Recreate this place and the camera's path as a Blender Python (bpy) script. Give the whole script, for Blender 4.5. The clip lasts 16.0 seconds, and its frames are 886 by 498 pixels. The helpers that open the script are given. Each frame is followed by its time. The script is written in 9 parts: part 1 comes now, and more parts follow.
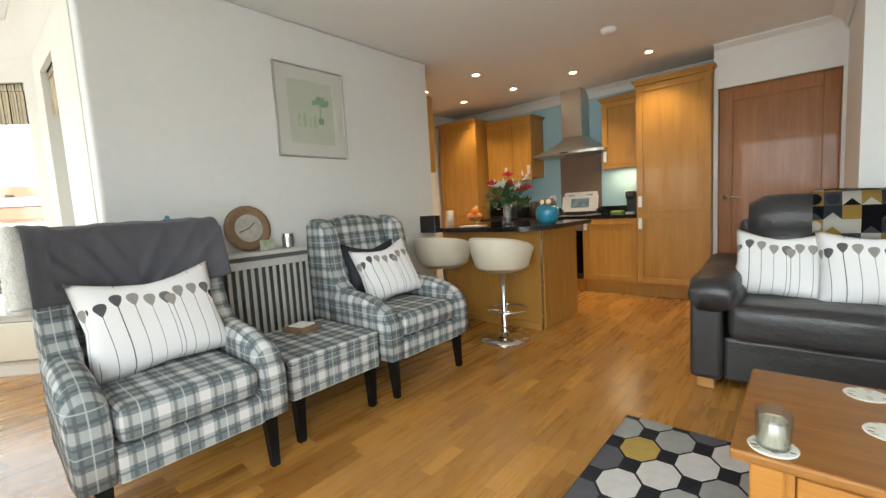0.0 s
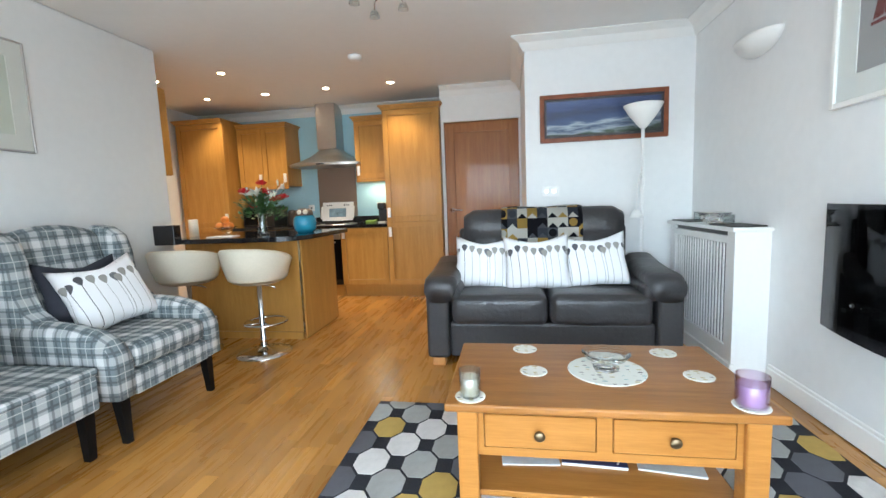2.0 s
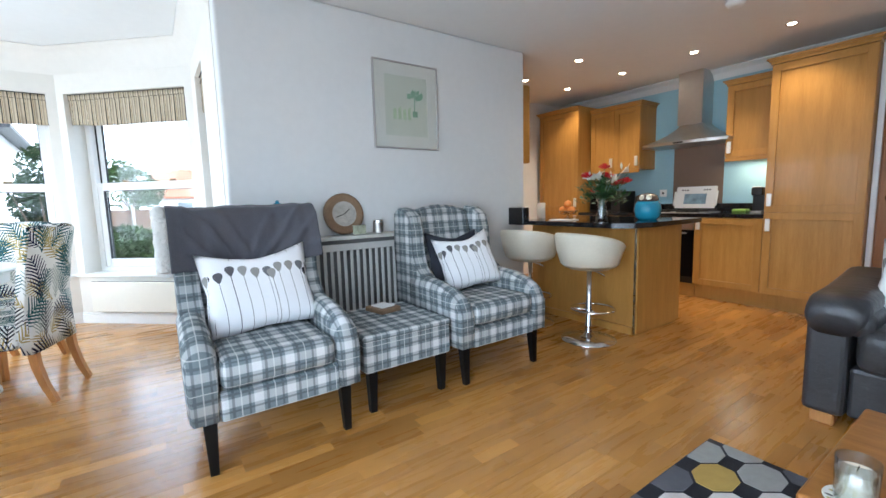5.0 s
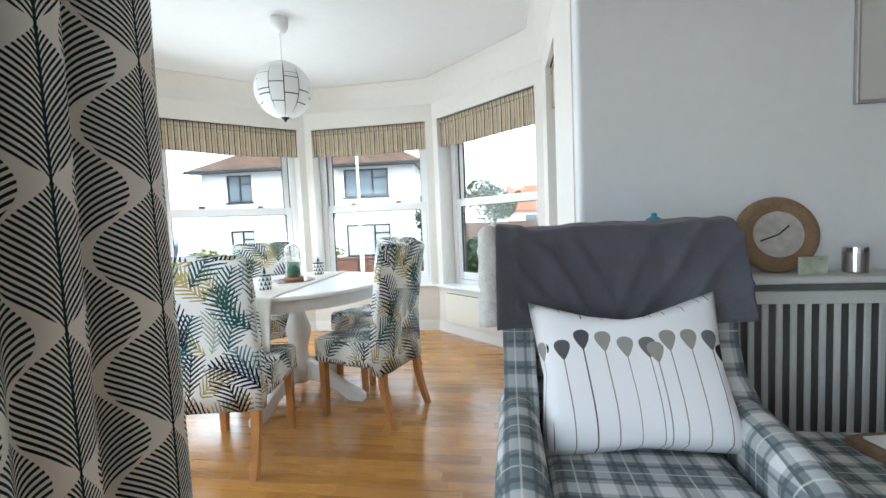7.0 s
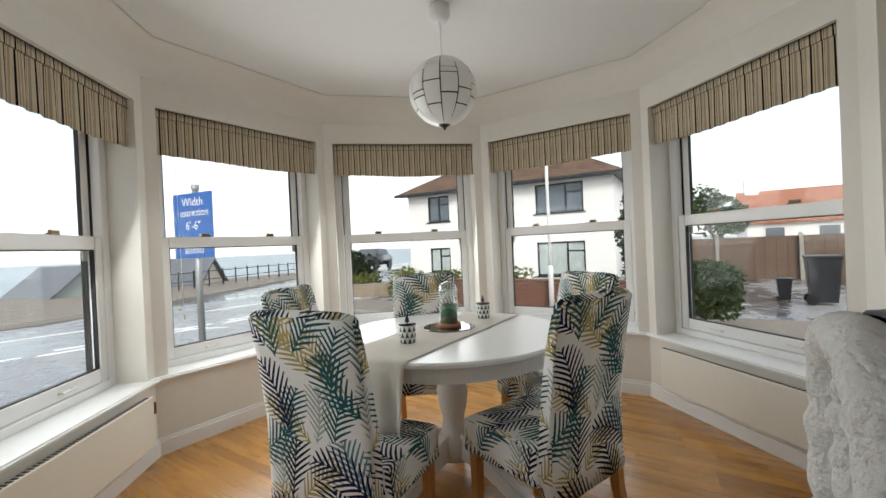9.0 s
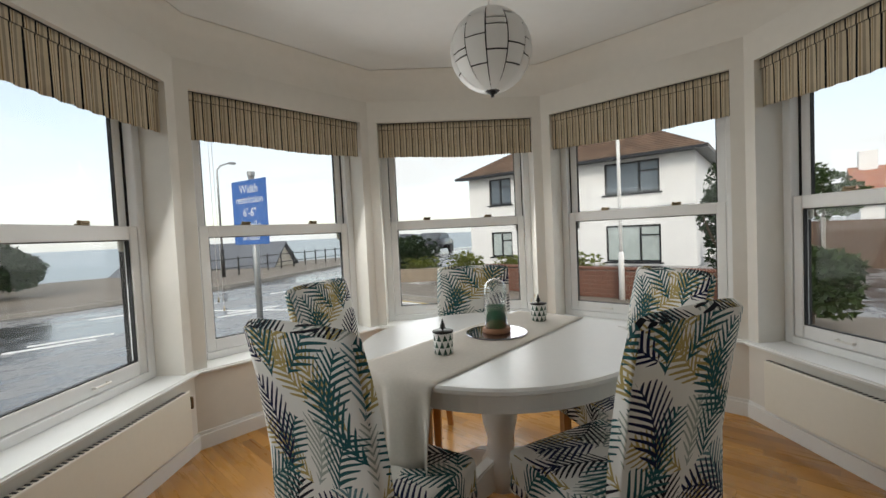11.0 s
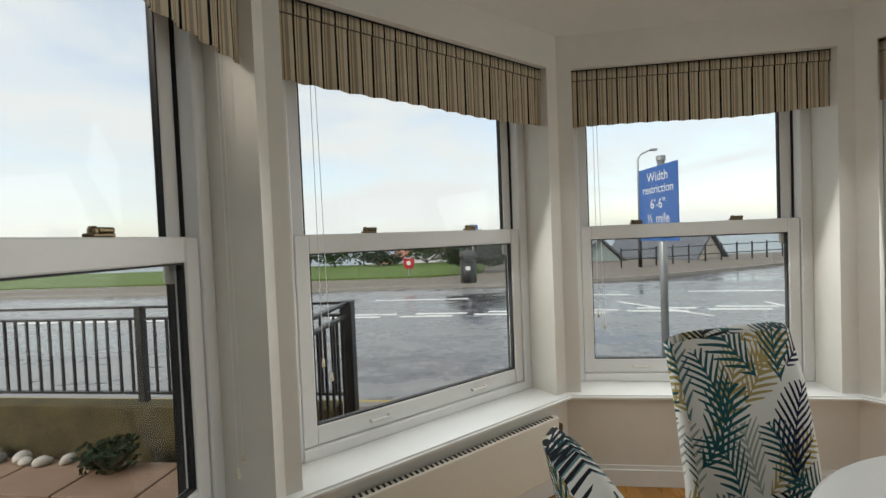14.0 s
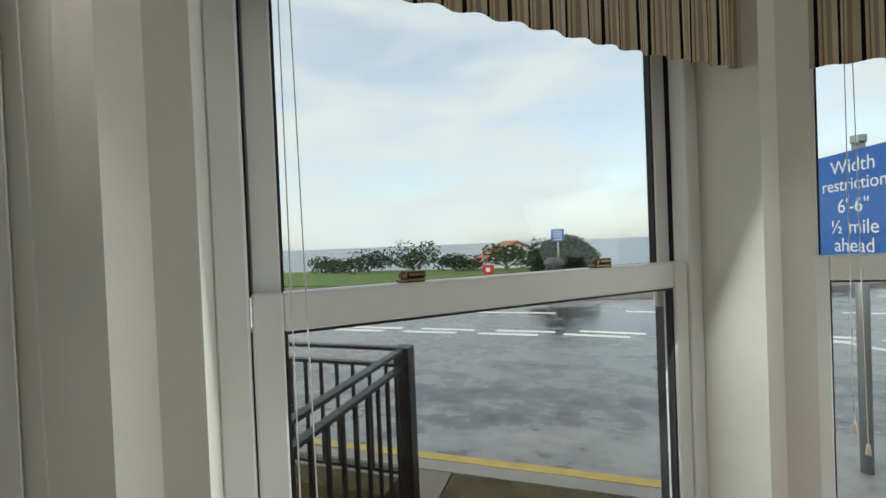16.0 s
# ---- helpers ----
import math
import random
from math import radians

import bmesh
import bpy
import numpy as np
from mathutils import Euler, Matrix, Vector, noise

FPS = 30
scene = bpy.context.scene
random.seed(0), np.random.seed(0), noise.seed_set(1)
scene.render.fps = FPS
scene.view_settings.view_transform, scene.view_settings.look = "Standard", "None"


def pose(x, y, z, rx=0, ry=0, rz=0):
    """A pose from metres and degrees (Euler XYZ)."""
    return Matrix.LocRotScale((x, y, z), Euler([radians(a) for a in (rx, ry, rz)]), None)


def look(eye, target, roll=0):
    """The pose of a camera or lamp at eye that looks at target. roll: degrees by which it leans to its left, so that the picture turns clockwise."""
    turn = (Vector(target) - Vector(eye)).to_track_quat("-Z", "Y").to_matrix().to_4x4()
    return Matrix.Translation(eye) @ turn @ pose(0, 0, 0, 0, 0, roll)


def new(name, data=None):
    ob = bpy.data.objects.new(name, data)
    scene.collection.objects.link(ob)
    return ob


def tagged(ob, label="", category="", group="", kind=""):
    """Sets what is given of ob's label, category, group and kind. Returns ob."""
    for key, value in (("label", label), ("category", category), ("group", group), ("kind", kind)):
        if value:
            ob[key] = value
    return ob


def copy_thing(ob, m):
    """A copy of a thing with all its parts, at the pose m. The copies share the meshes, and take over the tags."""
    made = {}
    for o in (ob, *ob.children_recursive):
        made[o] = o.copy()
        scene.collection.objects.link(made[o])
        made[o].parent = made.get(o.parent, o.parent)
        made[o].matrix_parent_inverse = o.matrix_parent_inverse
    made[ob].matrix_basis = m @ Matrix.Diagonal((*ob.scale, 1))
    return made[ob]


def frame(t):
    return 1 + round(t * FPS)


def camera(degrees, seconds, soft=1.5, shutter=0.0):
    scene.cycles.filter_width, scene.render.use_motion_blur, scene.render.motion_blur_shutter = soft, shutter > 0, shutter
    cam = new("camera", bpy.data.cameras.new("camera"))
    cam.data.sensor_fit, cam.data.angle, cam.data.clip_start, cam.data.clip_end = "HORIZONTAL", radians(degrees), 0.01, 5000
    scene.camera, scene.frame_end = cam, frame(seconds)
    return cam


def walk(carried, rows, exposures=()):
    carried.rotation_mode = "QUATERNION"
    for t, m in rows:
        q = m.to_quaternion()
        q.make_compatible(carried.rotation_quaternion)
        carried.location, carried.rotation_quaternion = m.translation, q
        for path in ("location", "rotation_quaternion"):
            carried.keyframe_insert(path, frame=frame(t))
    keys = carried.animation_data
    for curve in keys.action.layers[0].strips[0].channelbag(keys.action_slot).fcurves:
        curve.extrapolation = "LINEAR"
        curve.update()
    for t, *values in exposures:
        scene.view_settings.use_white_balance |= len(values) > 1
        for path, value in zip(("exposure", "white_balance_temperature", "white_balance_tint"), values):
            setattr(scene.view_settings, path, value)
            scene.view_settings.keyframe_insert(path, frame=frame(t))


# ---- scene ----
cam = camera(93.3, 16.0)
PATH = [
    (0, (0.292, 0.117, 1.086), (-1.012, 1.621, 0.89), -3.3),
    (0.5, (0.287, 0.042, 1.106), (-0.752, 1.739, 0.906), -3.2),
    (1, (0.302, 0.003, 1.109), (-0.446, 1.847, 0.909), -3.0),
    (1.5, (0.338, 0.006, 1.107), (-0.172, 1.929, 0.902), -2.7),
    (2, (0.394, 0.008, 1.108), (0.076, 1.971, 0.894), -2.2),
    (2.5, (0.418, -0.002, 1.109), (0.206, 1.974, 0.885), -1.7),
    (3, (0.407, 0.004, 1.103), (0.058, 1.959, 0.869), -1.7),
    (3.5, (0.419, 0.047, 1.113), (-0.258, 1.914, 0.871), -1.7),
    (4, (0.481, 0.143, 1.121), (-0.593, 1.813, 0.876), -1.6),
    (4.5, (0.507, 0.185, 1.13), (-0.885, 1.599, 0.877), -1.4),
    (5, (0.429, 0.215, 1.103), (-1.204, 1.347, 0.872), -1.5),
    (5.2, (0.344, 0.235, 1.1), (-1.368, 1.246, 0.878), -1.6),
    (7.3, (-0.764, 0.308, 1.144), (-2.697, -0.198, 1.051), -2.5),
    (7.5, (-0.859, 0.266, 1.158), (-2.756, -0.365, 1.091), -2.5),
    (8, (-1.101, 0.229, 1.208), (-2.886, -0.672, 1.166), -2.6),
    (8.5, (-1.279, 0.208, 1.225), (-2.972, -0.855, 1.186), -2.7),
    (8.7, (-1.337, 0.176, 1.213), (-3.006, -0.926, 1.19), -2.7),
    (10.8, (-1.68, 0.007, 1.242), (-3.181, -1.313, 1.164), -2.7),
    (11, (-1.736, -0.004, 1.244), (-3.189, -1.376, 1.164), -2.7),
    (11.5, (-1.883, -0.075, 1.255), (-3.171, -1.603, 1.18), -2.7),
    (12, (-2.023, -0.141, 1.273), (-3.058, -1.85, 1.201), -2.8),
    (12.5, (-2.202, -0.17, 1.279), (-2.904, -2.041, 1.213), -2.9),
    (13, (-2.246, -0.243, 1.278), (-2.594, -2.211, 1.21), -2.6),
    (13.5, (-2.204, -0.417, 1.306), (-2.212, -2.416, 1.249), -2.5),
    (14, (-2.139, -0.573, 1.324), (-1.896, -2.558, 1.272), -2.3),
    (14.5, (-2.111, -0.78, 1.355), (-1.719, -2.741, 1.3), -2.3),
    (15, (-2.056, -0.987, 1.357), (-1.586, -2.931, 1.314), -2.5),
    (15.5, (-1.967, -1.216, 1.4), (-1.444, -3.146, 1.353), -2.2),
    (16, (-1.963, -1.455, 1.439), (-1.351, -3.359, 1.414), -2.3),
]
EXPOSURES = [(0, 2.0, 6900, 6), (1, 2.25, 6400, 6), (3, 2.4, 5800, 5), (4, 2.3, 6150, 6), (5.2, 2.02, 5550, 8), (7.3, 1.45, 6100, 7), (8.7, 0.62, 6800, 11), (10.8, 0.12, 7000, 12), (13, 0.03, 7300, 12), (14.5, -0.12, 6900, 8), (16, -0.16, 6800, 4)]
walk(cam, [(t, look(eye, target, roll)) for t, eye, target, roll in PATH], EXPOSURES)

# ---------------------------------------------------------------- world, sun, exposure
world = bpy.data.worlds.new("sky")
scene.world = world
world.use_nodes = True


def build_world():
    nt = world.node_tree
    nt.nodes.clear()
    out = nt.nodes.new("ShaderNodeOutputWorld")
    bg = nt.nodes.new("ShaderNodeBackground")
    sky = nt.nodes.new("ShaderNodeTexSky")
    sky.sky_type = "NISHITA"
    sky.sun_disc = False
    sky.sun_elevation, sky.sun_rotation = radians(32), radians(48)
    sky.air_density, sky.dust_density = 1.0, 1.5
    geo = nt.nodes.new("ShaderNodeTexCoord")
    mp = nt.nodes.new("ShaderNodeMapping")
    mp.inputs["Scale"].default_value = (1.6, 1.6, 5.0)
    no = nt.nodes.new("ShaderNodeTexNoise")
    no.inputs["Scale"].default_value, no.inputs["Detail"].default_value = 1.7, 7
    no.inputs["Roughness"].default_value, no.inputs["Distortion"].default_value = 0.55, 0.35
    ramp = nt.nodes.new("ShaderNodeValToRGB")
    ramp.color_ramp.elements[0].position, ramp.color_ramp.elements[1].position = 0.38, 0.62
    ramp.color_ramp.elements[0].color = (0.50, 0.50, 0.50, 1)
    mix = nt.nodes.new("ShaderNodeMixRGB")
    mix.inputs[2].default_value = (10.2, 10.8, 11.6, 1)
    bg.inputs["Strength"].default_value = 0.15
    gain = nt.nodes.new("ShaderNodeMixRGB")
    gain.blend_type, gain.inputs[0].default_value, gain.inputs[2].default_value = "MULTIPLY", 1.0, (3.1, 3.1, 3.1, 1)
    lk = nt.links.new
    lk(sky.outputs[0], gain.inputs[1])
    lk(geo.outputs["Generated"], mp.inputs[0]); lk(mp.outputs[0], no.inputs["Vector"])
    lk(no.outputs["Fac"], ramp.inputs[0]); lk(ramp.outputs[0], mix.inputs[0])
    lk(gain.outputs[0], mix.inputs[1]); lk(mix.outputs[0], bg.inputs[0]); lk(bg.outputs[0], out.inputs[0])


build_world()
sun = new("sun", bpy.data.lights.new("sun", "SUN"))
sun.data.energy, sun.data.angle, sun.data.color = 2.4, radians(12), (1.0, 0.95, 0.88)
sun.matrix_world = pose(0, 0, 20, 58, 0, 132)


def area_lamp(name, m, sx, sy, watts, colour):
    ob = new(name, bpy.data.lights.new(name, "AREA"))
    ob.data.shape, ob.data.size, ob.data.size_y, ob.data.energy, ob.data.color = "RECTANGLE", sx, sy, watts, colour
    ob.matrix_world = m
    return ob


# daylight through the glazed patio door in the south wall
area_lamp("patio_daylight", pose(0.45, -0.50, 1.08, 101, 0, 0), 2.2, 1.9, 12, (0.86, 0.94, 1.0))

DOWN_W = 10.0
BAY_W = 7.2

# ---------------------------------------------------------------- materials
MATS = {}


def material(name, base=(0.8, 0.8, 0.8), rough=0.5, metal=0.0, var=0.06, scale=3.0, bump=0.0, bump_scale=60.0, spec=0.5,
             coat=0.0, emit=None, trans=0.0, ior=1.45, rough_var=0.0, alpha=1.0, sheen=0.0):
    """A node material: a base colour varied at two scales, with fine relief. Returns (material, nodes, bsdf)."""
    m = bpy.data.materials.new(name)
    m.use_nodes = True
    nt = m.node_tree
    b = nt.nodes["Principled BSDF"]
    b.inputs["Base Color"].default_value = (*base, 1)
    b.inputs["Roughness"].default_value, b.inputs["Metallic"].default_value = rough, metal
    b.inputs["Specular IOR Level"].default_value = spec
    b.inputs["Coat Weight"].default_value = coat
    b.inputs["Transmission Weight"].default_value, b.inputs["IOR"].default_value = trans, ior
    b.inputs["Alpha"].default_value = alpha
    b.inputs["Sheen Weight"].default_value = sheen
    if emit:
        b.inputs["Emission Color"].default_value, b.inputs["Emission Strength"].default_value = (*emit[:3], 1), emit[3]
    co = nt.nodes.new("ShaderNodeTexCoord")
    if var:
        n1, n2 = nt.nodes.new("ShaderNodeTexNoise"), nt.nodes.new("ShaderNodeTexNoise")
        n1.inputs["Scale"].default_value, n1.inputs["Detail"].default_value = scale, 4
        n2.inputs["Scale"].default_value, n2.inputs["Detail"].default_value = scale * 14, 3
        ad = nt.nodes.new("ShaderNodeMath"); ad.operation = "ADD"
        mr = nt.nodes.new("ShaderNodeMapRange")
        mr.inputs["From Min"].default_value, mr.inputs["From Max"].default_value = 0.6, 1.4
        mr.inputs["To Min"].default_value, mr.inputs["To Max"].default_value = 1 - var, 1 + var
        hs = nt.nodes.new("ShaderNodeMixRGB"); hs.blend_type = "MULTIPLY"; hs.inputs[0].default_value = 1
        hs.inputs[1].default_value = (*base, 1)
        hs.name = "base_mix"
        for n in (n1, n2):
            nt.links.new(co.outputs["Object"], n.inputs["Vector"])
        nt.links.new(n1.outputs["Fac"], ad.inputs[0]); nt.links.new(n2.outputs["Fac"], ad.inputs[1])
        nt.links.new(ad.outputs[0], mr.inputs["Value"]); nt.links.new(mr.outputs[0], hs.inputs[2])
        nt.links.new(hs.outputs[0], b.inputs["Base Color"])
        if rough_var:
            rr = nt.nodes.new("ShaderNodeMapRange")
            rr.inputs["From Min"].default_value, rr.inputs["From Max"].default_value = 0.3, 0.7
            rr.inputs["To Min"].default_value, rr.inputs["To Max"].default_value = rough - rough_var, rough + rough_var
            nt.links.new(n1.outputs["Fac"], rr.inputs["Value"]); nt.links.new(rr.outputs[0], b.inputs["Roughness"])
    if bump:
        nb, bp = nt.nodes.new("ShaderNodeTexNoise"), nt.nodes.new("ShaderNodeBump")
        nb.inputs["Scale"].default_value, nb.inputs["Detail"].default_value = bump_scale, 5
        bp.inputs["Strength"].default_value, bp.inputs["Distance"].default_value = bump, 0.01
        nt.links.new(co.outputs["Object"], nb.inputs["Vector"])
        nt.links.new(nb.outputs["Fac"], bp.inputs["Height"]); nt.links.new(bp.outputs[0], b.inputs["Normal"])
    MATS[name] = m
    return m, nt, b


def mat(name, *a, **k):
    return material(name, *a, **k)[0]


class Nodes:
    """Short hand for node arithmetic."""

    def __init__(self, nt):
        self.nt = nt

    def val(self, socket, v):
        if isinstance(v, (int, float)):
            socket.default_value = v
        elif isinstance(v, tuple):
            socket.default_value = v
        else:
            self.nt.links.new(v, socket)

    def m(self, op, a, b=0.0, c=0.0):
        n = self.nt.nodes.new("ShaderNodeMath")
        n.operation = op
        for s, v in zip(n.inputs, (a, b, c)):
            self.val(s, v)
        return n.outputs[0]

    def mix(self, f, a, b, mode="MIX"):
        n = self.nt.nodes.new("ShaderNodeMixRGB")
        n.blend_type = mode
        for s, v in zip(n.inputs, (f, a, b)):
            self.val(s, v)
        return n.outputs[0]

    def step(self, x, edge, soft=0.02):
        """0 below edge, 1 above."""
        n = self.nt.nodes.new("ShaderNodeMapRange")
        self.val(n.inputs["Value"], x)
        n.inputs["From Min"].default_value, n.inputs["From Max"].default_value = edge - soft, edge + soft
        return n.outputs[0]

    def uv(self):
        n = self.nt.nodes.new("ShaderNodeUVMap")
        s = self.nt.nodes.new("ShaderNodeSeparateXYZ")
        self.nt.links.new(n.outputs[0], s.inputs[0])
        return s.outputs[0], s.outputs[1], n.outputs[0]

    def noise(self, vec, scale, detail=3, rough=0.5):
        n = self.nt.nodes.new("ShaderNodeTexNoise")
        n.inputs["Scale"].default_value, n.inputs["Detail"].default_value, n.inputs["Roughness"].default_value = scale, detail, rough
        if vec is not None:
            self.nt.links.new(vec, n.inputs["Vector"])
        return n.outputs["Fac"]

    def ramp(self, f, stops, mode="LINEAR"):
        n = self.nt.nodes.new("ShaderNodeValToRGB")
        r = n.color_ramp
        r.interpolation = mode
        while len(r.elements) < len(stops):
            r.elements.new(0.5)
        for e, (p, c) in zip(r.elements, stops):
            e.position, e.color = p, (*c, 1)
        self.nt.links.new(f, n.inputs[0])
        return n.outputs[0]

    def coords(self, kind="Object"):
        return self.nt.nodes.new("ShaderNodeTexCoord").outputs[kind]

    def mapped(self, vec, scale):
        n = self.nt.nodes.new("ShaderNodeMapping")
        n.inputs["Scale"].default_value = scale
        self.nt.links.new(vec, n.inputs[0])
        return n.outputs[0]

    def bump(self, h, b, strength=0.3, dist=0.005):
        n = self.nt.nodes.new("ShaderNodeBump")
        n.inputs["Strength"].default_value, n.inputs["Distance"].default_value = strength, dist
        self.nt.links.new(h, n.inputs["Height"])
        self.nt.links.new(n.outputs[0], b.inputs["Normal"])


WALL = mat("wall_paint", (0.79, 0.80, 0.80), 0.75, var=0.03, scale=1.2, bump=0.08, bump_scale=180)
GREYWALL = mat("pale_grey_wall_paint", (0.71, 0.72, 0.715), 0.75, var=0.03, scale=1.2, bump=0.08, bump_scale=180)
BAYWALL = mat("bay_paint", (0.74, 0.71, 0.65), 0.7, var=0.03, scale=1.2, bump=0.08, bump_scale=180)
CEIL = mat("ceiling_paint", (0.78, 0.78, 0.765), 0.8, var=0.02, scale=1.0, bump=0.06, bump_scale=150)
GLOSS = mat("white_gloss_paint", (0.82, 0.82, 0.80), 0.28, var=0.02, bump=0.03, bump_scale=40)
CREAM = mat("cream_panel_paint", (0.80, 0.77, 0.68), 0.45, var=0.02, bump=0.03, bump_scale=60)
UPVC = mat("white_plastic", (0.82, 0.82, 0.81), 0.3, var=0.02)
SEAL = mat("black_rubber_seal", (0.015, 0.015, 0.016), 0.6, var=0.1)
CHROME = mat("chrome", (0.75, 0.75, 0.76), 0.08, 1.0, var=0.02)
STEEL = mat("brushed_steel", (0.55, 0.53, 0.50), 0.32, 1.0, var=0.06, scale=20)
SATIN = mat("satin_nickel", (0.78, 0.76, 0.72), 0.42, 0.6, var=0.04, scale=20)
BRASS = mat("aged_brass", (0.20, 0.15, 0.09), 0.4, 1.0, var=0.1)
BLUEPAINT = mat("pale_blue_paint", (0.36, 0.58, 0.68), 0.7, var=0.03)
GRANITE = mat("black_granite", (0.012, 0.012, 0.014), 0.08, var=0.5, scale=30, spec=0.6)
BLACKPL = mat("black_plastic", (0.012, 0.012, 0.013), 0.35, var=0.1)
BLACKWOOD = mat("black_wood", (0.006, 0.0055, 0.0055), 0.45, var=0.2, spec=0.2)
BLACKGLASS = mat("black_glass", (0.004, 0.004, 0.005), 0.10, var=0.0, spec=0.09)
IRON = mat("black_painted_iron", (0.012, 0.012, 0.013), 0.4, var=0.2, bump=0.05)
LEATHER = mat("grey_leather", (0.040, 0.039, 0.041), 0.36, var=0.15, scale=5, bump=0.45, bump_scale=26, spec=0.5)
CREAMLEATHER = mat("cream_leather", (0.62, 0.57, 0.46), 0.5, var=0.05, scale=5, bump=0.1, bump_scale=200)
FLEECE = mat("grey_fleece", (0.085, 0.085, 0.10), 0.85, var=0.10, scale=9, bump=0.12, bump_scale=160, sheen=0.12, spec=0.15)
SHERPA = mat("white_sherpa", (0.70, 0.69, 0.66), 0.95, var=0.1, scale=40, bump=1.0, bump_scale=110)
WAXCREAM = mat("cream_wax", (0.78, 0.70, 0.56), 0.5, var=0.02)
WAXLILAC = mat("lilac_wax", (0.58, 0.46, 0.66), 0.5, var=0.03)
WAXGREEN = mat("green_wax", (0.02, 0.14, 0.06), 0.4, var=0.05)
CORK = mat("terracotta_wood", (0.35, 0.17, 0.09), 0.6, var=0.15)
TEAL = mat("teal_glaze", (0.03, 0.24, 0.36), 0.18, var=0.2, scale=12, coat=0.4)
ORANGE = mat("orange_peel", (0.80, 0.25, 0.04), 0.45, var=0.08, bump=0.3, bump_scale=90)
PAPER = mat("white_paper", (0.75, 0.74, 0.72), 0.6, var=0.03)
BROWNWOOD = mat("rough_brown_wood", (0.22, 0.14, 0.08), 0.6, var=0.25, scale=9, bump=0.15, bump_scale=40)
TAUPE = mat("taupe_glass", (0.20, 0.15, 0.12), 0.25, var=0.03)
LAMPGLASS = mat("opal_glass", (0.85, 0.85, 0.83), 0.35, var=0.02)
GREYSTONE = mat("grey_stone", (0.25, 0.24, 0.23), 0.8, var=0.2, scale=20, bump=0.3)
LEAFGREEN = mat("leaf_green", (0.035, 0.10, 0.025), 0.5, var=0.35, scale=20)
PETALRED = mat("red_petal", (0.50, 0.014, 0.02), 0.6, var=0.2, scale=30)
PETALWHITE = mat("white_petal", (0.75, 0.74, 0.66), 0.6, var=0.08, scale=30)


def wood(name, dark, light, scale=(1, 1, 1), rough=0.35, coat=0.15, island=False):
    """Wood grain along the local z of the mapping: stretched noise between two browns."""
    m, nt, b = material(name, light, rough, var=0, coat=coat)
    n = Nodes(nt)
    co = n.mapped(n.coords("Object"), scale)
    f = n.noise(co, 3.0, 6, 0.6)
    g = n.noise(co, 22.0, 3, 0.6)
    c = n.ramp(n.m("ADD", n.m("MULTIPLY", f, 0.7), n.m("MULTIPLY", g, 0.3)), [(0.33, dark), (0.66, light)])
    oi = nt.nodes.new("ShaderNodeObjectInfo").outputs["Random"]
    if island:
        oi2 = nt.nodes.new("ShaderNodeNewGeometry").outputs["Random Per Island"]
        oi = n.m("FRACT", n.m("ADD", oi, oi2))
    tone = n.m("MULTIPLY_ADD", oi, 0.34 if island else 0.12, 0.80 if island else 0.94)
    c2 = n.mix(1.0, c, (1, 1, 1, 1), "MULTIPLY")
    nt.links.new(tone, c2.node.inputs[2])
    b.inputs["Specular IOR Level"].default_value = 0.35
    nt.links.new(c2, b.inputs["Base Color"])
    n.bump(g, b, 0.06, 0.004)
    return m


def floor_wood():
    """Oak strips: each with its own tone and grain, cut from the world's coordinates."""
    m, nt, b = material("floor_oak", (0.4, 0.2, 0.07), 0.3, var=0, coat=0.45, spec=0.40)
    b.inputs["Coat Roughness"].default_value = 0.20
    n = Nodes(nt)
    geo = nt.nodes.new("ShaderNodeNewGeometry")
    rnd = n.m("FRACT", n.m("ADD", n.m("MULTIPLY", nt.nodes.new("ShaderNodeObjectInfo").outputs["Random"], 7.0), n.m("MULTIPLY", geo.outputs["Random Per Island"], 5.0)))
    off = nt.nodes.new("ShaderNodeCombineXYZ")
    nt.links.new(n.m("MULTIPLY", rnd, 40.0), off.inputs[2])
    add = nt.nodes.new("ShaderNodeVectorMath"); add.operation = "ADD"
    nt.links.new(geo.outputs["Position"], add.inputs[0]); nt.links.new(off.outputs[0], add.inputs[1])
    co = n.mapped(add.outputs[0], (11, 1.0, 1))
    f, g = n.noise(co, 2.0, 6, 0.6), n.noise(co, 12.0, 3, 0.6)
    c = n.ramp(n.m("ADD", n.m("MULTIPLY", f, 0.65), n.m("MULTIPLY", g, 0.35)), [(0.25, (0.41, 0.190, 0.040)), (0.75, (0.50, 0.243, 0.056))])
    tone = n.ramp(rnd, [(0.0, (0.66, 0.61, 0.55)), (0.25, (0.88, 0.86, 0.83)), (0.75, (1.04, 1.04, 1.03)), (1.0, (1.26, 1.29, 1.30))])
    nt.links.new(n.mix(1.0, c, tone, "MULTIPLY"), b.inputs["Base Color"])
    nt.links.new(n.m("MULTIPLY_ADD", f, 0.16, 0.20), b.inputs["Roughness"])
    n.bump(g, b, 0.05, 0.003)
    return m


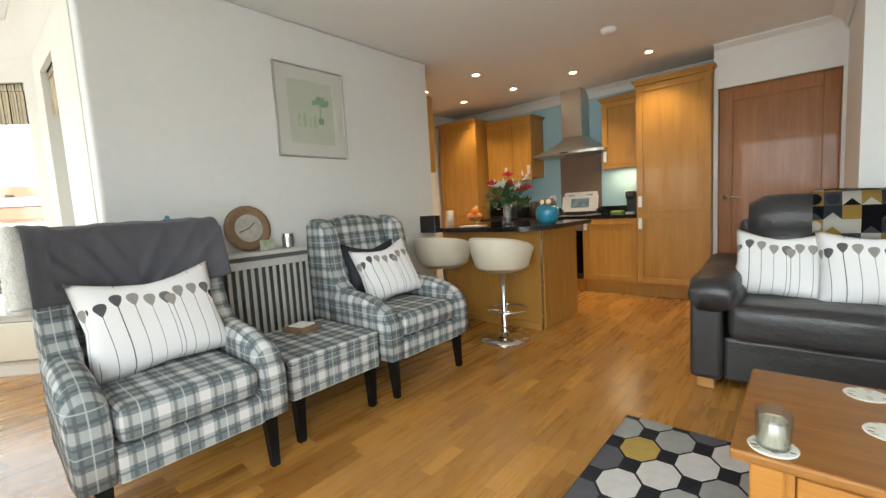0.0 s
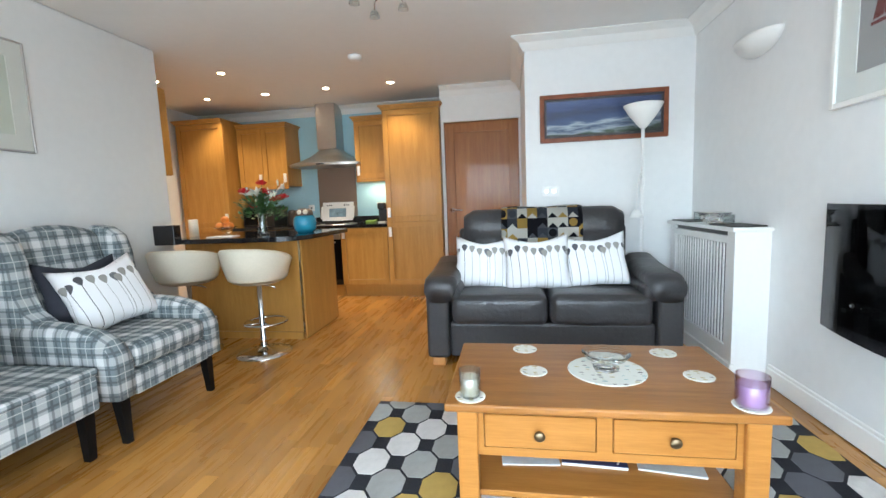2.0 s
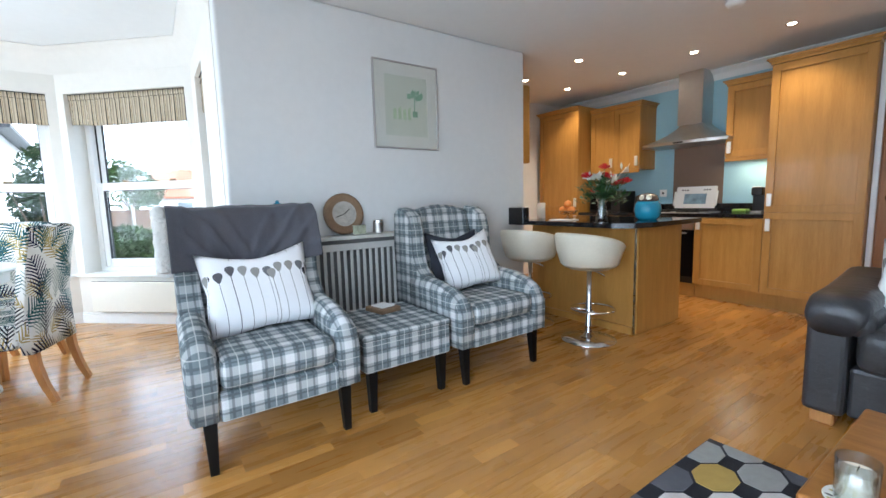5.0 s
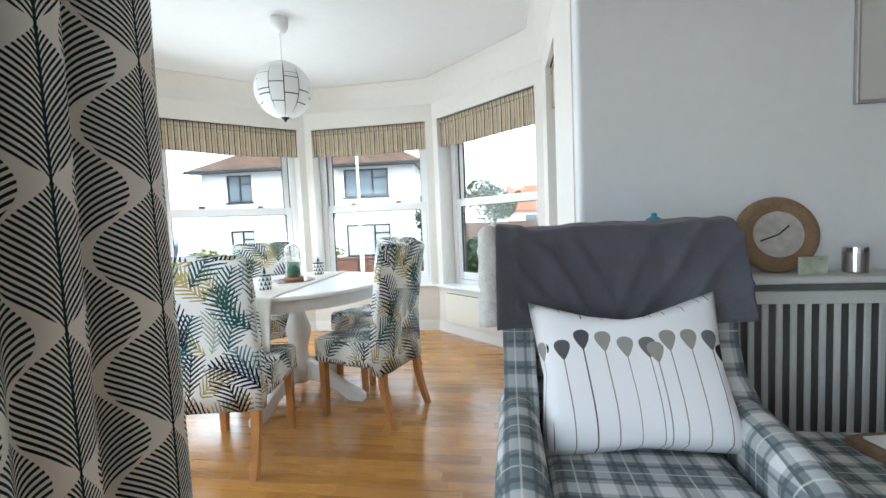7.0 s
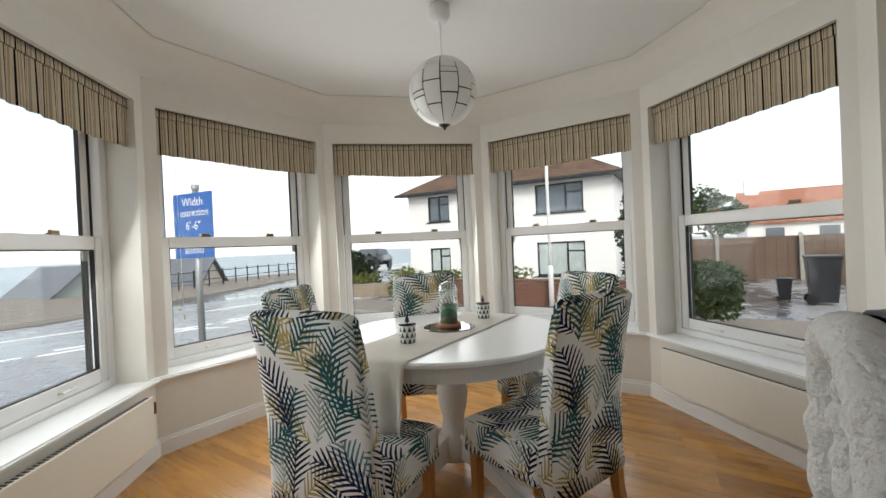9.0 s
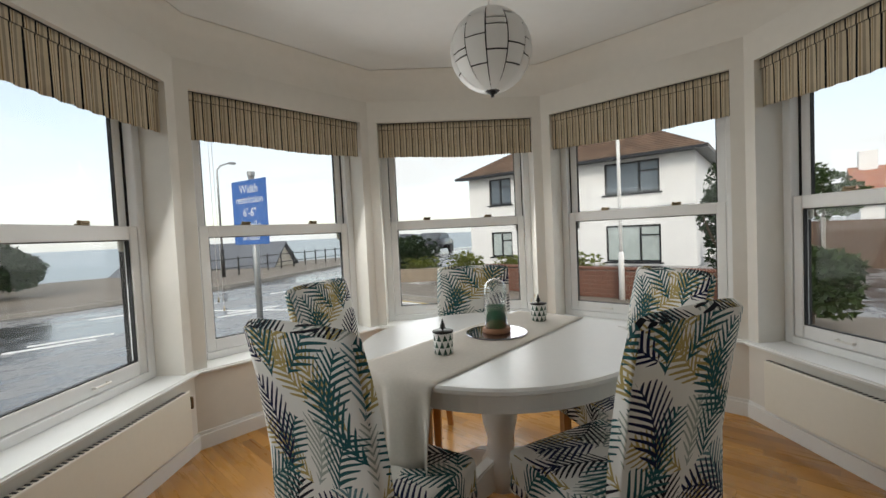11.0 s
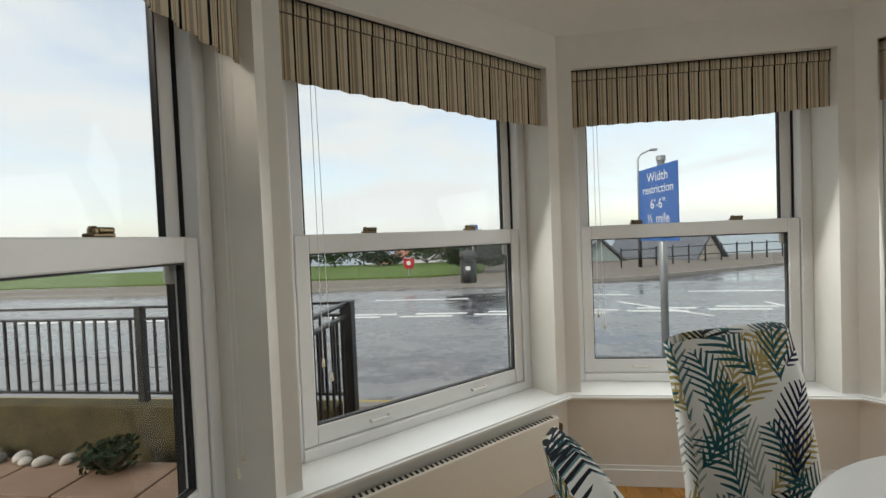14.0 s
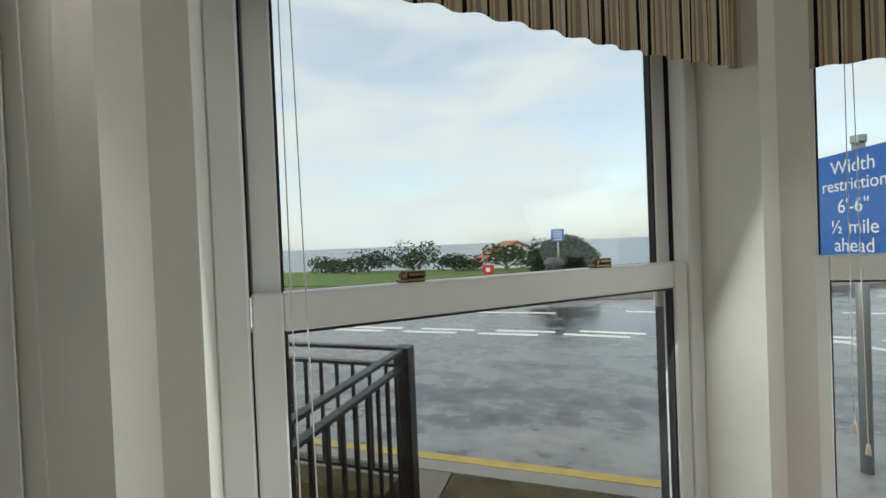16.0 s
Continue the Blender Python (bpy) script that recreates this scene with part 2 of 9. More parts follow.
FLOORWOOD = floor_wood()
OAK = wood("golden_oak", (0.35, 0.170, 0.035), (0.46, 0.240, 0.056), (7, 7, 0.7), 0.34, 0.08)
OAKFLAT = wood("table_oak", (0.20, 0.078, 0.016), (0.34, 0.148, 0.036), (0.7, 9, 9), 0.28, 0.08)
OAKLIGHT = wood("light_oak", (0.32, 0.128, 0.024), (0.46, 0.205, 0.046), (0.7, 8, 8), 0.36, 0.08)
DOORWOOD = wood("door_oak", (0.24, 0.085, 0.022), (0.36, 0.15, 0.045), (8, 8, 0.6), 0.35, 0.2)
LEGWOOD = wood("leg_oak", (0.40, 0.17, 0.05), (0.55, 0.27, 0.09), (9, 9, 0.9), 0.35, 0.2)
FRAMEWOOD = wood("red_brown_frame", (0.13, 0.035, 0.015), (0.24, 0.075, 0.03), (4, 4, 4), 0.35, 0.2)


def glass_mat(name, tint=(1, 1, 1), rough=0.0, gloss=0.02, power=5.0):
    """Thin window glass: clear, with a Fresnel gloss."""
    m = bpy.data.materials.new(name)
    m.use_nodes = True
    nt = m.node_tree
    nt.nodes.clear()
    out, tr, gl, mx = (nt.nodes.new("ShaderNode" + k) for k in ("OutputMaterial", "BsdfTransparent", "BsdfGlossy", "MixShader"))
    lw = nt.nodes.new("ShaderNodeLayerWeight")
    lw.inputs[0].default_value = 0.5
    pw, fr = nt.nodes.new("ShaderNodeMath"), nt.nodes.new("ShaderNodeMath")
    pw.operation, fr.operation = "POWER", "MULTIPLY_ADD"
    pw.inputs[1].default_value, fr.inputs[1].default_value, fr.inputs[2].default_value = power, 0.75, gloss
    nt.links.new(lw.outputs["Facing"], pw.inputs[0]); nt.links.new(pw.outputs[0], fr.inputs[0])
    tr.inputs[0].default_value = (*tint, 1)
    gl.inputs["Roughness"].default_value = rough
    nt.links.new(fr.outputs[0], mx.inputs[0]); nt.links.new(tr.outputs[0], mx.inputs[1]); nt.links.new(gl.outputs[0], mx.inputs[2])
    nt.links.new(mx.outputs[0], out.inputs[0])
    return m


GLASS = glass_mat("window_glass", (0.97, 0.985, 0.98))
# grey tint added to dim the outdoor daylight seen through the bay panes
DIMGLAZE = glass_mat("dimmed_double_glazing", (0.75, 0.765, 0.76))
TABLEGLASS = glass_mat("table_glass", (0.88, 0.91, 0.91), 0.03, 0.10, 3.0)
DOMEGLASS = glass_mat("dome_glass", (0.965, 0.975, 0.97), 0.03, 0.09, 2.5)
LILACTHIN = glass_mat("lilac_thin_glass", (0.92, 0.85, 0.95), 0.03, 0.08, 3.0)
SMOKED = glass_mat("smoked_black_glass", (0.22, 0.22, 0.23), 0.02, 0.025, 5.0)
PEBBLEPALE = mat("pale_fire_pebble", (0.34, 0.32, 0.29), 0.7, var=0.2, scale=20)
CRYSTAL = mat("clear_crystal", (0.95, 0.97, 0.97), 0.02, var=0, trans=1.0, ior=1.45)
MIRROR = mat("mirror_tray", (0.30, 0.30, 0.345), 0.06, 1.0, var=0)

# ---------------------------------------------------------------- mesh helpers


def mesh_of(bm, name):
    me = bpy.data.meshes.new(name)
    bmesh.ops.recalc_face_normals(bm, faces=bm.faces)
    uvl = bm.loops.layers.uv.verify()
    for f in bm.faces:
        nx, ny, nz = (abs(c) for c in f.normal)
        for lp in f.loops:
            x, y, z = lp.vert.co
            lp[uvl].uv = (x, y) if nz >= nx and nz >= ny else ((y, z) if nx >= ny else (x, z))
    bm.to_mesh(me)
    bm.free()
    return me


def part(name, bm, material_, parent=None, label="", smooth=False, m=None):
    """One mesh object, under a thing or a part."""
    me = mesh_of(bm, name)
    for k in (material_ if isinstance(material_, (list, tuple)) else [material_]):
        me.materials.append(k)
    if smooth:
        me.polygons.foreach_set("use_smooth", [True] * len(me.polygons))
    ob = new(name, me)
    if parent is not None:
        ob.parent = parent
    if m is not None:
        ob.matrix_basis = m
    if label:
        ob["label"] = label
    return ob


def thing(name, m, label, category, group="", kind=""):
    ob = new(name)
    ob.empty_display_size = 0.1
    ob.matrix_basis = m
    return tagged(ob, label, category, group, kind)


def structure(name, bm, material_, label, category="", m=None, smooth=False):
    ob = part(name, bm, material_, None, "", smooth, m)
    return tagged(ob, label, category or name.split("_")[0], "", "structure")


def B():
    return bmesh.new()


def box(bm, x0, x1, y0, y1, z0, z1, r=0.0, seg=2, m=None):
    """A box, with rounded edges where r is given."""
    g = bmesh.ops.create_cube(bm, size=1.0)
    vs = g["verts"]
    bmesh.ops.scale(bm, vec=(x1 - x0, y1 - y0, z1 - z0), verts=vs)
    bmesh.ops.translate(bm, vec=((x0 + x1) / 2, (y0 + y1) / 2, (z0 + z1) / 2), verts=vs)
    if r:
        es = list({e for v in vs for e in v.link_edges})
        out = bmesh.ops.bevel(bm, geom=es, offset=r, segments=seg, profile=0.5, affect="EDGES", clamp_overlap=True)
        vs = list({v for f in out["faces"] for v in f.verts} | {v for v in vs if v.is_valid})
    if m is not None:
        bmesh.ops.transform(bm, matrix=m, verts=vs)
    return vs


def prism(bm, pts, z0, z1):
    lo = [bm.verts.new((x, y, z0)) for x, y in pts]
    hi = [bm.verts.new((x, y, z1)) for x, y in pts]
    n = len(pts)
    bm.faces.new(lo[::-1]); bm.faces.new(hi)
    for i in range(n):
        bm.faces.new((lo[i], lo[(i + 1) % n], hi[(i + 1) % n], hi[i]))
    return lo + hi


def lathe(bm, prof, seg=24, at=(0, 0, 0), cap=True):
    """A turned shape from (radius, height) pairs about z."""
    rings = []
    for r, z in prof:
        if r < 1e-5:
            rings.append([bm.verts.new((at[0], at[1], at[2] + z))])
        else:
            rings.append([bm.verts.new((at[0] + r * math.cos(2 * math.pi * k / seg), at[1] + r * math.sin(2 * math.pi * k / seg), at[2] + z)) for k in range(seg)])
    for a, b in zip(rings, rings[1:]):
        for k in range(seg):
            j = (k + 1) % seg
            if len(a) == 1 and len(b) > 1:
                bm.faces.new((a[0], b[k], b[j]))
            elif len(b) == 1 and len(a) > 1:
                bm.faces.new((a[k], a[j], b[0]))
            elif len(a) > 1:
                bm.faces.new((a[k], a[j], b[j], b[k]))
    for ring, flip in ((rings[0], True), (rings[-1], False)):
        if len(ring) > 1 and cap:
            bm.faces.new(ring[::-1] if flip else ring)


def tube(bm, pts, r, seg=8, r2=None):
    """A round bar along points."""
    pts = [Vector(p) for p in pts]
    rings = []
    for i, p in enumerate(pts):
        d = (pts[min(i + 1, len(pts) - 1)] - pts[max(i - 1, 0)]).normalized()
        u = d.orthogonal().normalized() if i == 0 else (u - d * u.dot(d)).normalized()
        v = d.cross(u)
        rr = r if r2 is None else r + (r2 - r) * i / (len(pts) - 1)
        rings.append([bm.verts.new(p + rr * (u * math.cos(2 * math.pi * k / seg) + v * math.sin(2 * math.pi * k / seg))) for k in range(seg)])
    for a, b in zip(rings, rings[1:]):
        for k in range(seg):
            j = (k + 1) % seg
            bm.faces.new((a[k], a[j], b[j], b[k]))
    bm.faces.new(rings[0][::-1]); bm.faces.new(rings[-1])


def loft(bm, rings, cap=True, closed=True):
    """Skin over rings of points."""
    rv = [[bm.verts.new(p) for p in r] for r in rings]
    n = len(rv[0])
    for a, b in zip(rv, rv[1:]):
        for k in range(n if closed else n - 1):
            j = (k + 1) % n
            bm.faces.new((a[k], a[j], b[j], b[k]))
    if cap and closed:
        bm.faces.new(rv[0][::-1]); bm.faces.new(rv[-1])


def cushion(bm, w, h, t, n=20, ear=0.095, chop=0.13):
    """A scatter cushion in the x-z plane, centre at the origin, with pinched corners."""
    for side in (1, -1):
        grid = []
        for i in range(n + 1):
            row = []
            for j in range(n + 1):
                u, v = 2 * i / n - 1, 2 * j / n - 1
                k = 1 - ear * (1 - abs(u * v)) * (max(abs(u), abs(v)) ** 3)
                f = max(0.0, (1 - u ** 4) * (1 - v ** 4)) ** 0.5
                wob = 1 + 0.08 * noise.noise((u * 2.1, v * 2.1, side * 3.0))
                dip = chop * h * max(v, 0.0) ** 3 * (1 - abs(u) ** 1.3)
                crease = 0.010 * math.exp(-((u - 0.25 * (1 - v)) / 0.10) ** 2) * max(v, 0.0) - 0.006 * math.exp(-((u + 0.45) / 0.12) ** 2) * max(v, 0.0)
                row.append(bm.verts.new((u * w / 2 * k, side * (t / 2 * f * wob + (crease if f > 0 else 0.0)), v * h / 2 * k - dip)))
            grid.append(row)
        for i in range(n):
            for j in range(n):
                bm.faces.new((grid[i][j], grid[i + 1][j], grid[i + 1][j + 1], grid[i][j + 1]))
    bmesh.ops.remove_doubles(bm, verts=bm.verts, dist=1e-5)


def seg_frame(p, q):
    """A pose at p whose x runs to q and whose y points out of the room (to the left of the way), and the length."""
    d = Vector((q[0] - p[0], q[1] - p[1]))
    return Matrix.Translation((p[0], p[1], 0)) @ Matrix.Rotation(math.atan2(d.y, d.x), 4, "Z"), d.length

# ---------------------------------------------------------------- large structure
H = 2.44           # ceiling of the room and kitchen
HB = 2.56          # higher ceiling of the bay
SILL, HEAD = 0.485, 2.17
XA, XE = -2.44, 1.86   # armchair wall, fireplace wall
YS, YSOFA, YDOOR, YK = -0.56, 3.70, 4.95, 5.46
XK = -3.85         # kitchen's west wall
BAY = [(-1.42, -0.50), (-1.42, -1.87), (-2.49, -2.82), (-3.88, -2.82), (-4.90, -1.80), (-4.90, -0.41), (-3.98, 0.61), (-2.56, 0.61)]
T = 0.30


def offset_line(pts, d):
    """The polyline moved d to its left, mitred."""
    out = []
    for i, p in enumerate(pts):
        p = Vector(p)
        ns = []
        for a, b in ((i - 1, i), (i, i + 1)):
            if 0 <= a and b < len(pts):
                e = (Vector(pts[b]) - Vector(pts[a])).normalized()
                ns.append(Vector((-e.y, e.x)))
        nrm = sum(ns, Vector((0, 0))).normalized()
        out.append(p + nrm * d / nrm.dot(ns[0]))
    return out


BAYOUT = offset_line(BAY, T)
PIER = 0.075


def opening(i):
    """Where the opening in one side of the bay begins and ends, along that side; the last one is a slim window."""
    ln = (Vector(BAY[i + 1]) - Vector(BAY[i])).length
    if i == 6:
        return 0.30, 0.80
    return 0.055 if i == 1 else PIER, ln - (0.06 if i == 0 else PIER)


BAYOUTER = mat("weathered_outer_render", (0.24, 0.215, 0.195), 0.9, var=0.15, scale=3, bump=0.3, bump_scale=80)


def bay_wall(i):
    """One side of the bay: boxed below the sill, piers, and a head above the opening."""
    p, q, po, qo = Vector(BAY[i]), Vector(BAY[i + 1]), BAYOUT[i], BAYOUT[i + 1]
    e = (q - p).normalized()
    n = Vector((-e.y, e.x))
    bm = B()
    prism(bm, [p, q, qo, po], 0, SILL - 0.025)
    prism(bm, [p, q, qo, po], HEAD, HB)
    o0, o1 = opening(i)
    a, b = p + e * o0, p + e * o1
    prism(bm, [p, a, a + n * T, po], SILL - 0.025, HEAD)
    prism(bm, [b, q, qo, b + n * T], SILL - 0.025, HEAD)
    bm.normal_update()
    for f in bm.faces:
        if f.normal.x * n.x + f.normal.y * n.y > 0.9:
            f.material_index = 1
    return structure("wall_bay_%d" % i, bm, [BAYWALL, BAYOUTER], "cream painted bay wall round a sash window", "wall")


for i in range(7):
    bay_wall(i)

# the overcast sky's light, standing in the window openings of the bay
for i in range(6):
    m, ln = seg_frame(BAY[i], BAY[i + 1])
    area_lamp("bay_daylight", m @ pose(ln / 2, 0.15, 1.19, -68, 0, 0), ln - 0.30, 1.30, BAY_W * (0.06, 1.20, 1.40, 1.60, 0.32, 0.12)[i], (0.90, 0.96, 1.0))


def wall_box(name, x0, x1, y0, y1, z0=0.0, z1=H, material_=None, label="white painted plaster wall"):
    bm = B()
    box(bm, x0, x1, y0, y1, z0, z1)
    return structure(name, bm, material_ or WALL, label, "wall")


# armchair wall, with a rounded kitchen end
def armchair_wall():
    bm = B()
    box(bm, XA - 0.12, XA, 0.613, 3.17, 0, H, 0.02, 3)
    structure("wall_west", bm, GREYWALL, "pale grey painted plaster wall with rounded end", "wall")


armchair_wall()
wall_box("wall_east", XE, XE + 0.2, YS - 0.2, YSOFA + 0.2)
wall_box("wall_sofa", 0.54, XE, YSOFA, YSOFA + 0.12)
wall_box("wall_return", 0.54, 0.66, YSOFA + 0.12, YDOOR)
wall_box("wall_kitchen_back", XK - 0.2, -0.30, YK, YK + 0.2, material_=BLUEPAINT, label="pale blue painted kitchen wall")
wall_box("wall_kitchen_west", XK - 0.2, XK, 3.05, YK)
wall_box("wall_kitchen_near", XK, XA - 0.123, 2.93, 3.05)


def door_wall():
    bm = B()
    box(bm, -0.38, -0.345, YDOOR, YDOOR + 0.12, 0, H)
    box(bm, 0.515, 0.66, YDOOR, YDOOR + 0.12, 0, H)
    box(bm, -0.345, 0.515, YDOOR, YDOOR + 0.12, 2.05, H)
    structure("wall_door", bm, WALL, "white painted wall above a door", "wall")
    bm = B()
    box(bm, -0.38, -0.30, YDOOR + 0.12, YK + 0.2, 0, H)
    structure("wall_door_side", bm, WALL, "white painted wall behind the tall cabinet", "wall")
    bm = B()
    box(bm, -0.30, 0.66, YDOOR + 0.30, YDOOR + 0.36, 0, H)
    structure("wall_hall", bm, WALL, "white painted hall wall", "wall")


door_wall()


def south_wall():
    """The wall behind the walker, with a glazed patio door."""
    bm = B()
    box(bm, -1.42 + T, -0.75, YS - 0.2, YS, 0, H)
    box(bm, -1.42, -1.42 + T, YS - 0.2, YS, 0, H)
    box(bm, 1.65, XE, YS - 0.2, YS, 0, H)
    box(bm, -0.75, 1.65, YS - 0.2, YS, 2.1, H)
    structure("wall_south", bm, WALL, "white painted wall round a patio door", "wall")


south_wall()


def ceiling_and_floor():
    bm = B()
    box(bm, XK - 0.2, XE + 0.2, 0.61, YK + 0.2, H, HB + 0.15)
    prism(bm, [(XE + 0.2, YS - 0.2), (XE + 0.2, 0.61), BAY[7], BAY[0], (BAY[0][0], YS - 0.2)], H, HB + 0.15)
    prism(bm, [BAYOUT[k] for k in range(8)], HB + 0.001, HB + 0.148)
    structure("ceiling", bm, CEIL, "white painted ceiling", "ceiling")
    bm = B()
    box(bm, XK - 0.2, XE + 0.2, 0.9, YK + 0.4, -0.2, -0.012)
    box(bm, XA - 0.12, XE + 0.2, YS - 0.2, 0.9, -0.2, -0.012)
    prism(bm, [BAYOUT[k] for k in range(8)], -0.2, -0.0122)
    structure("floor", bm, FLOORWOOD, "honey oak strip floor with a satin finish", "floor")


ceiling_and_floor()


def sash_window(i):
    """A white vertical sliding sash window in one side of the bay."""
    m, ln = seg_frame(BAY[i], BAY[i + 1])
    ob = thing("window_%d" % i, m, "white plastic sash window with two panes, shut", "window", kind="structure")
    x0, x1 = opening(i)
    zm = 1.32
    # box frame
    bm = B()
    fw = 0.055
    for a, b, c, d in ((x0, x0 + fw, SILL, HEAD), (x1 - fw, x1, SILL, HEAD)):
        box(bm, a, b, 0.17, 0.295, c, d, 0.004, 1)
    box(bm, x0 + fw, x1 - fw, 0.17, 0.295, HEAD - 0.05, HEAD)
    box(bm, x0 + fw, x1 - fw, 0.165, 0.295, SILL, SILL + 0.045, 0.004, 1)
    part("window_frame", bm, UPVC, ob)
    # parting strips seen as dark lines in the jambs
    bm = B()
    for xx in (x0 + fw, x1 - fw - 0.004):
        box(bm, xx, xx + 0.004, 0.222, 0.238, zm + 0.03, HEAD - 0.05)
        box(bm, xx, xx + 0.004, 0.256, 0.268, zm + 0.03, HEAD - 0.05)
        box(bm, xx, xx + 0.004, 0.226, 0.292, SILL + 0.05, zm - 0.04)
    part("seal", bm, SEAL, ob, "black rubber seal")
    st, top, bot = 0.055, 0.075, 0.075
    # lower sash, to the inside
    a, b = x0 + fw + 0.004, x1 - fw - 0.004
    bm = B()
    box(bm, a, a + st, 0.176, 0.22, SILL + 0.048, zm + 0.038, 0.004, 1)
    box(bm, b - st, b, 0.176, 0.22, SILL + 0.048, zm + 0.038, 0.004, 1)
    box(bm, a + st, b - st, 0.178, 0.22, zm - 0.037, zm + 0.038, 0.004, 1)
    box(bm, a + st, b - st, 0.178, 0.22, SILL + 0.048, SILL + 0.048 + bot, 0.004, 1)
    ls = part("lower_sash", bm, UPVC, ob)
    bm = B()
    g = 0.006
    X0, X1, Z0, Z1 = a + st, b - st, SILL + 0.048 + bot, zm - 0.037
    for q in ((X0, X0 + g, Z0, Z1), (X1 - g, X1, Z0, Z1), (X0 + g, X1 - g, Z0, Z0 + g), (X0 + g, X1 - g, Z1 - g, Z1)):
        box(bm, q[0], q[1], 0.184, 0.206, q[2], q[3])
    part("seal", bm, SEAL, ls, "black rubber seal")
    bm = B()
    box(bm, X0 + g, X1 - g, 0.193, 0.197, Z0 + g, Z1 - g)
    pn = part("pane", bm, DIMGLAZE, ls)
    pn.visible_shadow = False
    # upper sash, to the outside
    bm = B()
    box(bm, a, a + st, 0.232, 0.26, zm - 0.03, HEAD - 0.052, 0.004, 1)
    box(bm, b - st, b, 0.232, 0.26, zm - 0.03, HEAD - 0.052, 0.004, 1)
    box(bm, a + st, b - st, 0.232, 0.26, zm - 0.03, zm + 0.03)
    box(bm, a + st, b - st, 0.232, 0.26, HEAD - 0.10, HEAD - 0.052)
    us = part("upper_sash", bm, UPVC, ob)
    bm = B()
    Z0, Z1 = zm + 0.03, HEAD - 0.10
    for q in ((X0, X0 + g, Z0, Z1), (X1 - g, X1, Z0, Z1), (X0 + g, X1 - g, Z0, Z0 + g), (X0 + g, X1 - g, Z1 - g, Z1)):
        box(bm, q[0], q[1], 0.236, 0.256, q[2], q[3])
    part("seal", bm, SEAL, us, "black rubber seal")
    bm = B()
    box(bm, X0 + g, X1 - g, 0.244, 0.248, Z0 + g, Z1 - g)
    pn = part("pane", bm, DIMGLAZE, us)
    pn.visible_shadow = False
    # sash locks on the meeting rail
    for f in (0.27, 0.73):
        bm = B()
        xx = a + (b - a) * f
        box(bm, xx - 0.03, xx + 0.03, 0.182, 0.214, zm + 0.038, zm + 0.048, 0.003, 1)
        box(bm, xx - 0.012, xx + 0.034, 0.186, 0.202, zm + 0.048, zm + 0.062, 0.004, 1)
        lathe(bm, [(0.011, 0), (0.011, 0.012), (0.007, 0.018)], 10, (xx - 0.018, 0.195, zm + 0.046))
        part("sash_lock", bm, BRASS, ob, "aged brass sash lock")
    # lift handles on the bottom rail
    for f in (0.27, 0.73):
        bm = B()
        xx = a + (b - a) * f
        zz = SILL + 0.048 + bot * 0.5
        box(bm, xx - 0.045, xx - 0.037, 0.158, 0.178, zz - 0.006, zz + 0.006)
        box(bm, xx + 0.037, xx + 0.045, 0.158, 0.178, zz - 0.006, zz + 0.006)
        box(bm, xx - 0.047, xx + 0.047, 0.152, 0.160, zz - 0.006, zz + 0.006, 0.003, 1)
        part("lift_handle", bm, SATIN, ob, "satin metal lift handle")
    # sash horn under the meeting rail of the outer sash
    for xx in (a + 0.045, b - 0.045):
        bm = B()
        box(bm, xx - 0.02, xx + 0.02, 0.222, 0.250, zm - 0.10, zm - 0.03, 0.012, 2)
        part("sash_horn", bm, CREAM, us)
    return ob


for i in range(7):
    sash_window(i)


def bay_sill():
    """The gloss sill board that runs round the bay, its nose proud of the wall below."""
    inn, out = offset_line(BAY, -0.045), offset_line(BAY, 0.17)
    for i in range(7):
        bm = B()
        vs = prism(bm, [inn[i], inn[i + 1], out[i + 1], out[i]], SILL - 0.025, SILL - 0.0005)
        es = [e for e in bm.edges if all((Vector(v.co[:2]) - inn[i]).length < 1e-4 or (Vector(v.co[:2]) - inn[i + 1]).length < 1e-4 for v in e.verts) and abs(e.verts[0].co.z - e.verts[1].co.z) < 1e-6]
        bmesh.ops.bevel(bm, geom=es, offset=0.009, segments=3, affect="EDGES")
        # the middle of the board stands clear of the piers
        structure("sill_%d" % i, bm, GLOSS, "white gloss window sill board", "window sill")
    # skirting
    inn, back = offset_line(BAY, -0.018), offset_line(BAY, -0.001)
    for i in range(7):
        bm = B()
        prism(bm, [inn[i], inn[i + 1], back[i + 1], back[i]], 0, 0.085)
        i2 = offset_line(BAY, -0.009)
        prism(bm, [i2[i], i2[i + 1], back[i + 1], back[i]], 0.085, 0.105)
        structure("baseboard_bay_%d" % i, bm, GLOSS, "white gloss moulded skirting board", "baseboard")


bay_sill()

# ---------------------------------------------------------------- printed and woven cloths


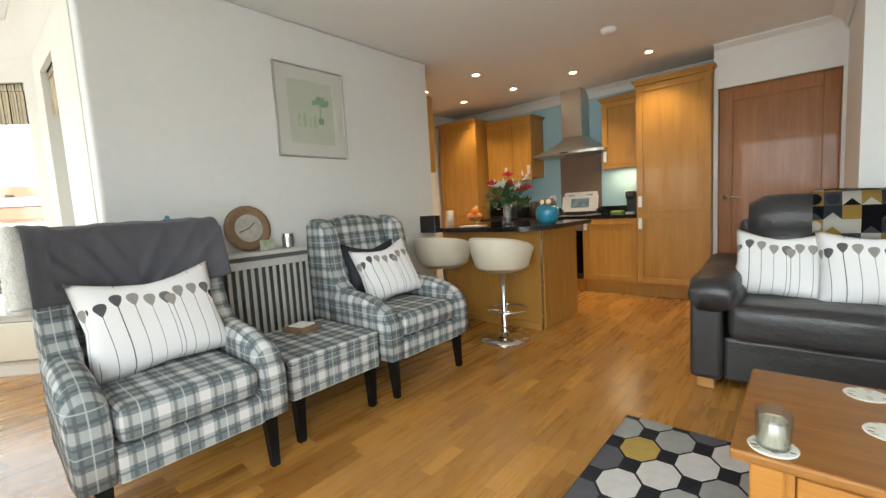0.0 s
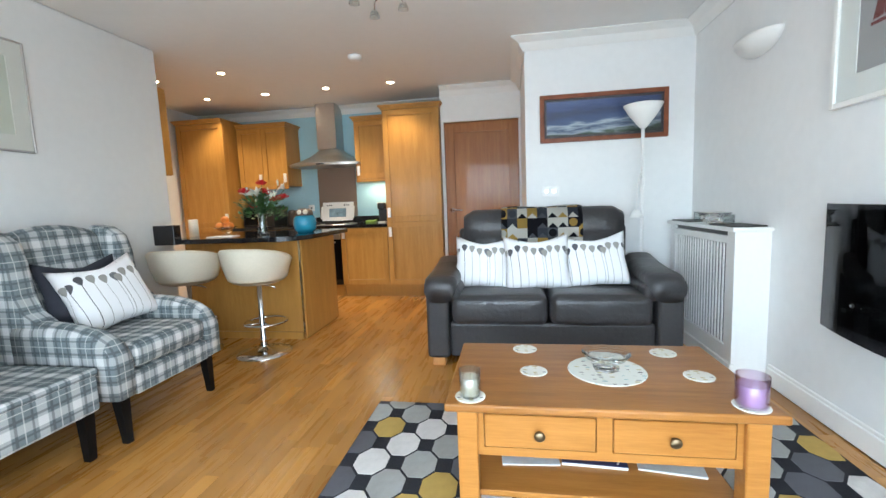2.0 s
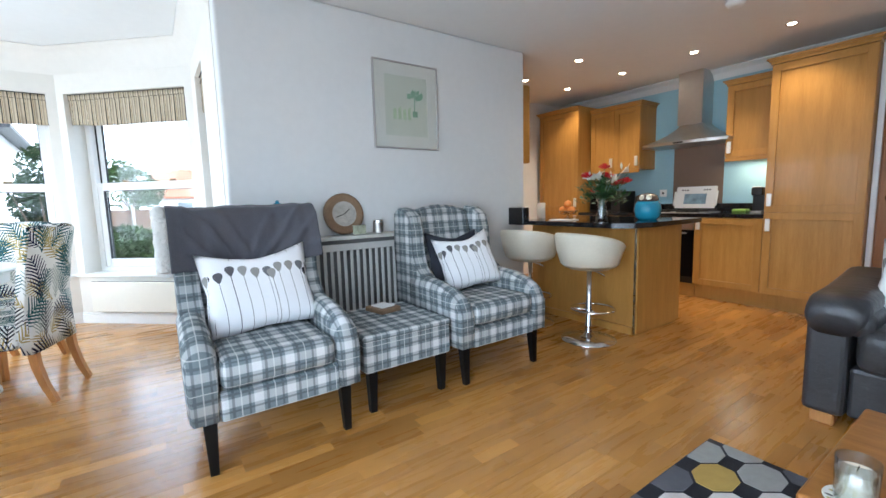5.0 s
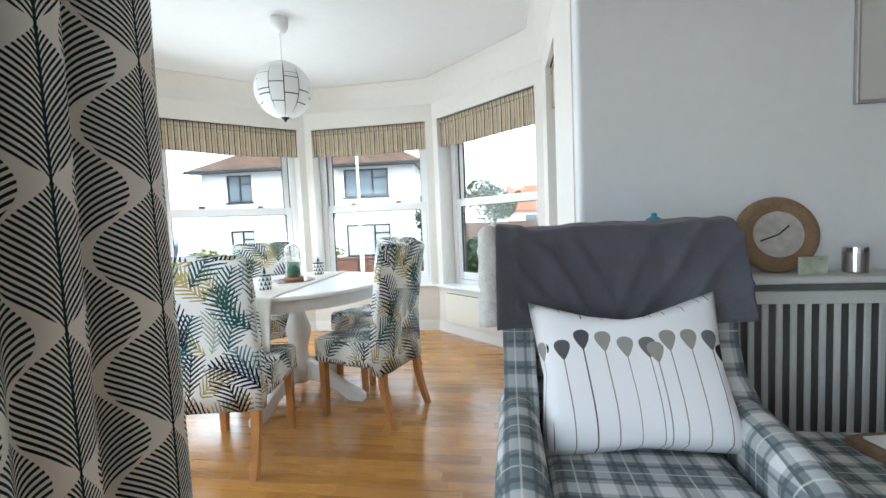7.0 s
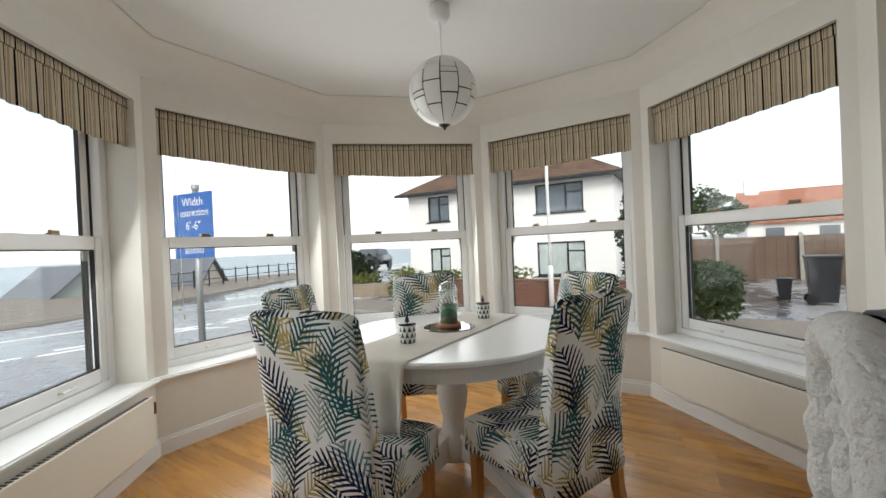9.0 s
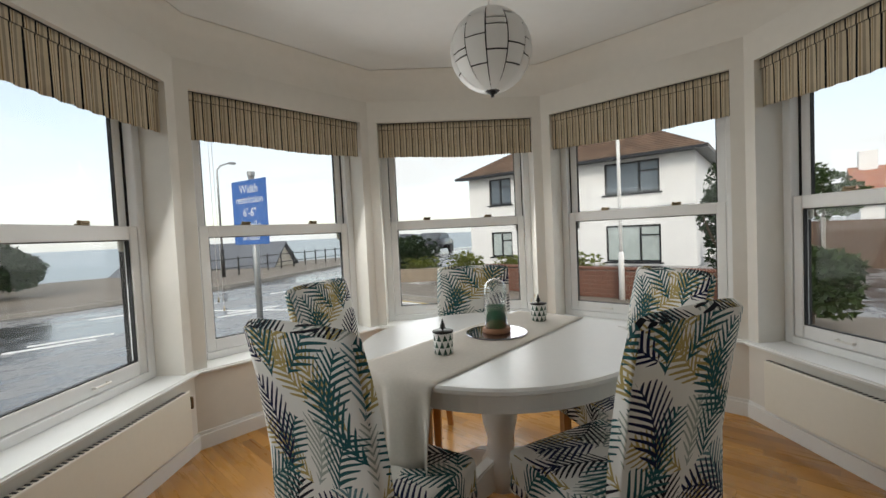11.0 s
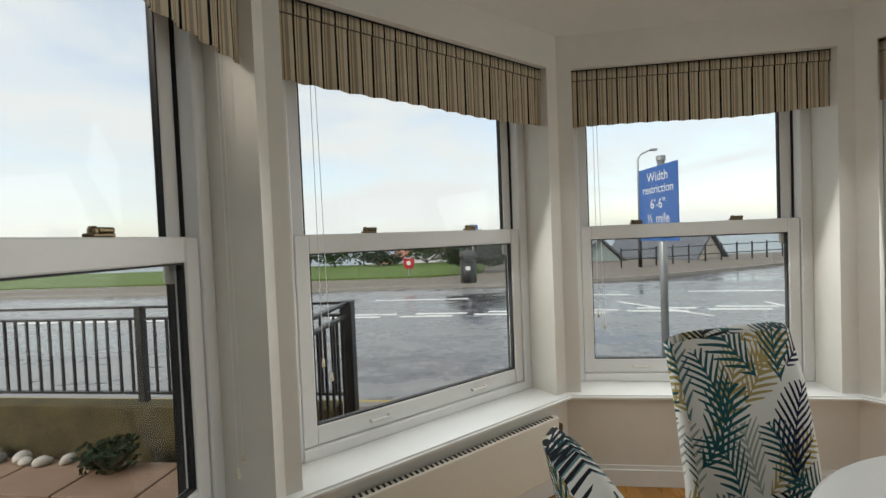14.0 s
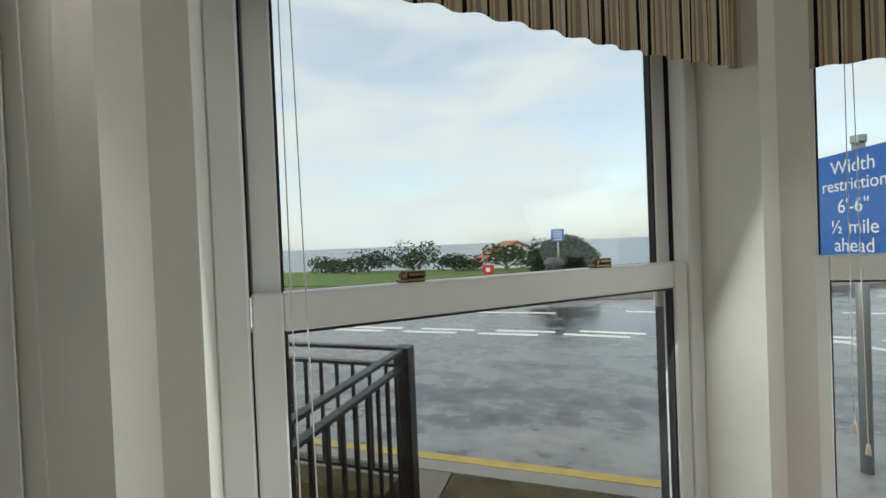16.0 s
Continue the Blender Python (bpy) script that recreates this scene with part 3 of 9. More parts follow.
def plaid():
    m, nt, b = material("grey_plaid_wool", (0.3, 0.31, 0.31), 0.95, var=0, sheen=0.05, spec=0.12)
    n = Nodes(nt)
    u, v, uv = n.uv()

    def bands(c, p):
        f = n.m("FRACT", n.m("DIVIDE", c, p))
        white = n.m("MULTIPLY", n.step(f, 0.08, 0.012), n.m("SUBTRACT", 1.0, n.step(f, 0.36, 0.012)))
        dark = n.m("ADD", n.m("MULTIPLY", n.step(f, 0.45, 0.01), n.m("SUBTRACT", 1.0, n.step(f, 0.53, 0.01))),
                   n.m("MULTIPLY", n.step(f, 0.92, 0.01), n.m("SUBTRACT", 1.0, n.step(f, 0.985, 0.01))))
        thin = n.m("MULTIPLY", n.step(f, 0.70, 0.006), n.m("SUBTRACT", 1.0, n.step(f, 0.735, 0.006)))
        return white, dark, thin
    w1, d1, t1 = bands(u, 0.135)
    w2, d2, t2 = bands(v, 0.135)
    c = n.mix(n.m("MULTIPLY", n.m("ADD", w1, w2), 0.38), (0.18, 0.215, 0.225, 1), (0.82, 0.82, 0.81, 1))
    c = n.mix(n.m("MULTIPLY", n.m("MINIMUM", n.m("ADD", d1, d2), 1.0), 0.52), c, (0.05, 0.058, 0.070, 1))
    c = n.mix(n.m("MULTIPLY", n.m("MINIMUM", n.m("ADD", t1, t2), 1.0), 0.45), c, (0.78, 0.78, 0.74, 1))
    g = n.noise(uv, 420, 2)
    g2 = n.noise(uv, 7, 3)
    c = n.mix(0.35, c, n.ramp(n.m("ADD", n.m("MULTIPLY", g, 0.6), n.m("MULTIPLY", g2, 0.4)), [(0.3, (0.5, 0.5, 0.5)), (0.7, (1.2, 1.2, 1.2))]), "MULTIPLY")
    nt.links.new(c, b.inputs["Base Color"])
    n.bump(g, b, 0.4, 0.003)
    return m


def leaf_layer(n, uv, scale, shift, ln, wd, pitch=0.030, fill=0.05):
    """A mask and a random number for fronds strewn over the cloth: leaflets that taper outwards from a thin rib."""
    mp = n.nt.nodes.new("ShaderNodeMapping")
    mp.inputs["Location"].default_value = shift
    n.nt.links.new(uv, mp.inputs[0])
    vo = n.nt.nodes.new("ShaderNodeTexVoronoi")
    vo.voronoi_dimensions = "2D"
    vo.inputs["Scale"].default_value, vo.inputs["Randomness"].default_value = scale, 0.6
    n.nt.links.new(mp.outputs[0], vo.inputs["Vector"])
    sub = n.nt.nodes.new("ShaderNodeVectorMath"); sub.operation = "SUBTRACT"
    n.nt.links.new(mp.outputs[0], sub.inputs[0]); n.nt.links.new(vo.outputs["Position"], sub.inputs[1])
    s = n.nt.nodes.new("ShaderNodeSeparateXYZ"); n.nt.links.new(sub.outputs[0], s.inputs[0])
    col = n.nt.nodes.new("ShaderNodeSeparateColor"); n.nt.links.new(vo.outputs["Color"], col.inputs[0])
    ang = n.m("MULTIPLY_ADD", col.outputs[0], 2.6, -1.3)
    ca, sa = n.m("COSINE", ang), n.m("SINE", ang)
    x, y = s.outputs[0], s.outputs[1]
    p = n.m("ADD", n.m("MULTIPLY", x, ca), n.m("MULTIPLY", y, sa))
    q = n.m("SUBTRACT", n.m("MULTIPLY", y, ca), n.m("MULTIPLY", x, sa))
    p = n.m("ADD", p, n.m("MULTIPLY", n.m("MULTIPLY", q, q), n.m("MULTIPLY_ADD", col.outputs[2], 5.0, -2.5)))
    au = n.m("ABSOLUTE", p)
    # leaflets lean towards the tip; their own outline narrows to a point at the frond's edge
    w = n.m("SUBTRACT", q, n.m("MULTIPLY", n.m("POWER", n.m("MAXIMUM", au, 0.0001), 0.84), 0.66))
    tooth = n.m("COSINE", n.m("MULTIPLY", w, 2 * math.pi / pitch))
    base = n.m("DIVIDE", n.m("ADD", w, ln), 2 * ln)
    reach = n.m("MULTIPLY", n.m("POWER", n.m("MAXIMUM", n.m("SINE", n.m("MULTIPLY", n.m("MINIMUM", n.m("MAXIMUM", n.m("POWER", n.m("MAXIMUM", base, 0.0), 0.8), 0.0), 1.0), math.pi)), 0.0), 0.55), wd)
    out = n.m("DIVIDE", au, n.m("MAXIMUM", reach, 0.0005))
    thr = n.m("ADD", n.m("MULTIPLY", n.m("POWER", out, 1.4), 1.1 - fill), fill - 0.36)
    blade = n.m("MULTIPLY", n.m("LESS_THAN", out, 1.0), n.m("GREATER_THAN", tooth, thr))
    rib = n.m("MULTIPLY", n.m("LESS_THAN", au, 0.0022), n.m("LESS_THAN", n.m("ABSOLUTE", q), ln))
    return n.m("MAXIMUM", blade, rib), col.outputs[1]


def palm_cloth():
    m, nt, b = material("palm_print_cotton", (0.8, 0.8, 0.78), 0.85, var=0, spec=0.12)
    n = Nodes(nt)
    u, v, uv = n.uv()
    navy, ink, teal, aqua, mustard, sage = (0.012, 0.016, 0.050), (0.014, 0.015, 0.022), (0.020, 0.090, 0.098), (0.12, 0.22, 0.24), (0.40, 0.31, 0.12), (0.34, 0.38, 0.34)
    c = n.mix(0.0, (0.76, 0.75, 0.71, 1), (0.76, 0.75, 0.71, 1))
    for scale, shift, ln, wd, pitch, stops in (
            (5.0, (3.31, 1.77, 0), 0.118, 0.060, 0.023, [(0.0, mustard), (0.28, sage), (0.58, aqua), (0.82, mustard)]),
            (4.8, (5.4, 2.9, 0), 0.125, 0.066, 0.024, [(0.0, teal), (0.28, mustard), (0.40, ink), (0.70, aqua), (0.86, navy)]),
            (4.3, (7.13, 4.41, 0), 0.138, 0.082, 0.026, [(0.0, navy), (0.36, teal), (0.58, ink)])):
        mk, r = leaf_layer(n, uv, scale, shift, ln, wd, pitch)
        c = n.mix(mk, c, n.ramp(r, stops, "CONSTANT"))
    g = n.noise(uv, 500, 2)
    c = n.mix(0.2, c, n.ramp(n.noise(uv, 6, 3), [(0.3, (0.6, 0.6, 0.6)), (0.7, (1.1, 1.1, 1.1))]), "MULTIPLY")
    nt.links.new(c, b.inputs["Base Color"])
    n.bump(n.m("ADD", n.m("MULTIPLY", g, 0.2), n.noise(uv, 14, 2)), b, 0.25, 0.02)
    return m


def curtain_cloth():
    """Half-drop ogee rows of big ribbed leaves, black-green on linen."""
    m, nt, b = material("fern_print_linen", (0.6, 0.56, 0.48), 0.9, var=0, spec=0.12)
    n = Nodes(nt)
    u, v, uv = n.uv()
    W, L = 0.215, 0.245
    mask = None
    for k in (0, 1):
        cu = n.m("ADD", n.m("DIVIDE", u, W), 0.5 * k)
        ax = n.m("ABSOLUTE", n.m("MULTIPLY", n.m("SUBTRACT", n.m("FRACT", cu), 0.5), 2.0))
        y = n.m("FRACT", n.m("ADD", n.m("DIVIDE", v, L), 0.5 * k))
        # outline: full in the middle, drawn out to a point above and below
        bell = n.m("SINE", n.m("MULTIPLY", n.m("POWER", n.m("MAXIMUM", y, 0.001), 0.88), math.pi))
        width = n.m("MULTIPLY", n.m("POWER", n.m("MAXIMUM", bell, 0.0), 1.35), 0.72)
        inside = n.m("LESS_THAN", ax, width)
        # veins leave the rib steeply and bow outwards and up
        rise = n.m("MULTIPLY", n.m("POWER", n.m("MAXIMUM", ax, 0.0005), 0.55), 0.50)
        w = n.m("SUBTRACT", y, rise)
        stripe = n.m("GREATER_THAN", n.m("SINE", n.m("MULTIPLY", w, 2 * math.pi * 19)), n.m("MULTIPLY_ADD", n.m("DIVIDE", ax, n.m("MAXIMUM", width, 0.01)), 0.30, -0.22))
        rib = n.m("LESS_THAN", ax, 0.016)
        one = n.m("MAXIMUM", n.m("MULTIPLY", inside, stripe), rib)
        mask = one if mask is None else n.m("MAXIMUM", mask, one)
    tint = n.mix(n.noise(uv, 2.2, 1), (0.010, 0.020, 0.022, 1), (0.018, 0.060, 0.058, 1))
    c = n.mix(mask, (0.76, 0.75, 0.70, 1), tint)
    c = n.mix(0.25, c, n.ramp(n.noise(uv, 5, 3), [(0.3, (0.6, 0.6, 0.6)), (0.7, (1.1, 1.1, 1.1))]), "MULTIPLY")
    nt.links.new(c, b.inputs["Base Color"])
    n.bump(n.noise(uv, 600, 2), b, 0.2, 0.003)
    return m


def poppy_cloth():
    """White cushion cotton with grey seed heads on thin stems."""
    m, nt, b = material("seed_head_print_cotton", (0.8, 0.8, 0.8), 0.9, var=0, spec=0.12)
    n = Nodes(nt)
    u, v, uv = n.uv()
    c = n.mix(0.0, (0.80, 0.80, 0.81, 1), (0.80, 0.80, 0.81, 1))
    for shift, sp, top in ((0.0, 0.055, 0.060), (0.021, 0.088, 0.025)):
        cu = n.m("DIVIDE", n.m("ADD", n.m("ADD", u, 10.0 + shift), n.m("MULTIPLY", n.m("SINE", n.m("MULTIPLY", v, 13.0)), 0.006)), sp)
        cid = n.m("FLOOR", cu)
        x = n.m("MULTIPLY", n.m("SUBTRACT", n.m("FRACT", cu), 0.5), sp)
        wn = nt.nodes.new("ShaderNodeTexWhiteNoise"); wn.noise_dimensions = "1D"
        nt.links.new(n.m("ADD", cid, shift * 100), wn.inputs["W"])
        r = wn.outputs["Value"]
        h = n.m("MULTIPLY_ADD", r, 0.035, top)
        dz = n.m("SUBTRACT", v, h)
        wid = n.m("MULTIPLY_ADD", dz, 0.40, 0.0185)
        head = n.m("LESS_THAN", n.m("ADD", n.m("POWER", n.m("DIVIDE", n.m("ABSOLUTE", x), n.m("MAXIMUM", wid, 0.001)), 2.0), n.m("POWER", n.m("DIVIDE", n.m("ABSOLUTE", dz), 0.027), 2.0)), 1.0)
        stem = n.m("MULTIPLY", n.m("LESS_THAN", n.m("ABSOLUTE", x), n.m("MULTIPLY_ADD", r, 0.0010, 0.0011)), n.m("LESS_THAN", v, h))
        keep = n.m("GREATER_THAN", n.m("FRACT", n.m("MULTIPLY", r, 7.3)), 0.0 if shift == 0 else 0.55)
        shade = n.ramp(n.m("FRACT", n.m("MULTIPLY", r, 5.7)), [(0, (0.16, 0.16, 0.17)), (0.35, (0.03, 0.03, 0.035)), (0.6, (0.30, 0.29, 0.27)), (0.8, (0.10, 0.10, 0.11))], "CONSTANT")
        c = n.mix(n.m("MULTIPLY", n.m("MAXIMUM", head, stem), keep), c, shade)
    nt.links.new(c, b.inputs["Base Color"])
    n.bump(n.m("ADD", n.noise(uv, 9, 3), n.m("MULTIPLY", n.noise(uv, 400, 2), 0.1)), b, 0.35, 0.02)
    return m


def stripe_cloth():
    m, nt, b = material("striped_blind_cotton", (0.6, 0.58, 0.5), 0.9, var=0, spec=0.12)
    n = Nodes(nt)
    u, v, uv = n.uv()
    f = n.m("FRACT", n.m("DIVIDE", n.m("ADD", u, 5.0), 0.050))
    c = n.ramp(f, [(0.0, (0.66, 0.57, 0.42)), (0.14, (0.012, 0.011, 0.014)), (0.30, (0.66, 0.57, 0.42)), (0.42, (0.34, 0.23, 0.11)), (0.50, (0.66, 0.57, 0.42)), (0.62, (0.40, 0.34, 0.26)), (0.84, (0.66, 0.57, 0.42))], "CONSTANT")
    c = n.mix(0.2, c, n.ramp(n.noise(uv, 12, 3), [(0.3, (0.6, 0.6, 0.6)), (0.7, (1.1, 1.1, 1.1))]), "MULTIPLY")
    nt.links.new(c, b.inputs["Base Color"])
    n.bump(n.noise(uv, 500, 2), b, 0.2, 0.003)
    tr, mx = nt.nodes.new("ShaderNodeBsdfTranslucent"), nt.nodes.new("ShaderNodeMixShader")
    nt.links.new(c, tr.inputs[0])
    mx.inputs[0].default_value = 0.15
    nt.links.new(b.outputs[0], mx.inputs[1]); nt.links.new(tr.outputs[0], mx.inputs[2])
    nt.links.new(mx.outputs[0], nt.nodes["Material Output"].inputs[0])
    return m


def throw_cloth():
    """A throw of squares with triangles and discs in black, white, grey and mustard."""
    m, nt, b = material("geometric_throw", (0.3, 0.3, 0.3), 0.9, var=0, sheen=0.05, spec=0.12)
    n = Nodes(nt)
    u, v, uv = n.uv()
    S = 0.075
    cu, cv = n.m("DIVIDE", u, S), n.m("DIVIDE", v, S)
    iu, iv = n.m("FLOOR", cu), n.m("FLOOR", cv)
    x, y = n.m("SUBTRACT", n.m("FRACT", cu), 0.5), n.m("SUBTRACT", n.m("FRACT", cv), 0.5)

    def rnd(k):
        w = nt.nodes.new("ShaderNodeTexWhiteNoise"); w.noise_dimensions = "1D"
        nt.links.new(n.m("ADD", n.m("ADD", n.m("MULTIPLY", iu, 17.31), n.m("MULTIPLY", iv, 5.77)), k), w.inputs["W"])
        return w.outputs["Value"]
    pal = [(0.0, (0.012, 0.012, 0.016)), (0.36, (0.62, 0.60, 0.54)), (0.55, (0.42, 0.27, 0.07)), (0.74, (0.09, 0.095, 0.11))]
    pal2 = [(0.0, (0.62, 0.60, 0.54)), (0.25, (0.012, 0.012, 0.016)), (0.6, (0.05, 0.055, 0.07)), (0.8, (0.42, 0.27, 0.07))]
    tri = n.m("GREATER_THAN", n.m("ABSOLUTE", x), n.m("SUBTRACT", 0.5, n.m("ADD", y, 0.5)))
    disc = n.m("LESS_THAN", n.m("ADD", n.m("MULTIPLY", x, x), n.m("MULTIPLY", y, y)), 0.16)
    sel = n.m("GREATER_THAN", rnd(3.1), 0.62)
    mask = n.m("ADD", n.m("MULTIPLY", sel, disc), n.m("MULTIPLY", n.m("SUBTRACT", 1.0, sel), tri))
    c = n.mix(mask, n.ramp(rnd(0.0), pal, "CONSTANT"), n.ramp(rnd(9.7), pal2, "CONSTANT"))
    nt.links.new(c, b.inputs["Base Color"])
    n.bump(n.noise(uv, 300, 2), b, 0.4, 0.004)
    return m


PLAID, PALM, FERN, POPPY, STRIPE, THROW = plaid(), palm_cloth(), curtain_cloth(), poppy_cloth(), stripe_cloth(), throw_cloth()
NAVYCLOTH = mat("dark_navy_cloth", (0.03, 0.033, 0.045), 0.95, var=0.1, bump=0.2, bump_scale=300)

# ---------------------------------------------------------------- trim, door and curtain


def cove(name, pts, inside_left=False):
    """A plaster cove between wall and ceiling along a line; the room lies on the right of the way."""
    prof = [(0.0, 0.0), (0.0, -0.10), (0.012, -0.105), (0.02, -0.09), (0.045, -0.045), (0.09, -0.02), (0.105, -0.012), (0.10, 0.0)]
    rings = []
    for d, z in prof:
        rings.append([(p.x, p.y, H + z - 0.001) for p in offset_line(pts, -d - 0.001)])
    bm = B()
    loft(bm, rings + [rings[0]], cap=False, closed=False)
    return structure(name, bm, CEIL, "white moulded plaster cove", "trim", smooth=False)


cove("cove_sofa", [(0.66, YDOOR), (0.54, YDOOR), (0.54, YSOFA), (XE, YSOFA), (XE, YS)][1:])
cove("cove_door", [(-0.37, YDOOR), (0.53, YDOOR)])
cove("cove_kitchen", [(XK, YK), (-0.385, YK)])


def bay_cove():
    """The bay's walls run into its ceiling in one wide soft curve."""
    prof = [(0.001, -0.22), (0.008, -0.15), (0.022, -0.10), (0.045, -0.055), (0.075, -0.025), (0.105, -0.008), (0.11, -0.001), (0.001, -0.001)]
    line = [BAY[0]] + BAY[1:7] + [(-2.63, 0.61)]
    rings = [[(p.x, p.y, HB + z) for p in offset_line(line, -d)] for d, z in prof]
    bm = B()
    loft(bm, rings + [rings[0]], cap=False, closed=False)
    structure("cove_bay", bm, BAYWALL, "cream plaster curve between bay wall and ceiling", "trim", smooth=True)


bay_cove()


def skirting(name, x0, x1, y0, y1, axis):
    bm = B()
    box(bm, x0, x1, y0, y1, 0, 0.10, 0.004, 1)
    if axis == "x":
        box(bm, x0 + (0.006 if x0 > 0 else 0), x1 - (0.006 if x0 < 0 else 0), y0, y1, 0.098, 0.118, 0.003, 1)
    else:
        box(bm, x0, x1, y0 + 0.006, y1, 0.098, 0.118, 0.003, 1)
    structure("baseboard_" + name, bm, GLOSS, "white gloss skirting board", "baseboard")


skirting("east", XE - 0.018, XE - 0.001, YS, 2.60, "x")
skirting("sofa", 0.54, 1.64, YSOFA - 0.018, YSOFA - 0.001, "y")
skirting("west", XA + 0.001, XA + 0.018, 0.615, 0.74, "x")


def panel_door():
    ob = thing("door_1", pose(0.085, YDOOR + 0.02, 0), "shut oak panel door with a chrome lever", "door", kind="structure")
    bm = B()
    box(bm, -0.42, 0.42, 0.012, 0.034, 0.005, 2.035)
    part("panel", bm, DOORWOOD, ob)
    bm = B()
    for a, b, c, d in ((-0.42, -0.315, 0.005, 2.035), (0.315, 0.42, 0.005, 2.035), (-0.315, 0.315, 1.925, 2.035), (-0.315, 0.315, 0.005, 0.16)):
        box(bm, a, b, 0.0, 0.044, c, d, 0.003, 1)
    part("door_frame", bm, DOORWOOD, ob)
    bm = B()
    lathe(bm, [(0.027, 0), (0.027, 0.006), (0.010, 0.008), (0.010, 0.05)], 16)
    bmesh.ops.rotate(bm, verts=bm.verts, matrix=Matrix.Rotation(radians(90), 3, "X"))
    tube(bm, [(0, -0.045, 0), (0.05, -0.047, 0.002), (0.12, -0.045, -0.004)], 0.008)
    part("door_handle", bm, CHROME, ob, "chrome lever handle", True, pose(-0.36, 0, 1.03))
    bm = B()
    for x0, x1, z0, z1 in ((-0.428, -0.421, 0, 2.045), (0.421, 0.428, 0, 2.045), (-0.421, 0.421, 2.037, 2.045)):
        box(bm, x0, x1, -0.004, 0.09, z0, z1)
    part("lining", bm, DOORWOOD, ob)


panel_door()


def patio_door():
    ob = thing("door_2", pose(0.45, YS - 0.12, 0), "white framed glazed sliding patio door", "door", kind="structure")
    bm = B()
    for x0, x1, z0, z1 in ((-1.2, -1.12, 0, 2.1), (1.12, 1.2, 0, 2.1), (-0.04, 0.04, 0.08, 2.02), (-1.12, 1.12, 0, 0.08), (-1.12, 1.12, 2.02, 2.1)):
        box(bm, x0, x1, -0.03, 0.03, z0, z1, 0.004, 1)
    part("door_frame", bm, UPVC, ob)
    for s in (-1, 1):
        bm = B()
        box(bm, min(s * 0.04, s * 1.12), max(s * 0.04, s * 1.12), -0.004, 0.004, 0.08, 2.02)
        part("pane", bm, GLASS, ob).visible_shadow = False


patio_door()


def curtain():
    ob = thing("curtain", pose(-1.405, -0.44, 0), "full-length linen curtain printed with dark green fern leaves", "curtain")
    bm = B()
    n, rows = 110, 10
    grid = []
    for j in range(rows + 1):
        z = 0.02 + 2.16 * j / rows
        row = []
        for i in range(n + 1):
            s = i / n
            x = 0.72 * s
            amp = 0.040 + 0.014 * math.sin(9 * s + 1)
            y = amp * math.sin(s ** 1.25 * 2 * math.pi * 5.6 + 0.9 + 0.25 * math.sin(3 * z)) + 0.006 * math.sin(s * 41 + z)
            row.append(bm.verts.new((x + 0.012 * math.sin(z * 2.0 + s * 5), y, z)))
        grid.append(row)
    uvl = bm.loops.layers.uv.verify()
    for j in range(rows):
        for i in range(n):
            bm.faces.new((grid[j][i], grid[j][i + 1], grid[j + 1][i + 1], grid[j + 1][i]))
    bmesh.ops.recalc_face_normals(bm, faces=bm.faces)
    bmesh.ops.solidify(bm, geom=bm.faces[:], thickness=0.003)
    cl = part("cloth", bm, FERN, ob, "", True)
    # the print follows the cloth along its folds
    me = cl.data
    for lp in me.loops:
        co = me.vertices[lp.vertex_index].co
        me.uv_layers[0].data[lp.index].uv = (co.x * 1.30 + 0.045, co.z)
    bm = B()
    tube(bm, [(-0.03, 0, 2.22), (2.9, 0, 2.22)], 0.012)
    part("curtain_pole", bm, CHROME, ob, "thin chrome curtain pole", True)
    for xx in (0.02, 2.8):
        bm = B()
        box(bm, xx - 0.01, xx + 0.01, -0.115, 0.0, 2.21, 2.23)
        part("bracket", bm, CHROME, ob)


curtain()

# ---------------------------------------------------------------- seating


def taper_leg(bm, x, y, z1, r0, r1, lean=(0, 0)):
    a, b = r1, r0
    loft(bm, [[(x + lean[0] + sx * a, y + lean[1] + sy * a, 0) for sx, sy in ((-1, -1), (1, -1), (1, 1), (-1, 1))],
              [(x + sx * b, y + sy * b, z1) for sx, sy in ((-1, -1), (1, -1), (1, 1), (-1, 1))]])


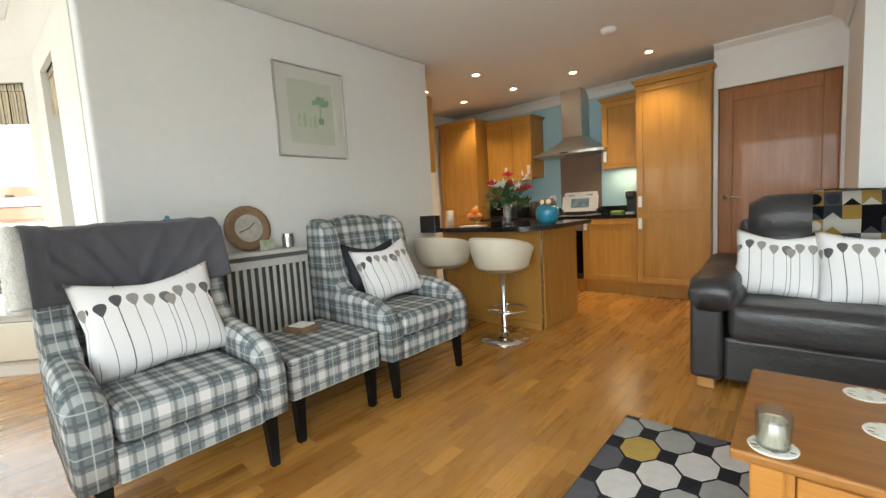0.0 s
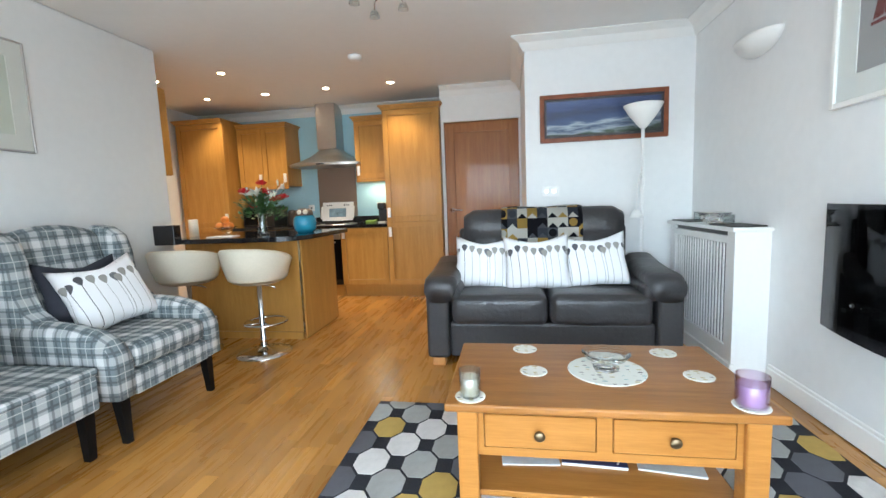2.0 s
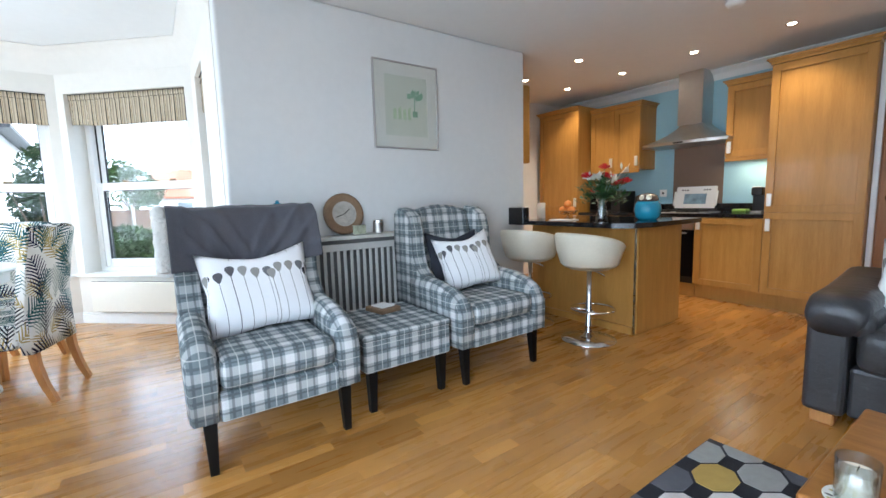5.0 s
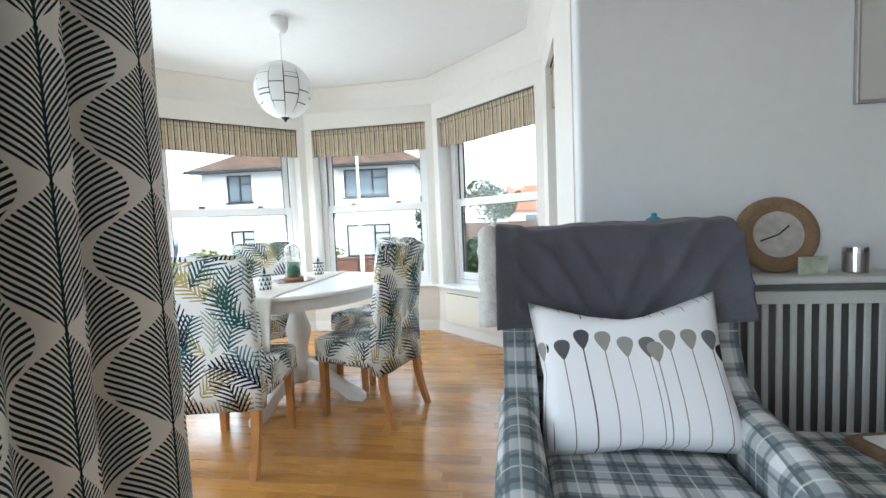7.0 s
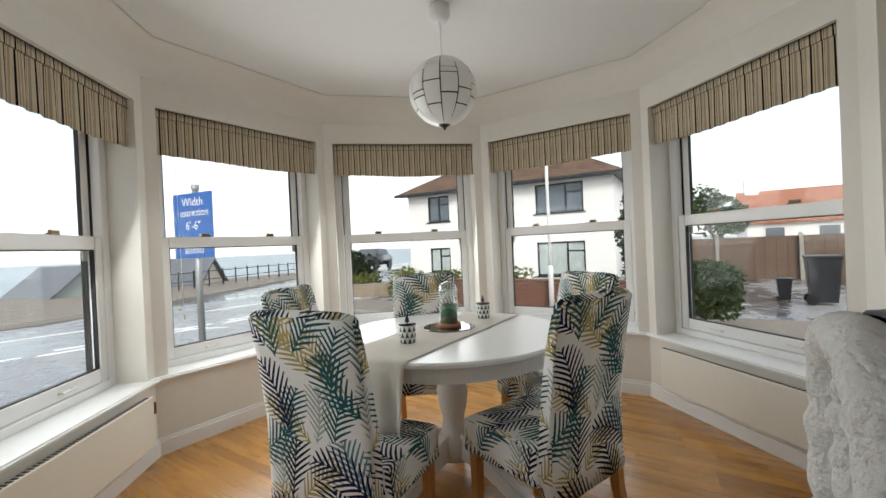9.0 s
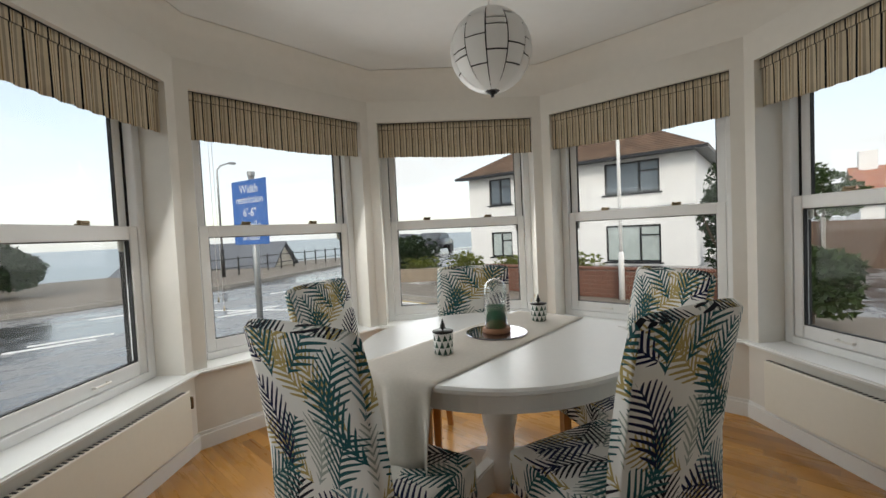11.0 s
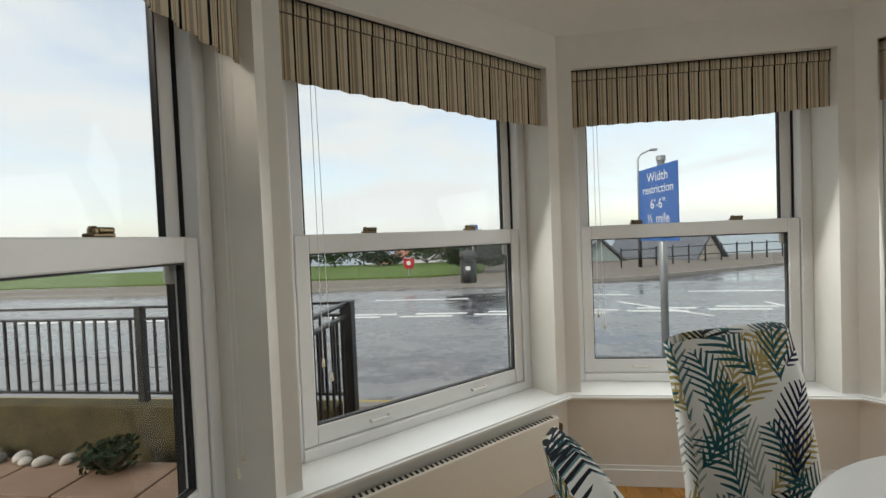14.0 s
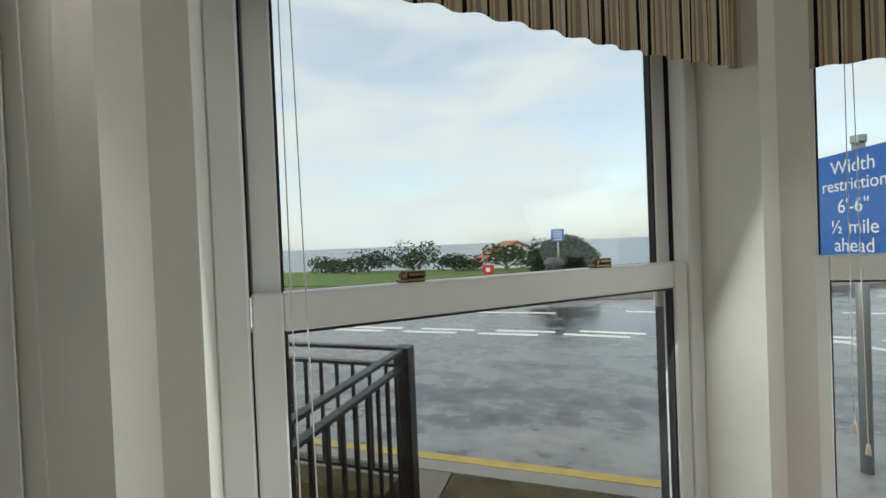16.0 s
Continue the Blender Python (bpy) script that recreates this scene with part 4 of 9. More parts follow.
def wing_chair(name, m, label):
    """A wing armchair that faces its own +x; the origin lies on the floor under the seat's centre."""
    ob = thing(name, m, label, "armchair", "wing chairs by the wall")
    w = 0.35           # half width over the arms
    bm = B()
    box(bm, -0.36, 0.345, -w + 0.02, w - 0.02, 0.22, 0.35, 0.02, 2)
    part("seat_frame", bm, PLAID, ob)
    bm = B()
    box(bm, -0.26, 0.365, -0.245, 0.245, 0.35, 0.485, 0.045, 4)
    part("seat_cushion", bm, PLAID, ob, "", True)
    # back, leaning, with an arched top
    bm = B()
    rings = []
    for k in range(11):
        s = -1 + 2 * k / 10
        y = s * 0.245
        top = 1.075 - 0.045 * s * s
        rings.append([(-0.24, y, 0.36), (-0.215, y, 0.60), (-0.29, y, 0.85), (-0.325, y, top - 0.03), (-0.36, y, top), (-0.41, y, top - 0.02), (-0.43, y, 0.8), (-0.40, y, 0.24), (-0.30, y, 0.24)])
    loft(bm, rings)
    part("backrest", bm, PLAID, ob, "", True)
    for s in (-1, 1):
        # wing sweeping down into the arm
        bm = B()
        prof = [(-0.40, 0.30), (-0.43, 0.80), (-0.415, 1.03), (-0.37, 1.06), (-0.28, 1.045), (-0.215, 1.0), (-0.185, 0.90), (-0.17, 0.74), (-0.13, 0.655), (-0.05, 0.60), (-0.05, 0.30)]
        y0, y1, yc = s * 0.255, s * 0.335, s * 0.295
        rr = []
        for yy, sh in ((s * 0.245, 0.965), (s * 0.258, 1.0), (s * 0.325, 1.0), (s * 0.345, 0.965)):
            rr.append([(-0.25 + (x + 0.25) * sh, yy, 0.66 + (z - 0.66) * sh) for x, z in prof])
        loft(bm, rr)
        part("wing", bm, PLAID, ob, "", True)
        # scroll arm
        bm = B()
        rr = []
        for x, zt, ww in ((-0.20, 0.60, 0.055), (-0.05, 0.615, 0.055), (0.12, 0.60, 0.06), (0.25, 0.57, 0.064), (0.325, 0.525, 0.06), (0.36, 0.46, 0.052), (0.365, 0.40, 0.046)):
            ring = []
            for a in range(9):
                an = math.pi * a / 8
                ring.append((x, s * 0.305 + ww * math.cos(an), zt - ww + ww * math.sin(an)))
            ring += [(x, s * 0.305 - ww * 0.9, 0.24), (x, s * 0.305 + ww * 0.9, 0.24)]
            rr.append(ring)
        loft(bm, rr)
        part("arm", bm, PLAID, ob, "", True)
    bm = B()
    box(bm, 0.335, 0.36, -0.25, 0.25, 0.225, 0.345, 0.012, 2)
    part("front_panel", bm, PLAID, ob)
    for x, y, lx in ((0.30, -0.29, 0.015), (0.30, 0.29, 0.015), (-0.34, -0.27, -0.05), (-0.34, 0.27, -0.05)):
        bm = B()
        taper_leg(bm, x, y, 0.235, 0.026, 0.016, (lx, 0))
        part("leg", bm, BLACKWOOD, ob, "black tapered wooden leg")
    return ob


CH1 = pose(-1.77, 0.63, 0)
CH2 = pose(-1.80, 1.975, 0)
wing_chair("wing_armchair", CH1, "grey and white plaid wing armchair draped with a fleece")
wing_chair("wing_armchair", CH2, "grey and white plaid wing armchair with black legs")


def footstool():
    ob = thing("footstool", pose(-1.78, 1.315, 0), "grey plaid upholstered footstool with black legs", "footstool")
    bm = B()
    box(bm, -0.27, 0.29, -0.27, 0.27, 0.22, 0.40, 0.02, 3)
    part("body", bm, PLAID, ob)
    bm = B()
    box(bm, -0.275, 0.295, -0.275, 0.275, 0.385, 0.425, 0.018, 3)
    part("padded_top", bm, PLAID, ob)
    for x in (-0.22, 0.25):
        for y in (-0.22, 0.22):
            bm = B()
            taper_leg(bm, x, y, 0.225, 0.025, 0.017)
            part("leg", bm, BLACKWOOD, ob, "black tapered wooden leg")


footstool()


def scatter(name, m, w, h, t, label, material_=POPPY, group="seed head cushions"):
    bm = B()
    cushion(bm, w, h, t)
    ob = part(name, bm, material_, None, label, True, m)
    return tagged(ob, label, "cushion", group)


LBL = "white cushion printed with grey seed heads"
# on the chairs; a cushion's face is its own -y
scatter("cushion", pose(-1.83, 0.64, 0.685, -22, 0, 90) @ pose(0, 0, 0, 0, -3, 0), 0.53, 0.43, 0.16, LBL + " on the armchair")
scatter("cushion", pose(-1.88, 2.02, 0.68, -24, 0, 78) @ pose(0, 0, 0, 0, -8, 0), 0.44, 0.40, 0.15, LBL + " on the armchair")
# CH1's navy cushion is added: its dark cloth stands for the shaded gap
scatter("back_cushion", pose(-1.95, 0.64, 0.665, -16, 0, 90), 0.44, 0.36, 0.10, "dark navy cushion darkening the gap behind the printed cushion", NAVYCLOTH, "plain cushions")
scatter("back_cushion", pose(-1.99, 1.99, 0.70, -16, 0, 86), 0.44, 0.38, 0.10, "dark navy cushion darkening the gap behind the printed cushion", NAVYCLOTH, "plain cushions")


def drape(wide, path, inset, hem_front, hem_back, n=110, sub=6):
    """A cloth hung over the chair's back: rings across its width, each running from the front hem over the top to the back hem."""
    line = [Vector(p) for p in path]
    fine = [line[q // sub].lerp(line[min(q // sub + 1, len(line) - 1)], (q % sub) / sub) for q in range(sub * (len(line) - 1) + 1)]
    for _ in range(4):
        fine = [fine[0]] + [(a + b * 2 + c) / 4 for a, b, c in zip(fine, fine[1:], fine[2:])] + [fine[-1]]
    mid = Vector((-0.30, 0.80))
    rings = []
    for k in range(n + 1):
        s = -1 + 2 * k / n
        ring = []
        for j, p in enumerate(fine):
            t = j / (len(fine) - 1)
            front = max(0.0, 1 - t / 0.42)
            # slack between the wings, and creases that run from the wing tops down to the middle
            slack = 0.075 * front ** 0.6 * max(0.0, 1 - abs(s) ** 2.5)
            across = abs(s) - 0.10
            crease = 0.0
            for slope, off, amp, wide_c in ((0.75, 0.02, 0.020, 0.055), (0.95, 0.26, 0.016, 0.05), (0.62, -0.22, 0.013, 0.06), (1.25, 0.46, 0.012, 0.045)):
                d = across - slope * (t / 0.42) - off + 0.05 * noise.noise((s * 2.0, t * 3.0, off * 9))
                crease += amp * math.exp(-(d / wide_c) ** 2)
            crease *= min(1.0, front * 2.2) * (1.0 if s > -0.82 else 0.25)
            top = max(0.0, 1 - abs(t - 0.46) / 0.16)
            wave = 0.010 * noise.noise((s * 3.2, t * 2.5, 0.4)) + 0.006 * noise.noise((s * 9.0, t * 4.0, 2.0))
            d = (p - mid).normalized()
            q = p - d * inset + d * (crease + wave)
            z = q.y - 0.018 * top * (1 - abs(s) ** 3) + 0.006 * top * noise.noise((s * 7, 1.0, 5.0))
            if t < 0.12:
                z += hem_front(s) * (1 - t / 0.12)
            if t > 0.88:
                z += hem_back(s) * (t - 0.88) / 0.12
            ring.append((q.x - slack, s * wide, z))
        rings.append(ring)
    return rings


def fleece_throw():
    """A grey fleece folded over the back and wings of the near armchair, lined with white sherpa."""
    ob = thing("throw_blanket", CH1, "grey fleece blanket with white sherpa lining draped over armchair", "blanket")
    path = [(-0.095, 0.785), (-0.115, 0.87), (-0.135, 0.96), (-0.17, 1.055), (-0.23, 1.105), (-0.32, 1.115), (-0.42, 1.105), (-0.475, 1.05), (-0.49, 0.95), (-0.495, 0.82), (-0.495, 0.74)]
    front = lambda s: 0.012 * math.sin(5 * s) + (0.05 * max(0.0, s) ** 2)
    back = lambda s: 0.02 * math.sin(4 * s + 1)
    bm = B()
    loft(bm, drape(0.358, path, 0.0, front, back), cap=False, closed=False)
    bmesh.ops.recalc_face_normals(bm, faces=bm.faces)
    bmesh.ops.solidify(bm, geom=bm.faces[:], thickness=0.006)
    part("fleece", bm, FLEECE, ob, "", True)
    # the thick woolly lining shows all along the open end, doubled where the cloth is folded
    for s in (-1,):
        for lay, (inset, thick, out) in enumerate(((0.034, 0.031, 0.042), (0.090, 0.026, 0.026))):
            sec = drape(0.358, path, inset, front, lambda q: back(q) - 0.02 * lay, n=2, sub=8)[1 + s]
            bm = B()
            rr = []
            for j, p in enumerate(sec):
                a, b = Vector(sec[max(j - 1, 0)]), Vector(sec[min(j + 1, len(sec) - 1)])
                d = (b - a); d.y = 0; d.normalize()
                nn = Vector((-d.z, 0, d.x))
                rad = thick * (1 + 0.25 * noise.noise((j * 0.35, s, lay)))
                c = Vector((p[0], s * (0.358 - 0.018 + out), p[2]))
                rr.append([c + nn * rad * math.cos(2 * math.pi * q / 14) + Vector((0, 1, 0)) * rad * 1.1 * math.sin(2 * math.pi * q / 14) for q in range(14)])
            loft(bm, rr)
            bmesh.ops.subdivide_edges(bm, edges=bm.edges[:], cuts=1, use_grid_fill=True, smooth=0.4)
            for v in bm.verts:
                v.co += Vector((noise.noise(v.co * 60), s * noise.noise(v.co * 55 + Vector((3, 1, 0))), noise.noise(v.co * 62 + Vector((0, 9, 0))))) * 0.0035
            part("sherpa_edge", bm, SHERPA, ob, "fluffy white sherpa edge", True)


fleece_throw()


def sofa():
    ob = thing("leather_sofa", pose(0.635, 3.10, 0), "dark grey leather two-seat sofa with padded arms", "sofa")
    # own frame: width along x, front at -y
    bm = B()
    box(bm, -0.66, 0.66, -0.34, 0.40, 0.06, 0.30, 0.02, 2)
    part("base", bm, LEATHER, ob)
    for s in (-1, 1):
        bm = B()
        a, b = sorted((s * 0.004, s * 0.645))
        vs = box(bm, a, b, -0.375, 0.22, 0.285, 0.485, 0.06, 4)
        bmesh.ops.subdivide_edges(bm, edges=bm.edges[:], cuts=2, use_grid_fill=True)
        for v in bm.verts:
            v.co.z += 0.012 * noise.noise((v.co.x * 5 + s, v.co.y * 7, 1.0)) + (0.012 if v.co.z > 0.4 else 0)
            v.co.y += 0.010 * noise.noise((v.co.x * 8, v.co.z * 9, s))
        part("seat_cushion", bm, LEATHER, ob, "", True)
        # back cushion with head roll
        bm = B()
        a, b = sorted((s * 0.003, s * 0.60))
        rr = []
        for k in range(9):
            u = -1 + 2 * k / 8
            x = (a + b) / 2 + u * (b - a) / 2
            e = 1 - 0.045 * u ** 10
            g = 0.02 * u ** 8
            rr.append([(x, 0.16 + g, 0.45), (x, 0.13 + g, 0.60), (x, 0.17 + g, 0.76), (x, 0.20 + g, 0.80), (x, 0.165 + g, 0.85), (x, 0.18 + g, 0.97 * e + 0.05), (x, 0.24, 1.03 * e + 0.02), (x, 0.33, 1.02 * e + 0.02), (x, 0.39, 0.94), (x, 0.42, 0.5), (x, 0.30, 0.42)])
        loft(bm, rr)
        part("back_cushion", bm, LEATHER, ob, "", True)
        # arm: a slab front and a padded top
        bm = B()
        a, b = sorted((s * 0.66, s * 0.815))
        box(bm, a, b, -0.375, 0.42, 0.06, 0.53, 0.025, 3)
        part("arm", bm, LEATHER, ob)
        bm = B()
        rr = []
        for y, zt, hw in ((-0.405, 0.575, 0.085), (-0.39, 0.60, 0.105), (-0.30, 0.628, 0.115), (-0.1, 0.635, 0.115), (0.1, 0.655, 0.112), (0.25, 0.69, 0.10)):
            cx = s * 0.715
            rr.append([(cx + hw * math.copysign(abs(math.cos(t)) ** 0.6, math.cos(t)), y, zt - 0.062 + 0.062 * math.copysign(abs(math.sin(t)) ** 0.7, math.sin(t))) for t in [2 * math.pi * q / 20 for q in range(20)]])
        loft(bm, rr)
        part("arm_pad", bm, LEATHER, ob, "", True)
        bm = B()
        box(bm, min(s * 0.58, s * 0.68), max(s * 0.58, s * 0.68), -0.36, 0.1, 0.44, 0.56, 0.04, 3)
        part("arm_gusset", bm, LEATHER, ob, "", True)
    bm = B()
    box(bm, -0.66, 0.66, 0.36, 0.45, 0.06, 0.90, 0.03, 2)
    part("back_panel", bm, LEATHER, ob)
    for x in (-0.74, 0.74):
        for y in (-0.31, 0.36):
            bm = B()
            box(bm, x - 0.045, x + 0.045, y - 0.04, y + 0.04, 0, 0.062, 0.006, 1)
            part("foot", bm, LEGWOOD, ob, "light oak block foot")


sofa()
SL = LBL + " on the sofa"
scatter("cushion", pose(0.185, 3.10, 0.665, -20, 0, 4) @ pose(0, 0, 0, 0, 4, 0), 0.41, 0.39, 0.15, SL)
scatter("cushion", pose(0.58, 3.06, 0.665, -18, 0, 0) @ pose(0, 0, 0, 0, -2, 0), 0.47, 0.41, 0.17, SL)
scatter("cushion", pose(0.99, 3.10, 0.67, -20, 0, -3) @ pose(0, 0, 0, 0, -5, 0), 0.44, 0.39, 0.15, SL)


def sofa_throw():
    bm = B()
    path = [(3.258, 0.76), (3.242, 0.88), (3.262, 0.99), (3.31, 1.055), (3.40, 1.062), (3.50, 1.0), (3.56, 0.85), (3.565, 0.65)]
    rings = []
    for k in range(25):
        s = k / 24
        x = 0.33 + 0.60 * s
        rings.append([(x, y - 0.006 + 0.004 * math.sin(14 * s + 3 * z), z + 0.005 * math.sin(9 * s) - (0.02 * s if j == 0 else 0)) for j, (y, z) in enumerate(path)])
    loft(bm, rings, cap=False, closed=False)
    bmesh.ops.solidify(bm, geom=bm.faces[:], thickness=0.008)
    ob = part("sofa_throw", bm, THROW, None, "", True)
    tagged(ob, "folded throw with black, white and mustard geometric squares", "throw")


sofa_throw()

# ---------------------------------------------------------------- rug, coffee table and what lies on it


def rug():
    ob = thing("rug", pose(0, 0, 0), "dark rug with white, grey and mustard octagons", "rug")
    x0, x1, y0, y1 = -0.355, 1.735, 0.62, 2.19
    base = mat("charcoal_rug_pile", (0.014, 0.014, 0.02), 0.95, var=0.2, scale=30, bump=0.6, bump_scale=350)
    cols = [mat("rug_" + k, c, 0.95, var=0.12, scale=30, bump=0.6, bump_scale=350) for k, c in
            (("white", (0.66, 0.63, 0.60)), ("grey", (0.36, 0.36, 0.34)), ("mustard", (0.46, 0.31, 0.08)), ("slate", (0.11, 0.11, 0.125)))]
    bm = B()
    box(bm, x0, x1, y0, y1, 0.0005, 0.010, 0.003, 1)
    part("ground_weave", bm, base, ob)
    rnd = random.Random(4)
    px, py = 0.212, 0.140
    nx, ny = int((x1 - x0) / px) + 2, int((y1 - y0) / py) + 2
    w, h, c = 0.071, 0.090, 0.42
    pts = [(-w, -h * c), (-w * c, -h), (w * c, -h), (w, -h * c), (w, h * c), (w * c, h), (-w * c, h), (-w, h * c)]
    whole = []
    for k in range(4):
        bm = B()
        prism(bm, pts, 0.0095, 0.0125)
        me = mesh_of(bm, "octagon")
        me.materials.append(cols[k])
        whole.append(me)
    for j in range(ny):
        for i in range(nx):
            cx, cy = x0 + 0.03 + px * (i + 0.5 * (j % 2)), y0 + 0.04 + py * j
            k = [0, 2, 1, 0, 3, 1][(i * 2 + j * 3 + (j // 2)) % 6] if rnd.random() < 0.7 else rnd.choice((0, 0, 1, 2, 3))
            lab = ("white", "grey", "mustard", "slate")[k] + " octagon"
            if x0 + w < cx < x1 - w and y0 + h < cy < y1 - h:
                o = new("octagon", whole[k])
                o.parent, o.location = ob, (cx, cy, 0)
                o["label"] = lab
                continue
            # cut off by the rug's edge
            q = [(min(max(cx + a, x0 + 0.006), x1 - 0.006), min(max(cy + b, y0 + 0.006), y1 - 0.006)) for a, b in pts]
            if max(p[0] for p in q) - min(p[0] for p in q) < 0.03 or max(p[1] for p in q) - min(p[1] for p in q) < 0.03:
                continue
            vs = []
            for p in q:
                if not vs or (Vector(p) - Vector(vs[-1])).length > 1e-4:
                    vs.append(p)
            if (Vector(vs[0]) - Vector(vs[-1])).length < 1e-4:
                vs.pop()
            if len(vs) > 2:
                bm = B()
                prism(bm, vs, 0.0095, 0.0125)
                part("octagon", bm, cols[k], ob, lab)


rug()


def coffee_table():
    ob = thing("coffee_table", pose(0.69, 1.655, 0), "oak coffee table with two drawers and a shelf", "table")
    bm = B()
    box(bm, -0.53, 0.53, -0.315, 0.315, 0.405, 0.435, 0.008, 3)
    part("tabletop", bm, OAKFLAT, ob)
    for x in (-0.455, 0.455):
        for y in (-0.255, 0.255):
            bm = B()
            box(bm, x - 0.035, x + 0.035, y - 0.035, y + 0.035, 0.0105, 0.405, 0.004, 1)
            part("leg", bm, OAKLIGHT, ob)
    bm = B()
    box(bm, -0.42, 0.42, -0.27, -0.255, 0.232, 0.262)
    box(bm, -0.42, 0.42, -0.27, -0.255, 0.385, 0.404)
    box(bm, -0.42, -0.40, -0.27, -0.255, 0.262, 0.385)
    box(bm, 0.40, 0.42, -0.27, -0.255, 0.262, 0.385)
    box(bm, -0.025, 0.025, -0.27, -0.255, 0.262, 0.385)
    part("drawer_rail", bm, OAKLIGHT, ob)
    bm = B()
    box(bm, -0.42, 0.42, 0.255, 0.27, 0.235, 0.404)
    box(bm, -0.47, -0.45, -0.22, 0.22, 0.235, 0.404)
    box(bm, 0.45, 0.47, -0.22, 0.22, 0.235, 0.404)
    box(bm, -0.45, 0.45, -0.252, 0.252, 0.235, 0.245)
    part("apron", bm, OAKLIGHT, ob)
    for s in (-1, 1):
        bm = B()
        a, b = sorted((s * 0.028, s * 0.397))
        box(bm, a, b, -0.274, -0.25, 0.265, 0.382, 0.003, 1)
        d = part("drawer", bm, OAKLIGHT, ob)
        bm = B()
        lathe(bm, [(0.008, 0), (0.008, 0.012), (0.017, 0.016), (0.019, 0.022), (0.014, 0.028), (0.0, 0.029)], 16)
        bmesh.ops.rotate(bm, verts=bm.verts, matrix=Matrix.Rotation(radians(90), 3, "X"))
        part("knob", bm, BRASS, d, "dark bronze knob", True, pose((a + b) / 2, -0.274, 0.322))
    bm = B()
    box(bm, -0.45, 0.45, -0.25, 0.25, 0.062, 0.085, 0.003, 1)
    part("shelf", bm, OAKLIGHT, ob)


coffee_table()


def magazine(x, y, z, w, d, t, ang, cover, label):
    bm = B()
    box(bm, -w / 2, w / 2, -d / 2, d / 2, 0, t, 0.001, 1)
    ob = thing("magazine", pose(x, y, z, 0, 0, ang), label, "magazine", "magazines on the shelf")
    part("pages", bm, PAPER, ob)
    bm = B()
    box(bm, -w / 2 - 0.001, w / 2 + 0.001, -d / 2 - 0.001, d / 2 + 0.001, t, t + 0.0012)
    part("cover", bm, cover, ob)
    return ob


BLUECOVER = mat("dark_blue_cover", (0.03, 0.04, 0.12), 0.3, var=0.1)
GREYCOVER = mat("pale_printed_cover", (0.55, 0.56, 0.55), 0.3, var=0.15, scale=30)
magazine(0.45, 1.66, 0.0855, 0.22, 0.20, 0.006, 4, GREYCOVER, "pale printed magazine on the table shelf")
mg = magazine(0.70, 1.68, 0.0855, 0.24, 0.22, 0.012, -3, BLUECOVER, "dark blue weekly magazine on the table shelf")
magazine(0.98, 1.66, 0.0855, 0.23, 0.21, 0.007, -8, GREYCOVER, "pale printed magazine on the table shelf")


def letters(text, m, size, material_, parent=None, name="lettering", extrude=0.0008):
    cu = bpy.data.curves.new(name, "FONT")
    cu.body, cu.size, cu.align_x, cu.align_y, cu.extrude = text, size, "CENTER", "CENTER", extrude
    tmp = bpy.data.objects.new("tmp_text", cu)
    scene.collection.objects.link(tmp)
    me = bpy.data.meshes.new_from_object(tmp.evaluated_get(bpy.context.evaluated_depsgraph_get()))
    bpy.data.objects.remove(tmp)
    me.materials.append(material_)
    ob = new(name, me)
    ob.matrix_basis = m
    if parent is not None:
        ob.parent = parent
    return ob


WHITEINK = mat("white_ink", (0.8, 0.8, 0.8), 0.5, var=0)
letters("Weekly", pose(0.0, -0.06, 0.0136), 0.07, WHITEINK, mg)

ZT = 0.4355


def speckled():
    m, nt, b = material("dashed_print_board", (0.72, 0.72, 0.66), 0.4, var=0)
    n = Nodes(nt)
    co = n.mapped(n.coords("Object"), (26, 52, 1))
    vo = nt.nodes.new("ShaderNodeTexVoronoi")
    vo.inputs["Scale"].default_value, vo.inputs["Randomness"].default_value = 1.0, 0.45
    nt.links.new(co, vo.inputs["Vector"])
    col = nt.nodes.new("ShaderNodeSeparateColor"); nt.links.new(vo.outputs["Color"], col.inputs[0])
    c = n.mix(n.m("LESS_THAN", vo.outputs["Distance"], 0.27), (0.70, 0.70, 0.63, 1),
              n.ramp(col.outputs[0], [(0, (0.10, 0.09, 0.08)), (0.25, (0.45, 0.38, 0.16)), (0.45, (0.30, 0.42, 0.42)), (0.65, (0.60, 0.60, 0.55)), (0.85, (0.35, 0.33, 0.30))], "CONSTANT"))
    nt.links.new(c, b.inputs["Base Color"])
    return m


DASHED = speckled()


def disc_mat(name, x, y, r, z, label, group):
    bm = B()
    lathe(bm, [(0.0, 0), (r, 0), (r + 0.001, 0.002), (r, 0.004), (0, 0.004)], 40)
    tagged(part(name, bm, DASHED, None, "", False, pose(x, y, z)), label, "coaster" if r < 0.08 else "place mat", group)


for x, y in ((0.245, 1.40), (0.45, 1.885), (0.475, 1.635), (1.03, 1.865), (1.075, 1.625), (1.135, 1.40)):
    disc_mat("coaster", x, y, 0.052, ZT, "round pale coaster with a dashed print", "coasters")
disc_mat("place_mat", 0.755, 1.66, 0.145, ZT, "round pale place mat with a dashed print", "")


